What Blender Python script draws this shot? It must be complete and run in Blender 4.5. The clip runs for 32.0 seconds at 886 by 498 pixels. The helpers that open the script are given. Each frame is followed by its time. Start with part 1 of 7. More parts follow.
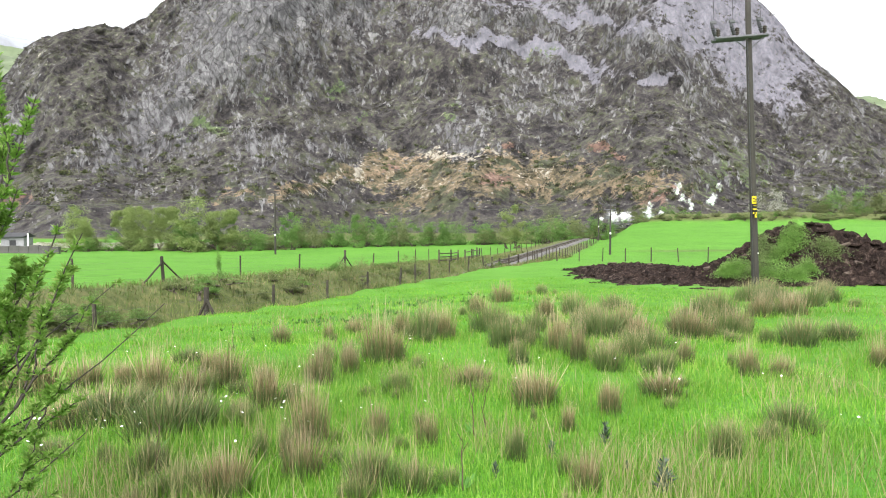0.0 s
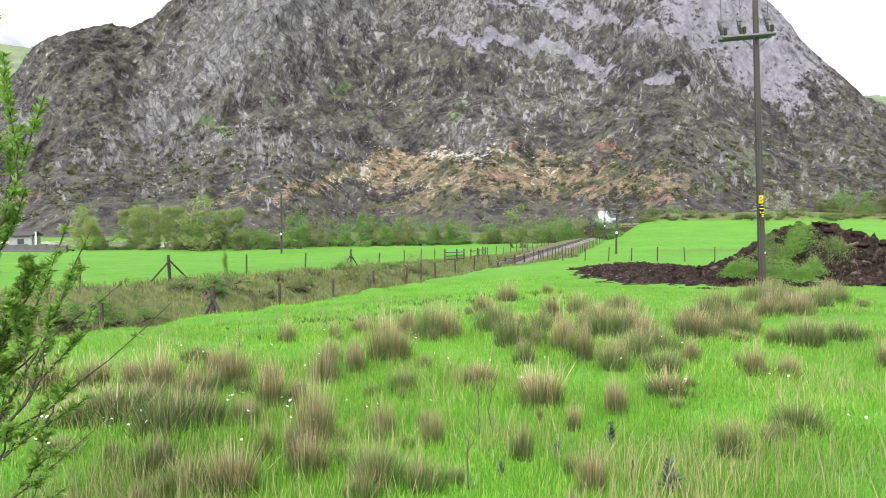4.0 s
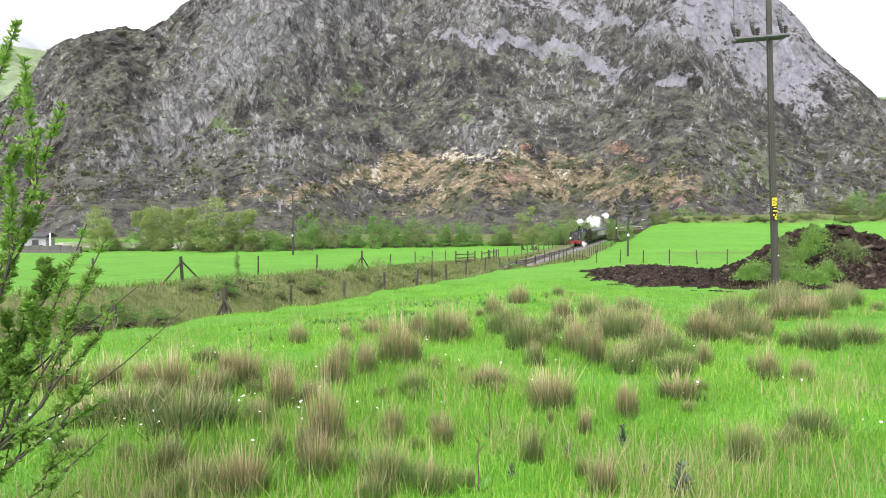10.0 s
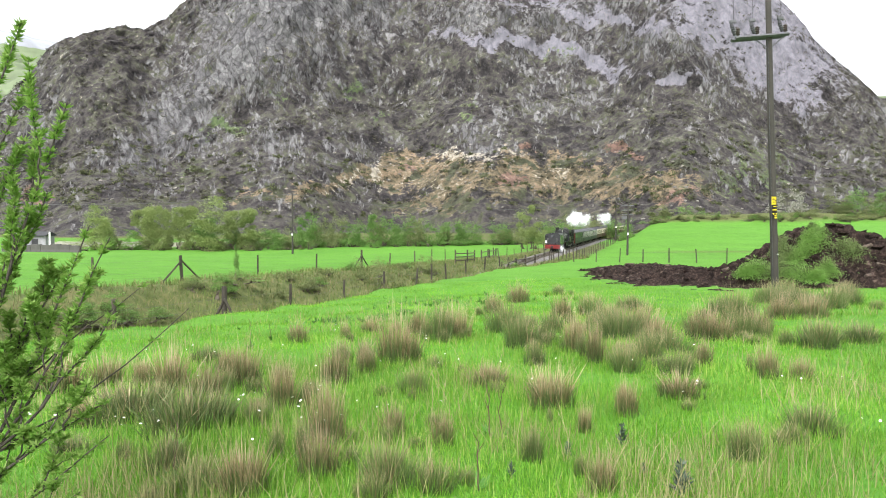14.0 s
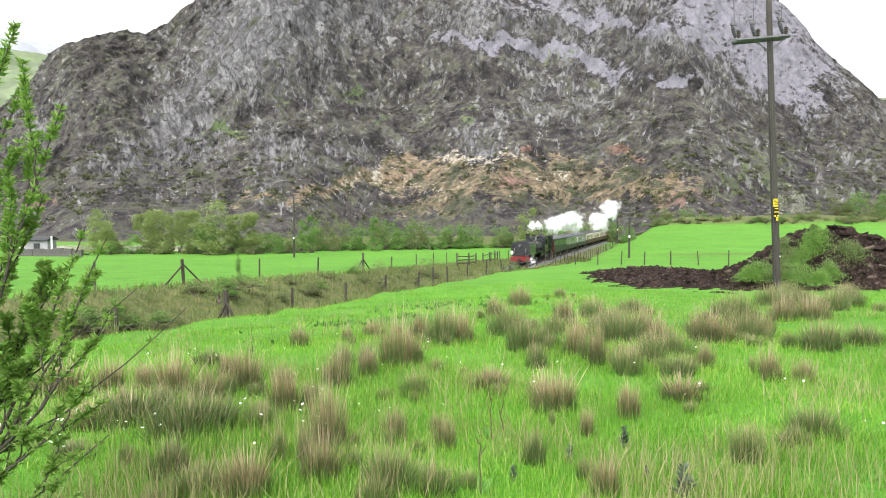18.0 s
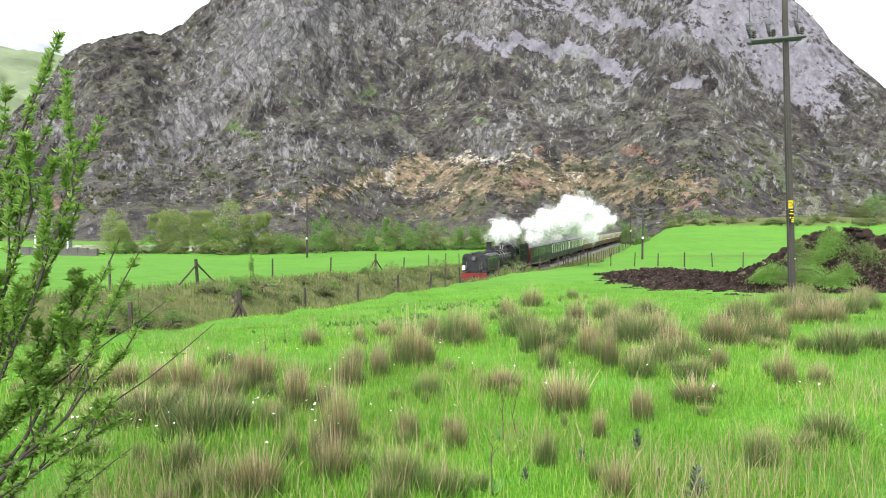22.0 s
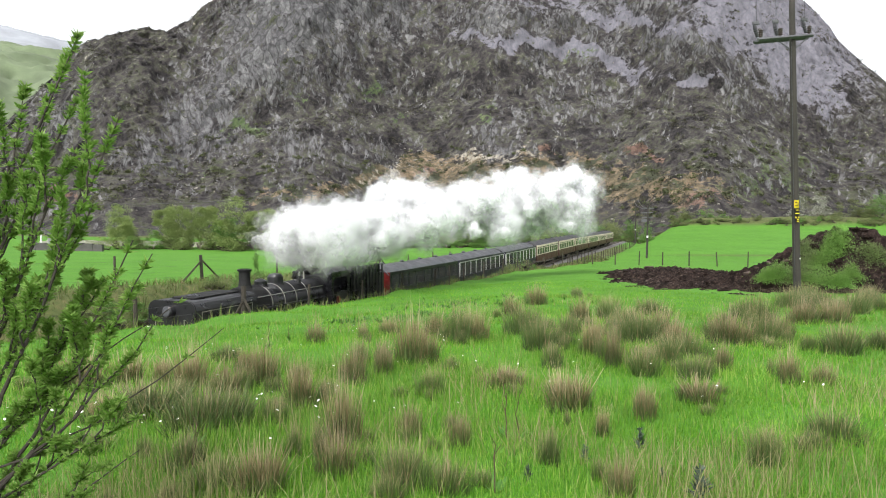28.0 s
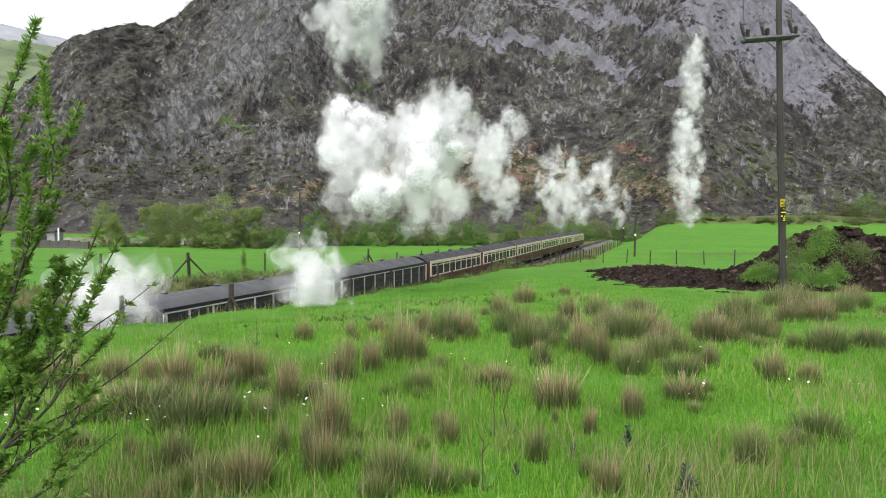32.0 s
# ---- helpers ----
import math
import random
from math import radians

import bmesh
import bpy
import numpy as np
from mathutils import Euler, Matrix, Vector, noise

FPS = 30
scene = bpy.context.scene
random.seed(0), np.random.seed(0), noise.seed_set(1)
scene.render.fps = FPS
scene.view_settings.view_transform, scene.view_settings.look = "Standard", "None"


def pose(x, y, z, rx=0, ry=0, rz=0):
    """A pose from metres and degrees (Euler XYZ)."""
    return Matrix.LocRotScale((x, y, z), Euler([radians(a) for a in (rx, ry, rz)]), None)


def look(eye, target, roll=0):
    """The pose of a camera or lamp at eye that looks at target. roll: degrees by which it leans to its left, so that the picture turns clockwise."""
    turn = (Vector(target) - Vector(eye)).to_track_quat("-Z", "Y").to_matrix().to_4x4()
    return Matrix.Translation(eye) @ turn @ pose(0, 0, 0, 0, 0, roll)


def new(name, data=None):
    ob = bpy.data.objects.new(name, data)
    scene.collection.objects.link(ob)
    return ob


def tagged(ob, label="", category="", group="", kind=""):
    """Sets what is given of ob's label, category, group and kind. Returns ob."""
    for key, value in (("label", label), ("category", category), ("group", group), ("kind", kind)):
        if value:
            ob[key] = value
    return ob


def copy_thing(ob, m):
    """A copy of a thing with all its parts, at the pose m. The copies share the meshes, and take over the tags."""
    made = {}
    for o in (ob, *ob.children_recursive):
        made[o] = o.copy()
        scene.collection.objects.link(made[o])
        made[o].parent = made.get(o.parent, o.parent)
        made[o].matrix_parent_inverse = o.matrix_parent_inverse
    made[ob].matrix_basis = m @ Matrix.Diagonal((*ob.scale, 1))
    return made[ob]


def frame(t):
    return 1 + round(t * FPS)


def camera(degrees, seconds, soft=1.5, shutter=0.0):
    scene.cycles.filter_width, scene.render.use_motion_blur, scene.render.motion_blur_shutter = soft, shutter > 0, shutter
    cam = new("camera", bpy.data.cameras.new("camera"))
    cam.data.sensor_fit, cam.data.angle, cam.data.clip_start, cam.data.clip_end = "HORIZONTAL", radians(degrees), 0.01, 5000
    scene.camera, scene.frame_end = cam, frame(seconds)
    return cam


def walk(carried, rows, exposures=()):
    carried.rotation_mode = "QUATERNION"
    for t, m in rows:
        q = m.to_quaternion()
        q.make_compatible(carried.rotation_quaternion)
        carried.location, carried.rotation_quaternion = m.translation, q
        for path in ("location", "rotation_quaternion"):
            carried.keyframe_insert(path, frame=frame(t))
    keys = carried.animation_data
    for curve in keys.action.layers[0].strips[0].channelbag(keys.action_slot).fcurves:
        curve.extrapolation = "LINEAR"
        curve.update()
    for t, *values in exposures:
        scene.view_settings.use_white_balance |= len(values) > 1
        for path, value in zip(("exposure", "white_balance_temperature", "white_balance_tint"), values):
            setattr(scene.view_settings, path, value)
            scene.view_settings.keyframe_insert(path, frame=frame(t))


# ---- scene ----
# seconds, turn to the left, tilt up, lean (degrees)
PATH = [
    (0, -1.34, -2.50, -0.23), (0.5, -1.25, -2.54, -0.33), (1, -1.18, -2.51, -0.32), (1.5, -1.15, -2.50, -0.30),
    (2, -1.06, -2.49, -0.27), (2.5, -1.02, -2.51, -0.39), (3, -1.01, -2.53, -0.27), (3.5, -0.90, -2.56, -0.20),
    (5.5, -0.86, -2.56, -0.13), (6, -0.83, -2.59, -0.08), (6.5, -0.81, -2.61, -0.14), (7, -0.76, -2.60, -0.14),
    (7.5, -0.73, -2.54, -0.11), (8, -0.68, -2.50, -0.07), (8.5, -0.55, -2.54, -0.01), (9, -0.38, -2.54, -0.12),
    (9.5, -0.23, -2.49, -0.03), (10, -0.00, -2.41, -0.08), (10.5, 0.10, -2.34, -0.13), (11, 0.16, -2.36, -0.10),
    (11.5, 0.17, -2.40, -0.02), (12, 0.13, -2.46, 0.02), (12.5, 0.09, -2.45, 0.02), (13, 0.00, -2.45, 0.00),
    (13.5, 0.00, -2.45, -0.00), (14, -0.03, -2.49, -0.09), (14.5, -0.12, -2.54, -0.26), (16.5, -0.26, -2.41, -0.32),
    (17, -0.19, -2.35, -0.29), (17.5, -0.07, -2.32, -0.28), (18, 0.09, -2.24, -0.26), (18.5, 0.22, -2.22, -0.31),
    (19, 0.55, -2.21, -0.38), (19.5, 0.86, -2.25, -0.47), (20, 1.15, -2.21, -0.45), (20.5, 1.13, -2.19, -0.40),
    (21, 1.13, -2.22, -0.13), (21.5, 1.03, -2.22, -0.12), (22, 1.08, -2.18, -0.08), (22.5, 1.06, -2.14, -0.04),
    (23, 1.12, -2.13, 0.01), (23.5, 1.09, -2.18, 0.09), (24, 1.01, -2.20, 0.05), (24.5, 1.01, -2.24, 0.01),
    (25, 1.02, -2.28, 0.06), (25.5, 1.01, -2.27, 0.10), (27.5, 1.34, -2.36, 0.25), (28, 1.42, -2.37, 0.26),
    (28.5, 1.42, -2.41, 0.20), (29, 1.41, -2.43, 0.19), (29.5, 1.21, -2.43, 0.26), (30, 0.94, -2.42, 0.34),
    (30.5, 0.82, -2.41, 0.37), (31, 0.63, -2.46, 0.40), (31.5, 0.64, -2.50, 0.39), (32, 0.51, -2.53, 0.40),
]

EYE = 1.6
DEGREES = 63.4
cam = camera(DEGREES, 32.0, soft=1.0)
walk(cam, [(t, pose(0, 0, EYE, 90 + tilt, 0, turn) @ pose(0, 0, 0, 0, 0, lean)) for t, turn, tilt, lean in PATH],
     exposures=[(0, 0.0), (18, 0.0), (22, -0.02), (25.5, -0.04), (27.5, -0.35), (29.8, -0.86), (31.2, -0.86), (32, -0.76)])

# ---- overcast daylight ----
world = bpy.data.worlds.new("overcast_sky")
scene.world = world
world.use_nodes = True
wn = world.node_tree
sky = wn.nodes.new("ShaderNodeTexSky")
sky.sky_type, sky.sun_disc = "NISHITA", False
sky.sun_elevation, sky.sun_rotation = radians(52), radians(200)
sky.air_density, sky.dust_density, sky.ozone_density = 1.0, 4.0, 1.0
pale = wn.nodes.new("ShaderNodeHueSaturation")
pale.inputs["Saturation"].default_value = 0.12
wn.links.new(sky.outputs["Color"], pale.inputs["Color"])
wn.links.new(pale.outputs["Color"], wn.nodes["Background"].inputs["Color"])
wn.nodes["Background"].inputs["Strength"].default_value = 0.51
sun = new("sun", bpy.data.lights.new("sun", "SUN"))
sun.data.energy, sun.data.angle, sun.data.color = 1.15, radians(30), (1.0, 0.97, 0.93)
sun.matrix_world = look((0, 0, 60), (12, 40, 0))

# ---- helpers of the scene ----


def mat(name):
    m = bpy.data.materials.new(name)
    m.use_nodes = True
    return m, m.node_tree.nodes, m.node_tree.links, m.node_tree.nodes["Principled BSDF"]


def ramp(nodes, stops):
    r = nodes.new("ShaderNodeValToRGB")
    el = r.color_ramp.elements
    while len(el) < len(stops):
        el.new(0.5)
    for e, (p, c) in zip(el, stops):
        e.position, e.color = p, (*c, 1)
    return r


def noise_tex(nodes, links, scale, detail=6, rough=0.6, coords=None, distort=0.0):
    n = nodes.new("ShaderNodeTexNoise")
    n.inputs["Scale"].default_value, n.inputs["Detail"].default_value = scale, detail
    n.inputs["Roughness"].default_value, n.inputs["Distortion"].default_value = rough, distort
    if coords:
        links.new(coords, n.inputs["Vector"])
    return n


def mixed(nodes, links, fac, a, b, kind="MIX"):
    m = nodes.new("ShaderNodeMix")
    m.data_type, m.blend_type = "RGBA", kind
    for key, v in ((0, fac), (6, a), (7, b)):
        if isinstance(v, (int, float)):
            m.inputs[key].default_value = v
        elif isinstance(v, tuple):
            m.inputs[key].default_value = (*v, 1)
        else:
            links.new(v, m.inputs[key])
    return m.outputs[2]


def bumped(nodes, links, bsdf, height, strength=0.4, distance=0.05):
    b = nodes.new("ShaderNodeBump")
    b.inputs["Strength"].default_value, b.inputs["Distance"].default_value = strength, distance
    links.new(height, b.inputs["Height"])
    links.new(b.outputs["Normal"], bsdf.inputs["Normal"])


def plain(name, colour, rough=0.6, metal=0.0, grain=30.0, amount=0.35, bump=0.2, per_object=0.0):
    """A worn material: the colour varied by grain and blotches, with fine relief."""
    m, n, l, b = mat(name)
    tc = n.new("ShaderNodeTexCoord").outputs["Object"]
    fine, broad = noise_tex(n, l, grain, 5, 0.65, tc), noise_tex(n, l, grain / 9, 3, 0.5, tc)
    dark = tuple(c * (1 - amount) for c in colour)
    light = tuple(min(1, c * (1 + amount)) for c in colour)
    r = ramp(n, [(0.3, dark), (0.7, light)])
    l.new(broad.outputs["Fac"], r.inputs["Fac"])
    c = mixed(n, l, 0.35, r.outputs["Color"], fine.outputs["Fac"], "OVERLAY")
    if per_object:
        oi = n.new("ShaderNodeObjectInfo")
        hs = n.new("ShaderNodeHueSaturation")
        mr = n.new("ShaderNodeMapRange")
        mr.inputs["To Min"].default_value, mr.inputs["To Max"].default_value = 1 - per_object, 1 + per_object
        l.new(oi.outputs["Random"], mr.inputs["Value"])
        l.new(mr.outputs["Result"], hs.inputs["Value"])
        l.new(c, hs.inputs["Color"])
        c = hs.outputs["Color"]
    l.new(c, b.inputs["Base Color"])
    b.inputs["Roughness"].default_value, b.inputs["Metallic"].default_value = rough, metal
    if bump:
        bumped(n, l, b, fine.outputs["Fac"], bump, 0.02)
    return m


def leafy(name, stops, rough=0.55, spread=0.25, through_light=0.25):
    """Grass or leaves: colour by island, a little light shining through."""
    m, n, l, b = mat(name)
    geo = n.new("ShaderNodeNewGeometry")
    r = ramp(n, stops)
    l.new(geo.outputs["Random Per Island"], r.inputs["Fac"])
    big = noise_tex(n, l, 0.35, 3, 0.5, n.new("ShaderNodeTexCoord").outputs["Object"])
    hs = n.new("ShaderNodeHueSaturation")
    mr = n.new("ShaderNodeMapRange")
    mr.inputs["From Min"].default_value, mr.inputs["From Max"].default_value = 0.3, 0.7
    mr.inputs["To Min"].default_value, mr.inputs["To Max"].default_value = 1 - spread, 1 + spread
    l.new(big.outputs["Fac"], mr.inputs["Value"])
    l.new(mr.outputs["Result"], hs.inputs["Value"])
    l.new(r.outputs["Color"], hs.inputs["Color"])
    l.new(hs.outputs["Color"], b.inputs["Base Color"])
    b.inputs["Roughness"].default_value = rough
    b.inputs["Specular IOR Level"].default_value = 0.25
    if through_light:
        tr = n.new("ShaderNodeBsdfTranslucent")
        l.new(hs.outputs["Color"], tr.inputs["Color"])
        mx = n.new("ShaderNodeMixShader")
        mx.inputs["Fac"].default_value = through_light
        l.new(b.outputs["BSDF"], mx.inputs[1])
        l.new(tr.outputs["BSDF"], mx.inputs[2])
        l.new(mx.outputs["Shader"], n["Material Output"].inputs["Surface"])
    return m


def mesh_from(name, verts, faces, material=None, smooth=False):
    """A mesh from arrays: verts (n, 3), faces (m, 3) or (m, 4)."""
    verts, faces = np.asarray(verts, np.float32), np.asarray(faces, np.int32)
    me = bpy.data.meshes.new(name)
    k = faces.shape[1]
    me.vertices.add(len(verts))
    me.loops.add(faces.size)
    me.polygons.add(len(faces))
    me.vertices.foreach_set("co", verts.ravel())
    me.loops.foreach_set("vertex_index", faces.ravel())
    me.polygons.foreach_set("loop_start", np.arange(0, faces.size, k, dtype=np.int32))
    me.polygons.foreach_set("use_smooth", np.full(len(faces), smooth))
    me.update(calc_edges=True)
    me.validate()
    if material:
        me.materials.append(material)
    return me


def grid_faces(rows, cols):
    i = np.arange(rows - 1)[:, None] * cols + np.arange(cols - 1)[None]
    i = i.ravel()
    return np.stack([i, i + 1, i + cols + 1, i + cols], 1)


def part(name, bm, material, parent=None, label="", smooth=False):
    """Links a bmesh as ONE mesh object under a thing or under a part."""
    me = bpy.data.meshes.new(name)
    bm.to_mesh(me)
    bm.free()
    if smooth:
        me.polygons.foreach_set("use_smooth", np.full(len(me.polygons), True))
    me.materials.append(material)
    ob = new(name, me)
    ob.parent = parent
    if label:
        ob["label"] = label
    return ob


def box(bm, x0, y0, z0, x1, y1, z1, bevel=0.0):
    """A box with rounded edges."""
    r = bmesh.ops.create_cube(bm, size=1, matrix=Matrix.LocRotScale(((x0 + x1) / 2, (y0 + y1) / 2, (z0 + z1) / 2), None, (x1 - x0, y1 - y0, z1 - z0)))
    if bevel:
        edges = list({e for v in r["verts"] for e in v.link_edges})
        bmesh.ops.bevel(bm, geom=edges, offset=bevel, segments=2, affect="EDGES", profile=0.6)


def rod(bm, a, b, r0, r1=None, sides=10, caps=True):
    """A tapered rod from a to b."""
    a, b = Vector(a), Vector(b)
    d = b - a
    m = Matrix.Translation((a + b) / 2) @ d.to_track_quat("Z", "Y").to_matrix().to_4x4()
    bmesh.ops.create_cone(bm, cap_ends=caps, segments=sides, radius1=r0, radius2=r0 if r1 is None else r1, depth=d.length, matrix=m)


def lathe(bm, profile, axis_m, sides=20):
    """A turned body: profile rows of (radius, along), about the z axis of axis_m."""
    rings = []
    for r, h in profile:
        rings.append([bm.verts.new(axis_m @ Vector((r * math.cos(2 * math.pi * k / sides), r * math.sin(2 * math.pi * k / sides), h))) for k in range(sides)])
    for p, q in zip(rings, rings[1:]):
        for k in range(sides):
            bm.faces.new((p[k], p[(k + 1) % sides], q[(k + 1) % sides], q[k]))
    bm.faces.new(list(reversed(rings[0])))
    bm.faces.new(rings[-1])


def sweep(bm, outline, x0, x1):
    """A closed outline of (y, z) drawn out along x."""
    a = [bm.verts.new((x0, y, z)) for y, z in outline]
    b = [bm.verts.new((x1, y, z)) for y, z in outline]
    n = len(outline)
    for k in range(n):
        bm.faces.new((a[k], a[(k + 1) % n], b[(k + 1) % n], b[k]))
    bm.faces.new(list(reversed(a)))
    bm.faces.new(b)


def empty(name, m, label, category, group=""):
    ob = new(name)
    ob.empty_display_size = 0.2
    ob.matrix_world = m
    return tagged(ob, label, category, group)


# ---- the lie of the land ----
RAIL = -3.05  # top of the rails along most of the line
UX, UY = 0.3113, 0.9503


def sstep(v):
    v = np.clip(v, 0, 1)
    return v * v * (3 - 2 * v)


def wave(x, y, k=1.0, seed=0.0):
    """Gentle unevenness from a few crossed waves, about -1 to 1."""
    return (np.sin(k * (1.0 * x + 0.35 * y) + seed) + np.sin(k * (0.55 * y - 0.8 * x) * 1.31 + 2 * seed + 1) + np.sin(k * (0.9 * y + 0.25 * x) * 1.73 + seed + 4)
            + 0.6 * np.sin(k * (2.1 * x - 1.7 * y) + 3 * seed) + 0.6 * np.sin(k * (1.9 * y + 2.3 * x) + 5 * seed)) / 4.2


# the railway's line: heading bends gently towards the far end
_g = np.linspace(-60, 420, 2401)
_th = 0.303 + 0.059 * np.exp(-np.maximum(_g, -30) / 40) + np.maximum(_g - 150, 0) * 0.0035
_tx, _ty = np.cumsum(np.sin(_th)) * 0.2, np.cumsum(np.cos(_th)) * 0.2
_tx += -9.6 - np.interp(0, _g, _tx)
_ty += 21.2 - np.interp(0, _g, _ty)


def track(s):
    """Place and heading of the line s metres from its near end."""
    return float(np.interp(s, _g, _tx)), float(np.interp(s, _g, _ty)), float(np.interp(s, _g, _th))


def rail_z(s):
    """Top of the rails: rises away from the near end, shaped to fit the camera's view."""
    s = np.asarray(s, float)
    return RAIL - 0.22 * sstep((19 - s) / 17) + 0.42 * sstep((s - 18) / 55)


def off_track(x, y):
    """Distance to the side of the line (positive on the camera's side)."""
    s = (x + 9.6) * UX + (y - 21.2) * UY
    for _ in range(3):
        th = np.interp(s, _g, _th)
        s = s + (x - np.interp(s, _g, _tx)) * np.sin(th) + (y - np.interp(s, _g, _ty)) * np.cos(th)
    th = np.interp(s, _g, _th)
    return (x - np.interp(s, _g, _tx)) * np.cos(th) - (y - np.interp(s, _g, _ty)) * np.sin(th), s


def natural(x, y):
    along, across = UX * x + UY * y, 15.7 + UY * x - UX * y
    z = -0.036 * np.minimum(along, 88) - 0.018 * np.clip(15.7 - across, -6, 20)
    z = z - 0.12 * sstep((along - 80) / 20)
    z = z + 0.035 * np.clip(along - 97, 0, 90) * sstep((across - 3) / 8)
    z = z + 3.2 * np.exp(-((along - 196) / 9) ** 2) * sstep((across - 5) / 12) * (0.75 + 0.25 * wave(x, y, 0.09, 2.0))
    z = z + 0.35 * np.exp(-((along - 46) / 14) ** 2) * np.exp(-((across - 10) / 9) ** 2)
    near = np.exp(-((x - 2) ** 2 + (y - 10) ** 2) / 700)
    return z + (0.05 * wave(x, y, 1.3) + 0.05 * wave(x, y, 0.45, 1.0)) * near + 0.12 * wave(x, y, 0.11, 3.0)


def ground_z(x, y):
    """Height of the ground: the fields, the cutting and the bank of the line."""
    x, y = np.asarray(x, float), np.asarray(y, float)
    w, s = off_track(x, y)
    n = natural(x, y) - 0.2 * sstep((11 - w) / 6) * sstep(w / 2) * sstep((46 - s) / 16)
    bed = rail_z(s) - 0.32
    a = np.abs(w)
    far_side = w < 0
    reach = np.where(far_side, 6.5, 4.2)
    lump = 0.16 * wave(x, y, 1.1, 6.0) * sstep((a - 2.2) / 1.5) * (1 - sstep((a - reach) / 2))
    cut = np.where(a < 1.7, bed, bed + (n - bed) * sstep((a - 1.7) / (reach - 1.7)))
    cut = np.where(a > reach, n, cut)
    fade = sstep((260 - s) / 40) * sstep((s + 55) / 20)
    return n + (cut - n) * fade + lump


# ---- ground ----
def ground_material():
    m, n, l, b = mat("meadow")
    tc = n.new("ShaderNodeTexCoord").outputs["Object"]
    broad, mid, fine = noise_tex(n, l, 0.12, 4, 0.55, tc), noise_tex(n, l, 0.9, 5, 0.6, tc), noise_tex(n, l, 14, 4, 0.7, tc)
    lush = ramp(n, [(0.3, (0.050, 0.142, 0.017)), (0.5, (0.080, 0.205, 0.026)), (0.72, (0.122, 0.250, 0.040))])
    l.new(mid.outputs["Fac"], lush.inputs["Fac"])
    patch = ramp(n, [(0.35, (0.060, 0.176, 0.016)), (0.65, (0.094, 0.244, 0.024))])
    l.new(broad.outputs["Fac"], patch.inputs["Fac"])
    green = mixed(n, l, 0.5, lush.outputs["Color"], patch.outputs["Color"])
    green = mixed(n, l, 0.45, green, fine.outputs["Fac"], "OVERLAY")
    rough = ramp(n, [(0.3, (0.039, 0.0546, 0.0156)), (0.5, (0.0858, 0.105, 0.0351)), (0.62, (0.133, 0.125, 0.0546)), (0.75, (0.078, 0.14, 0.0273))])
    mid2 = noise_tex(n, l, 1.7, 6, 0.7, tc, 0.6)
    l.new(mid2.outputs["Fac"], rough.inputs["Fac"])
    bank = n.new("ShaderNodeAttribute")
    bank.attribute_name = "bank"
    c = mixed(n, l, bank.outputs["Fac"], green, rough.outputs["Color"])
    l.new(c, b.inputs["Base Color"])
    b.inputs["Roughness"].default_value = 0.8
    b.inputs["Specular IOR Level"].default_value = 0.15
    bumped(n, l, b, fine.outputs["Fac"], 0.7, 0.06)
    return m


def build_ground():
    k = np.linspace(-1, 1, 460)
    xs = 3.0 + 34 * np.sinh(k * 4.85) / np.sinh(1.2) * 0.6
    v = np.linspace(-0.52, 1, 560)
    ys = 14 + 34 * np.sinh(v * 4.6) / np.sinh(1.2) * 0.62
    x, y = np.meshgrid(xs, ys)
    z = ground_z(x, y)
    far = np.hypot(x, y)
    z = z - 0.6 * sstep((far - 300) / 200)
    me = mesh_from("ground", np.stack([x, y, z], -1).reshape(-1, 3), grid_faces(*x.shape), ground_material(), True)
    w, s = off_track(x, y)
    a = np.abs(w) + 0.7 * wave(x, y, 0.8, 2.0)
    edge = np.where(w < 0, 7.2, 3.6)
    bank = sstep((edge + 0.6 - a) / 1.0) * sstep((250 - s) / 20) * sstep((140 + 12 * np.sign(w) * -1 - s) / 30 + 0.0)
    along, across = UX * x + UY * y, 15.7 + UY * x - UX * y
    bank = np.maximum(bank, sstep((along - 184 + 3 * wave(x, y, 0.2)) / 5) * sstep((across - 4) / 7))
    bank = np.maximum(bank, 0.75 * np.exp(-((along - 104 - 1.5 * wave(x, y, 0.15)) / 1.6) ** 2) * sstep((across - 9) / 10))
    bank = np.maximum(bank, sstep((along - 150) / 6) * sstep((-across - 10) / 12))
    at = me.attributes.new("bank", "FLOAT", "POINT")
    at.data.foreach_set("value", bank.ravel().astype(np.float32))
    return tagged(new("ground", me), "bright green sloping meadow with rough brown railway banks", "ground", kind="structure")


build_ground()


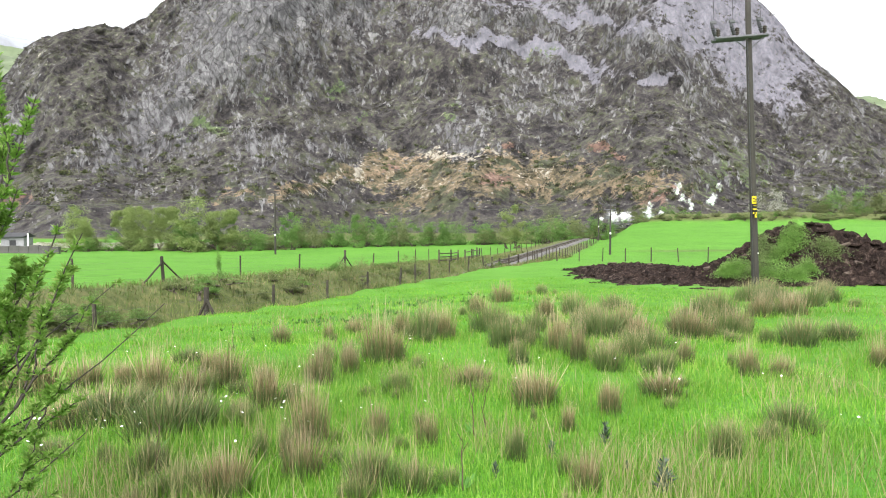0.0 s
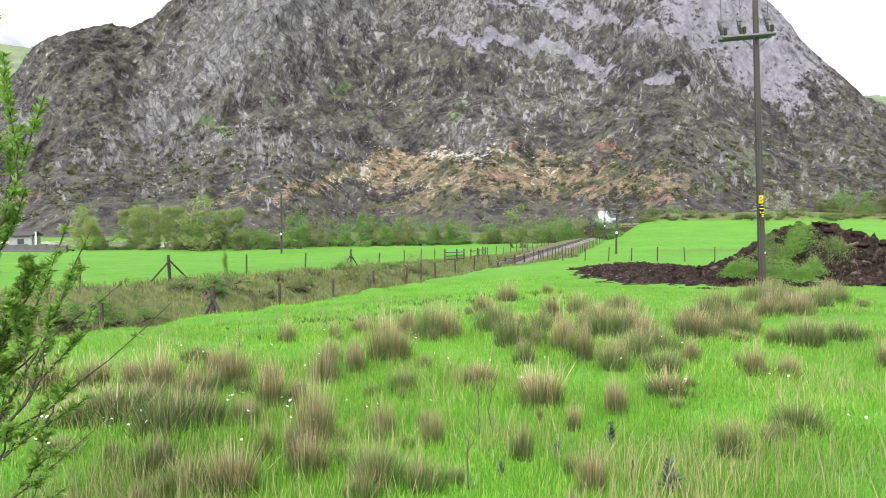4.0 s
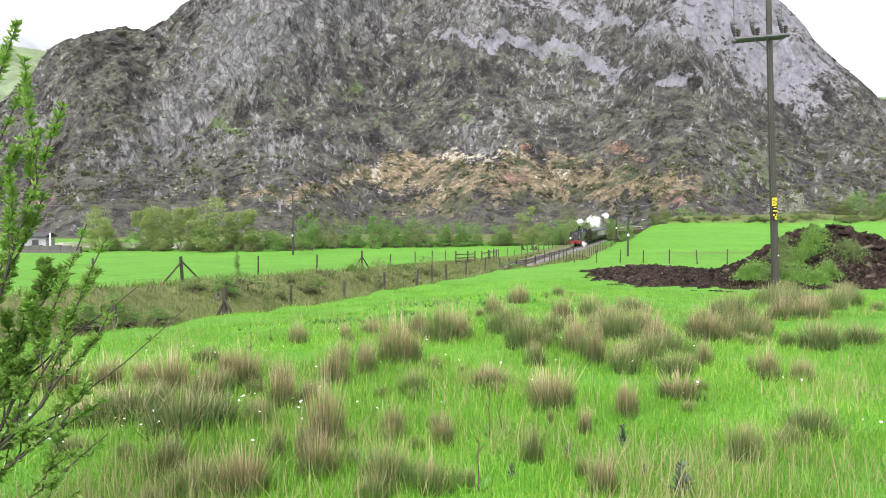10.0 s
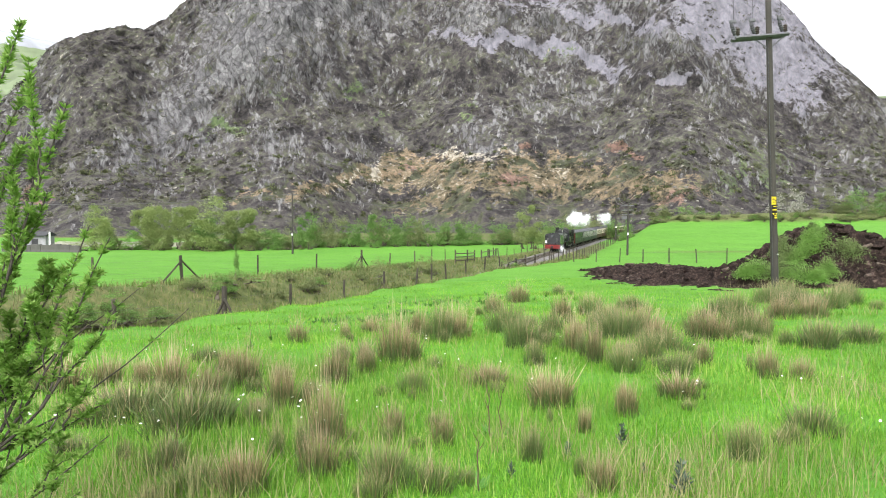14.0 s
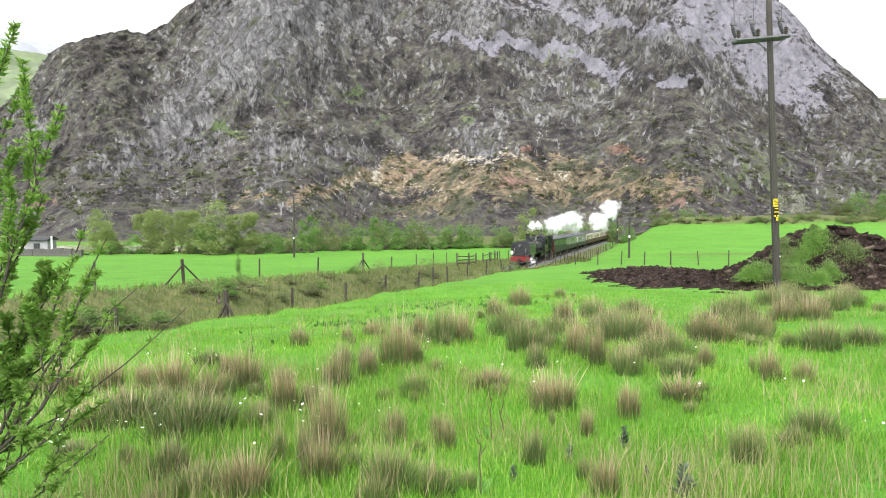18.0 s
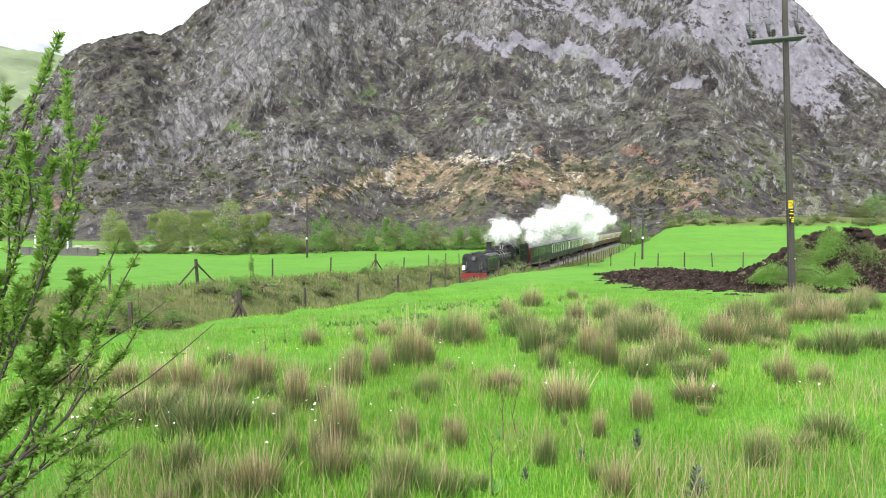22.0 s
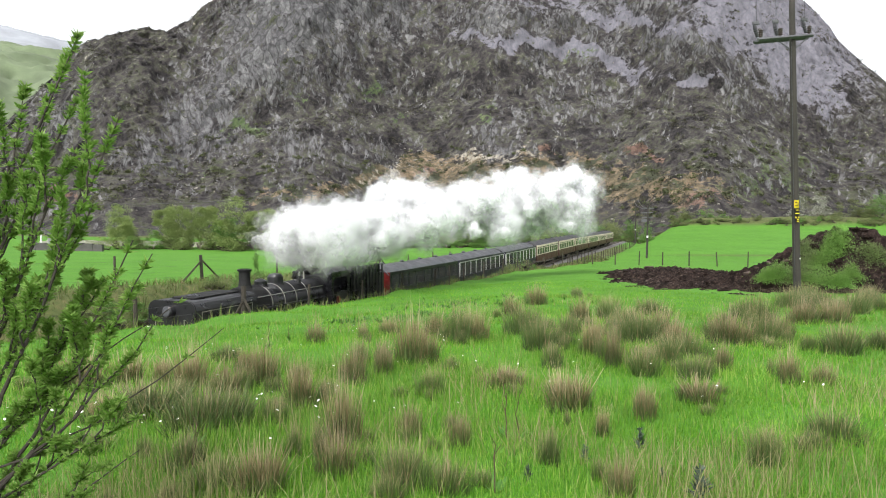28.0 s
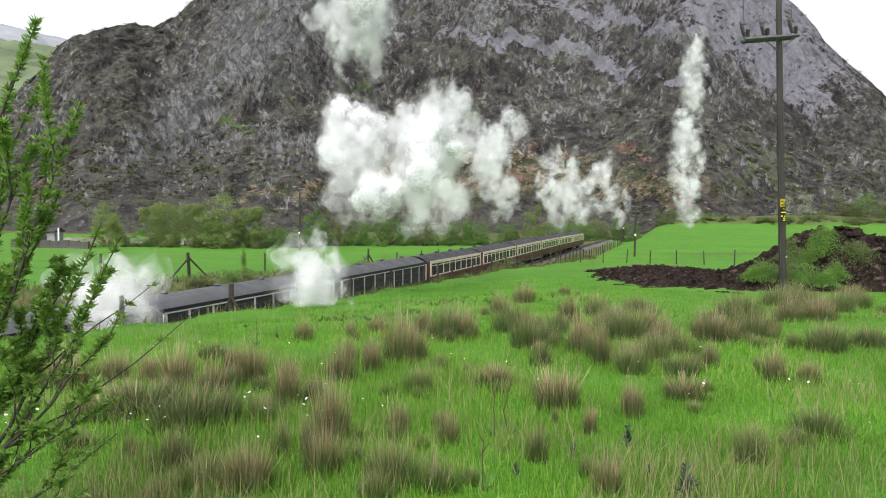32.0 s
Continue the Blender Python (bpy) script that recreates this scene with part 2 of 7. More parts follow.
# ---- the mountain ----
def mountain_material():
    """Crag: pale upright facets of rock standing out of dark heather, with scree, bracken, turf and rust patches by
    mask. The scree tone also paints in haze at the upper right.
    """
    m, n, l, b = mat("crag")
    tc = n.new("ShaderNodeTexCoord").outputs["Object"]
    geo = n.new("ShaderNodeNewGeometry")
    face = n.new("ShaderNodeAttribute")
    face.attribute_name = "face"
    lay = face.outputs["Vector"]
    warp = noise_tex(n, l, 0.045, 3, 0.55, lay)
    wa = n.new("ShaderNodeVectorMath")
    wa.operation = "MULTIPLY_ADD"
    l.new(warp.outputs["Color"], wa.inputs[0])
    wa.inputs[1].default_value = (11, 0, 12)
    l.new(lay, wa.inputs[2])
    mp = n.new("ShaderNodeMapping")
    mp.inputs["Scale"].default_value = (1, 1, 0.50)
    mp.inputs["Rotation"].default_value = (0, radians(-12), 0)
    l.new(wa.outputs[0], mp.inputs["Vector"])
    tall = mp.outputs["Vector"]

    def cells(scale, feature="F1"):
        v = n.new("ShaderNodeTexVoronoi")
        v.feature = feature
        v.inputs["Scale"].default_value = scale
        l.new(tall, v.inputs["Vector"])
        return v

    def chance(cell):
        p = n.new("ShaderNodeSeparateColor")
        l.new(cell.outputs["Color"], p.inputs[0])
        return p.outputs[0]

    def weigh(terms, c):
        """The sum of factor times value over the terms, plus c."""
        last = None
        for value, k in terms:
            q = n.new("ShaderNodeMath")
            q.operation = "MULTIPLY_ADD"
            l.new(value, q.inputs[0])
            q.inputs[1].default_value, q.inputs[2].default_value = k, c
            if last is not None:
                l.new(last, q.inputs[2])
            last = q.outputs[0]
        return last

    def step(value, lo, hi):
        q = n.new("ShaderNodeMapRange")
        q.interpolation_type = "SMOOTHSTEP"
        q.inputs["From Min"].default_value, q.inputs["From Max"].default_value = lo, hi
        l.new(value, q.inputs["Value"])
        return q.outputs["Result"]

    def mask(name):
        q = n.new("ShaderNodeAttribute")
        q.attribute_name = name
        return q.outputs["Fac"]

    def tones(value, stops):
        r = ramp(n, stops)
        l.new(value, r.inputs["Fac"])
        return r.outputs["Color"]

    slab, block, chip = cells(0.085), cells(0.25), cells(0.75)
    gap, chink = cells(0.25, "DISTANCE_TO_EDGE"), cells(0.75, "DISTANCE_TO_EDGE")
    crack = noise_tex(n, l, 0.6, 9, 0.75, tall, 0.15).outputs["Fac"]
    patch = noise_tex(n, l, 0.022, 6, 0.62, tc).outputs["Fac"]
    clump = noise_tex(n, l, 0.085, 7, 0.68, tc, 0.5).outputs["Fac"]
    tuft = noise_tex(n, l, 0.33, 7, 0.72, tc, 0.4).outputs["Fac"]
    sep = n.new("ShaderNodeSeparateXYZ")
    l.new(geo.outputs["Normal"], sep.inputs[0])

    # rock: each facet its own grey, dark joints between
    tone = weigh([(chance(slab), 0.16), (chance(block), 0.26), (chance(chip), 0.22), (crack, 1.1)], -0.38)
    rock = tones(tone, [(0.15, (0.052, 0.051, 0.054)), (0.40, (0.092, 0.090, 0.094)), (0.60, (0.136, 0.134, 0.137)), (0.85, (0.225, 0.223, 0.220))])
    rock = mixed(n, l, 0.65, rock, tones(gap.outputs["Distance"], [(0.0, (0.30, 0.29, 0.29)), (0.10, (1, 1, 1))]), "MULTIPLY")
    rock = mixed(n, l, 0.5, rock, tones(chink.outputs["Distance"], [(0.0, (0.42, 0.41, 0.40)), (0.12, (1, 1, 1))]), "MULTIPLY")
    # heather and rough grass: dark clumps, olive between
    heath = tones(weigh([(clump, 0.8), (tuft, 0.9)], -0.35), [(0.37, (0.020, 0.018, 0.019)), (0.46, (0.042, 0.038, 0.038)), (0.53, (0.066, 0.060, 0.055)), (0.60, (0.074, 0.080, 0.052)), (0.68, (0.135, 0.128, 0.118))])
    bare = step(weigh([(mask("rock"), 1.0), (chance(slab), 0.18), (chance(block), 0.38), (chance(chip), 0.55), (crack, 2.0), (patch, 1.0), (clump, 0.8), (sep.outputs["Z"], -0.25)], -2.37), 0.36, 0.64)
    c = mixed(n, l, bare, heath, rock)
    # mauve grey of the scree, also the colour of the painted haze
    scree_haze = tones(crack, [(0.36, (0.115, 0.111, 0.130)), (0.62, (0.205, 0.199, 0.226))])
    bracken = tones(weigh([(clump, 0.7), (tuft, 0.9)], -0.30), [(0.36, (0.042, 0.037, 0.027)), (0.45, (0.092, 0.079, 0.049)), (0.53, (0.158, 0.125, 0.082)), (0.60, (0.225, 0.160, 0.107)), (0.70, (0.32, 0.28, 0.215))])
    turf = tones(tuft, [(0.38, (0.045, 0.066, 0.028)), (0.5, (0.068, 0.098, 0.042)), (0.64, (0.110, 0.140, 0.066))])
    rust = tones(tuft, [(0.36, (0.060, 0.040, 0.034)), (0.5, (0.125, 0.078, 0.062)), (0.66, (0.23, 0.155, 0.12))])
    pale = tones(crack, [(0.36, (0.15, 0.135, 0.11)), (0.5, (0.29, 0.265, 0.215)), (0.64, (0.42, 0.39, 0.33))])
    gorse = tones(tuft, [(0.36, (0.026, 0.030, 0.020)), (0.5, (0.048, 0.052, 0.032)), (0.66, (0.088, 0.094, 0.055))])
    for name, colour, k, j in (("scree_haze", scree_haze, 1.2, 0.9), ("bracken", bracken, 1.6, 1.0), ("turf", turf, 1.5, 1.6), ("rust", rust, 1.5, 1.3), ("pale", pale, 0.8, 3.0), ("gorse", gorse, 3.2, 1.1)):
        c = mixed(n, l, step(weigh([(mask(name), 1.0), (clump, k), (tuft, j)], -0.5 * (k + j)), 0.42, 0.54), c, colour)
    l.new(c, b.inputs["Base Color"])
    b.inputs["Roughness"].default_value = 0.85
    b.inputs["Specular IOR Level"].default_value = 0.2
    high = weigh([(gap.outputs["Distance"], 1.2), (chance(chip), 0.25), (crack, 0.9), (tuft, 1.1), (clump, 0.8)], 0.0)
    bumped(n, l, b, high, 0.7, 1.5)
    return m


def hill(name, crest, base, back, shape, cols, rows, relief, material, seed, fade=0.02):
    """A hillside seen from the valley: crest rows of (tangent of azimuth, tangent of elevation), foot and crest distances."""
    ta = np.linspace(crest[0][0], crest[-1][0], cols)
    ce = np.interp(ta, [c[0] for c in crest], [c[1] for c in crest])
    ce = np.convolve(np.pad(ce, 9, mode="edge"), np.ones(19) / 19, "valid")
    q = np.linspace(0, 1.12, rows)
    f = np.interp(q, [p[0] for p in shape], [p[1] for p in shape])
    f = np.convolve(np.pad(f, 4, mode="edge"), np.ones(9) / 9, "valid")
    az = np.arctan(ta)[None]
    bend = 1 + 0.06 * np.sin(ta * 9 + seed)[None] + 0.04 * np.sin(ta * 23 + 2 * seed)[None]
    r = (base + (back - base) * q[:, None]) * bend
    height = ce[None] * back * np.cos(az) * bend
    z = -5 + (height + 5) * f[:, None]
    x, y = r * np.sin(az), r * np.cos(az)
    v = np.stack([x, y, z], -1).reshape(-1, 3)
    amp = np.interp(q, [0, 0.12, 0.3, 0.5, 1.12], [0.15, 0.45, 0.7, 1.0, 1.0])[:, None].repeat(cols, 1).ravel()
    out = np.empty_like(v)
    for i, (p, a) in enumerate(zip(v, amp)):
        s = Vector((p[0], p[1], p[2] * 0.55))
        big = noise.ridged_multi_fractal(s / 95 + Vector((seed, 0, 0)), 0.9, 2.1, 4, 1.0, 2.0) - 1.1
        fine = noise.ridged_multi_fractal(Vector((p[0], p[1], p[2] * 0.35)) / 19 + Vector((0, seed, 0)), 0.7, 2.2, 5, 1.0, 2.0) - 1.1
        d = a * relief * (7.5 * big + 2.8 * fine)
        k = math.hypot(p[0], p[1])
        out[i] = (p[0] - p[0] / k * d * 1.3, p[1] - p[1] / k * d * 1.3, p[2] + d * 0.55)
    me = mesh_from(name, out, grid_faces(rows, cols), material, True)
    return me, np.broadcast_to(ta[None], (rows, cols)).ravel(), np.arctan2(out[:, 2] - EYE, np.hypot(out[:, 0], out[:, 1]))


def blob(u, v, cu, cv, su, sv, lean=0.0):
    return np.exp(-(((u - cu) / su) ** 2 + ((v - cv - lean * (u - cu)) / sv) ** 2))


def build_mountain():
    crest = [(-0.80, 0.03), (-0.72, 0.08), (-0.64, 0.13), (-0.575, 0.19), (-0.54, 0.235), (-0.46, 0.257), (-0.405, 0.255), (-0.375, 0.275), (-0.345, 0.305), (-0.26, 0.36),
             (-0.1, 0.40), (0.15, 0.41), (0.33, 0.36), (0.43, 0.32), (0.48, 0.283), (0.52, 0.235), (0.565, 0.203), (0.60, 0.165), (0.70, 0.13), (0.82, 0.10)]
    shape = [(0, 0), (0.06, 0.015), (0.16, 0.085), (0.27, 0.17), (0.36, 0.255), (0.45, 0.31), (0.56, 0.52), (0.68, 0.74), (0.82, 0.88), (1.0, 1.0), (1.12, 1.02)]
    me, u, v = hill("mountain", crest, 235, 520, shape, 760, 330, 1.0, mountain_material(), 1.7)
    v = np.tan(v)
    wob = 0.5 * np.sin(u * 61 + 9 * v) + 0.5 * np.sin(u * 27 - v * 70 + 2)
    uw, vw = u + 0.010 * wob, v + 0.006 * np.sin(u * 83 + v * 40) + 0.004 * np.sin(u * 190 + 1)
    scree_haze = 0.62 * blob(uw, vw, 0.14, 0.235, 0.08, 0.014, -0.22) + 0.6 * blob(uw, vw, 0.22, 0.205, 0.045, 0.016, -0.45) + 0.6 * blob(uw, vw, 0.31, 0.185, 0.05, 0.010, -0.12) + 0.6 * blob(uw, vw, 0.04, 0.245, 0.07, 0.012, -0.15)
    # more scree, and the pale haze of the upper right painted as rock colour
    scree_haze = scree_haze + 0.55 * blob(uw, vw, 0.24, 0.262, 0.10, 0.014, -0.2) + 0.5 * blob(uw, vw, 0.46, 0.215, 0.07, 0.06, -0.6) + 0.45 * blob(uw, vw, 0.36, 0.275, 0.10, 0.05, -0.4) + 0.42 * blob(uw, vw, 0.12, 0.30, 0.16, 0.03) + 0.30 * sstep((u - 0.24) / 0.22) * sstep((v - 0.07) / 0.06)
    # bare rock: the great buttress and its ribs, the lower crags, the broken cliffs of the middle
    rock = 0.32 + 0.46 * blob(uw, vw, -0.27, 0.235, 0.075, 0.085, 0.55) + 0.36 * blob(uw, vw, -0.20, 0.275, 0.10, 0.04) + 0.40 * blob(uw, vw, -0.37, 0.13, 0.06, 0.06, 0.5) + 0.34 * blob(uw, vw, -0.42, 0.085, 0.06, 0.03, 0.4) + 0.30 * blob(uw, vw, -0.24, 0.10, 0.06, 0.018)
    rock = rock + 0.42 * blob(uw, vw, 0.045, 0.115, 0.030, 0.035) + 0.24 * blob(uw, vw, 0.0, 0.275, 0.25, 0.04) + 0.25 * blob(uw, vw, -0.10, 0.105, 0.06, 0.014) + 0.22 * blob(uw, vw, 0.14, 0.15, 0.10, 0.022) + 0.28 * blob(uw, vw, -0.24, 0.045, 0.05, 0.014) + 0.18 * blob(uw, vw, 0.30, 0.24, 0.2, 0.05)
    rock = rock - 0.42 * blob(uw, vw, -0.47, 0.205, 0.075, 0.045) - 0.26 * blob(uw, vw, -0.45, 0.13, 0.05, 0.03) - 0.16 * blob(uw, vw, -0.09, 0.19, 0.09, 0.06) - 0.30 * blob(uw, vw, -0.04, 0.125, 0.05, 0.025) - 0.30 * blob(uw, vw, -0.18, 0.255, 0.035, 0.014, -0.2) - 0.22 * blob(uw, vw, 0.27, 0.12, 0.14, 0.05) - 0.30 * blob(uw, vw, -0.33, 0.055, 0.05, 0.018, 0.2) - 0.35 * np.clip(1 - v / 0.05, 0, 1) * (u > -0.3)
    bracken = 0.85 * blob(uw, vw, -0.045, 0.066, 0.045, 0.022, -0.1) + 0.6 * blob(uw, vw, 0.10, 0.062, 0.13, 0.030) + 0.70 * blob(uw, vw, -0.155, 0.045, 0.08, 0.011, 0.30) + 0.55 * blob(uw, vw, -0.27, 0.032, 0.08, 0.008, 0.22) + 0.40 * blob(uw, vw, 0.30, 0.045, 0.10, 0.025) + 0.40 * blob(uw, vw, -0.02, 0.02, 0.05, 0.012) + 0.5 * blob(uw, vw, -0.12, 0.065, 0.03, 0.008) + 0.26 * blob(uw, vw, 0.12, 0.05, 0.22, 0.05) + 0.24 * np.clip(1 - v / 0.07, 0, 1) * sstep((u + 0.15) / 0.1)
    turf = 0.62 * blob(uw, vw, -0.31, 0.118, 0.050, 0.012) + 0.55 * blob(uw, vw, -0.13, 0.178, 0.035, 0.014, -0.3) + 0.50 * blob(uw, vw, -0.22, 0.165, 0.03, 0.012) + 0.48 * blob(uw, vw, -0.27, 0.040, 0.08, 0.006, 0.2) + 0.45 * blob(uw, vw, -0.08, 0.135, 0.02, 0.008) + 0.45 * blob(uw, vw, 0.03, 0.145, 0.015, 0.025) + 0.42 * blob(uw, vw, -0.35, 0.06, 0.05, 0.010) + 0.30 * blob(uw, vw, 0.45, 0.08, 0.10, 0.05) + 0.40 * blob(uw, vw, 0.17, 0.225, 0.06, 0.010) + 0.34 * blob(uw, vw, 0.40, 0.04, 0.12, 0.018)
    rust = 0.72 * blob(uw, vw, 0.118, 0.100, 0.022, 0.008, -0.25) + 0.70 * blob(uw, vw, 0.255, 0.088, 0.025, 0.010, -0.2) + 0.72 * blob(uw, vw, 0.10, 0.050, 0.045, 0.010, -0.15) + 0.55 * blob(uw, vw, 0.33, 0.028, 0.05, 0.012) + 0.6 * blob(uw, vw, -0.57, 0.022, 0.03, 0.016) + 0.5 * blob(uw, vw, -0.045, 0.062, 0.02, 0.012) + 0.4 * blob(uw, vw, 0.19, 0.07, 0.03, 0.01)
    pale = 0.60 * blob(uw, vw, 0.075, 0.088, 0.060, 0.0035, -0.05) + 0.55 * blob(uw, vw, -0.085, 0.070, 0.010, 0.022, -0.6) + 0.55 * blob(uw, vw, -0.13, 0.050, 0.035, 0.010, 0.5) + 0.45 * blob(uw, vw, 0.02, 0.080, 0.03, 0.010) + 0.42 * blob(uw, vw, -0.02, 0.045, 0.06, 0.014) + 0.38 * blob(uw, vw, 0.16, 0.062, 0.05, 0.012)
    gorse = 0.25 * np.clip(1 - v / 0.10, 0, 1) + 0.55 * blob(uw, vw, -0.13, 0.066, 0.04, 0.008, 0.25) + 0.55 * blob(uw, vw, -0.24, 0.045, 0.05, 0.006, 0.15) + 0.45 * blob(uw, vw, 0.02, 0.060, 0.06, 0.010, 0.1) + 0.40 * blob(uw, vw, -0.33, 0.065, 0.03, 0.010) + 0.35 * blob(uw, vw, 0.07, 0.025, 0.16, 0.016) + 0.40 * blob(uw, vw, 0.12, 0.075, 0.06, 0.006, -0.1) + 0.3 * blob(uw, vw, 0.25, 0.06, 0.10, 0.02)
    heather = np.clip(0.75 - rock, 0, 1)
    for name, mask in (("scree_haze", scree_haze), ("bracken", bracken), ("rock", rock), ("turf", turf), ("rust", rust), ("pale", pale), ("gorse", gorse)):
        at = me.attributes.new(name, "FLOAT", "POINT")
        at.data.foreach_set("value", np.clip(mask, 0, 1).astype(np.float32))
    co = np.empty(len(u) * 3, np.float32)
    me.vertices.foreach_get("co", co)
    co = co.reshape(-1, 3)
    at = me.attributes.new("face", "FLOAT_VECTOR", "POINT")
    at.data.foreach_set("vector", np.stack([np.arctan(u) * 380, 0.10 * np.hypot(co[:, 0], co[:, 1]), co[:, 2]], 1).astype(np.float32).ravel())
    MASKS.update(u=u, v=v, bracken=bracken, heather=heather, scree_haze=scree_haze)
    return tagged(new("mountain", me), "steep grey rocky mountain with heather, scree and brown bracken", "mountain", kind="structure")


MASKS = {}
MOUNTAIN = build_mountain()


def build_far_hills():
    # grass green lightened: the mist over these hills is put into the colour
    m = plain("far_hillside", (0.133, 0.172, 0.0936), 0.9, 0, 0.06, 0.45, 0)
    me, _, _ = hill("far_hill_1", [(-1.4, 0.27), (-0.9, 0.262), (-0.68, 0.255), (-0.597, 0.243), (-0.56, 0.234), (-0.40, 0.20), (-0.2, 0.1)], 620, 1250, [(0, 0), (0.3, 0.25), (0.6, 0.62), (1, 1), (1.12, 1.02)], 120, 60, 1.6, m, 5.1)
    tagged(new("far_hill_1", me), "far green hillside under the clouds", "hill", kind="structure")
    # pale blue-grey base colour paints the haze over the ridge
    ridge_haze = plain("distant_ridge", (0.27, 0.285, 0.31), 0.95, 0, 0.02, 0.15, 0)
    me, _, _ = hill("far_hill_3", [(-1.4, 0.36), (-0.9, 0.33), (-0.72, 0.298), (-0.64, 0.272), (-0.597, 0.258), (-0.545, 0.247), (-0.50, 0.243), (-0.40, 0.22), (-0.2, 0.1)], 1500, 2600, [(0, 0), (0.3, 0.25), (0.6, 0.62), (1, 1), (1.12, 1.02)], 120, 50, 1.2, ridge_haze, 3.3)
    tagged(new("far_hill_3", me), "distant pale grey mountain ridge in the rain", "hill", kind="structure")
    me, _, _ = hill("far_hill_2", [(0.35, 0.10), (0.5, 0.16), (0.60, 0.172), (0.72, 0.16), (1.0, 0.22), (1.4, 0.26)], 620, 1150, [(0, 0), (0.3, 0.25), (0.6, 0.62), (1, 1), (1.12, 1.02)], 120, 60, 1.6, m, 8.3)
    tagged(new("far_hill_2", me), "far misty green hillside", "hill", kind="structure")


build_far_hills()


# ---- the railway line ----
BALLAST = plain("ballast", (0.105, 0.100, 0.096), 0.9, 0, 9.0, 0.45, 0.9)
STEEL = plain("rail_steel", (0.125, 0.101, 0.0858), 0.45, 0.7, 12, 0.3, 0.2)
SLEEPER = plain("sleeper_wood", (0.0702, 0.0585, 0.0468), 0.85, 0, 14, 0.3, 0.5)
TIMBER = plain("weathered_timber", (0.0468, 0.039, 0.0281), 0.9, 0, 16, 0.4, 0.6, per_object=0.3)
WIRE = plain("galvanised_wire", (0.0936, 0.0936, 0.0936), 0.5, 0.6, 20, 0.2, 0)


def side_of(s, w):
    """The plan place w metres beside the line at s."""
    x, y, th = track(s)
    return x + w * math.cos(th), y - w * math.sin(th)


def along_line(section, s0, s1, step, z):
    """A section of (w, dz) drawn along the line."""
    ss = np.arange(s0, s1 + step, step)
    verts = [(*side_of(s, w), z - RAIL + float(rail_z(s)) + dz) for s in ss for w, dz in section]
    return np.array(verts), grid_faces(len(ss), len(section))


def build_line():
    rng = np.random.default_rng(4)
    sec = [(-1.75, -0.42), (-1.25, -0.16), (-0.9, -0.13), (-0.3, -0.15), (0.3, -0.15), (0.9, -0.13), (1.25, -0.16), (1.75, -0.42)]
    v, f = along_line(sec, -45, 250, 0.5, RAIL)
    v[:, 2] += rng.normal(0, 0.018, len(v))
    me = mesh_from("ballast_bed", v, f, BALLAST)
    tagged(new("ballast_bed", me), "bed of pale grey stone ballast under the rails", "track bed", kind="structure")
    line = empty("railway_track", Matrix(), "narrow gauge railway track with steel rails on dark sleepers", "railway track")
    for w in (-0.33, 0.33):
        v, f = along_line([(w - 0.045, -0.11), (w - 0.012, -0.095), (w - 0.012, -0.035), (w - 0.028, -0.03), (w - 0.028, 0), (w + 0.028, 0), (w + 0.028, -0.03), (w + 0.012, -0.035), (w + 0.012, -0.095), (w + 0.045, -0.11)], -45, 250, 1.0, RAIL)
        rail = new("rail", mesh_from("rail", v, f, STEEL))
        rail.parent = line
    bm = bmesh.new()
    for s in np.arange(-44, 249, 0.65):
        x, y, th = track(s)
        r = bmesh.ops.create_cube(bm, size=1, matrix=pose(x, y, float(rail_z(s)) - 0.17, 0, 0, -math.degrees(th)) @ Matrix.Diagonal((1.36, 0.21, 0.12, 1)))
    o = part("sleeper", bm, SLEEPER, line, "dark weathered timber sleepers")
    tagged(o, kind="stuff")


build_line()


# ---- fences ----
def post_bm(height, r=0.055, sides=7, seed=0):
    rng = random.Random(seed)
    bm = bmesh.new()
    rod(bm, (0, 0, -0.3), (rng.uniform(-0.03, 0.03), rng.uniform(-0.03, 0.03), height), r * 1.05, r * 0.9, sides)
    return bm


POSTS = []
for _k in range(4):
    _bm = post_bm(1.12 + 0.05 * _k, 0.05, 7, _k)
    _me = bpy.data.meshes.new("post")
    _bm.to_mesh(_me)
    _bm.free()
    _me.materials.append(TIMBER)
    POSTS.append(_me)


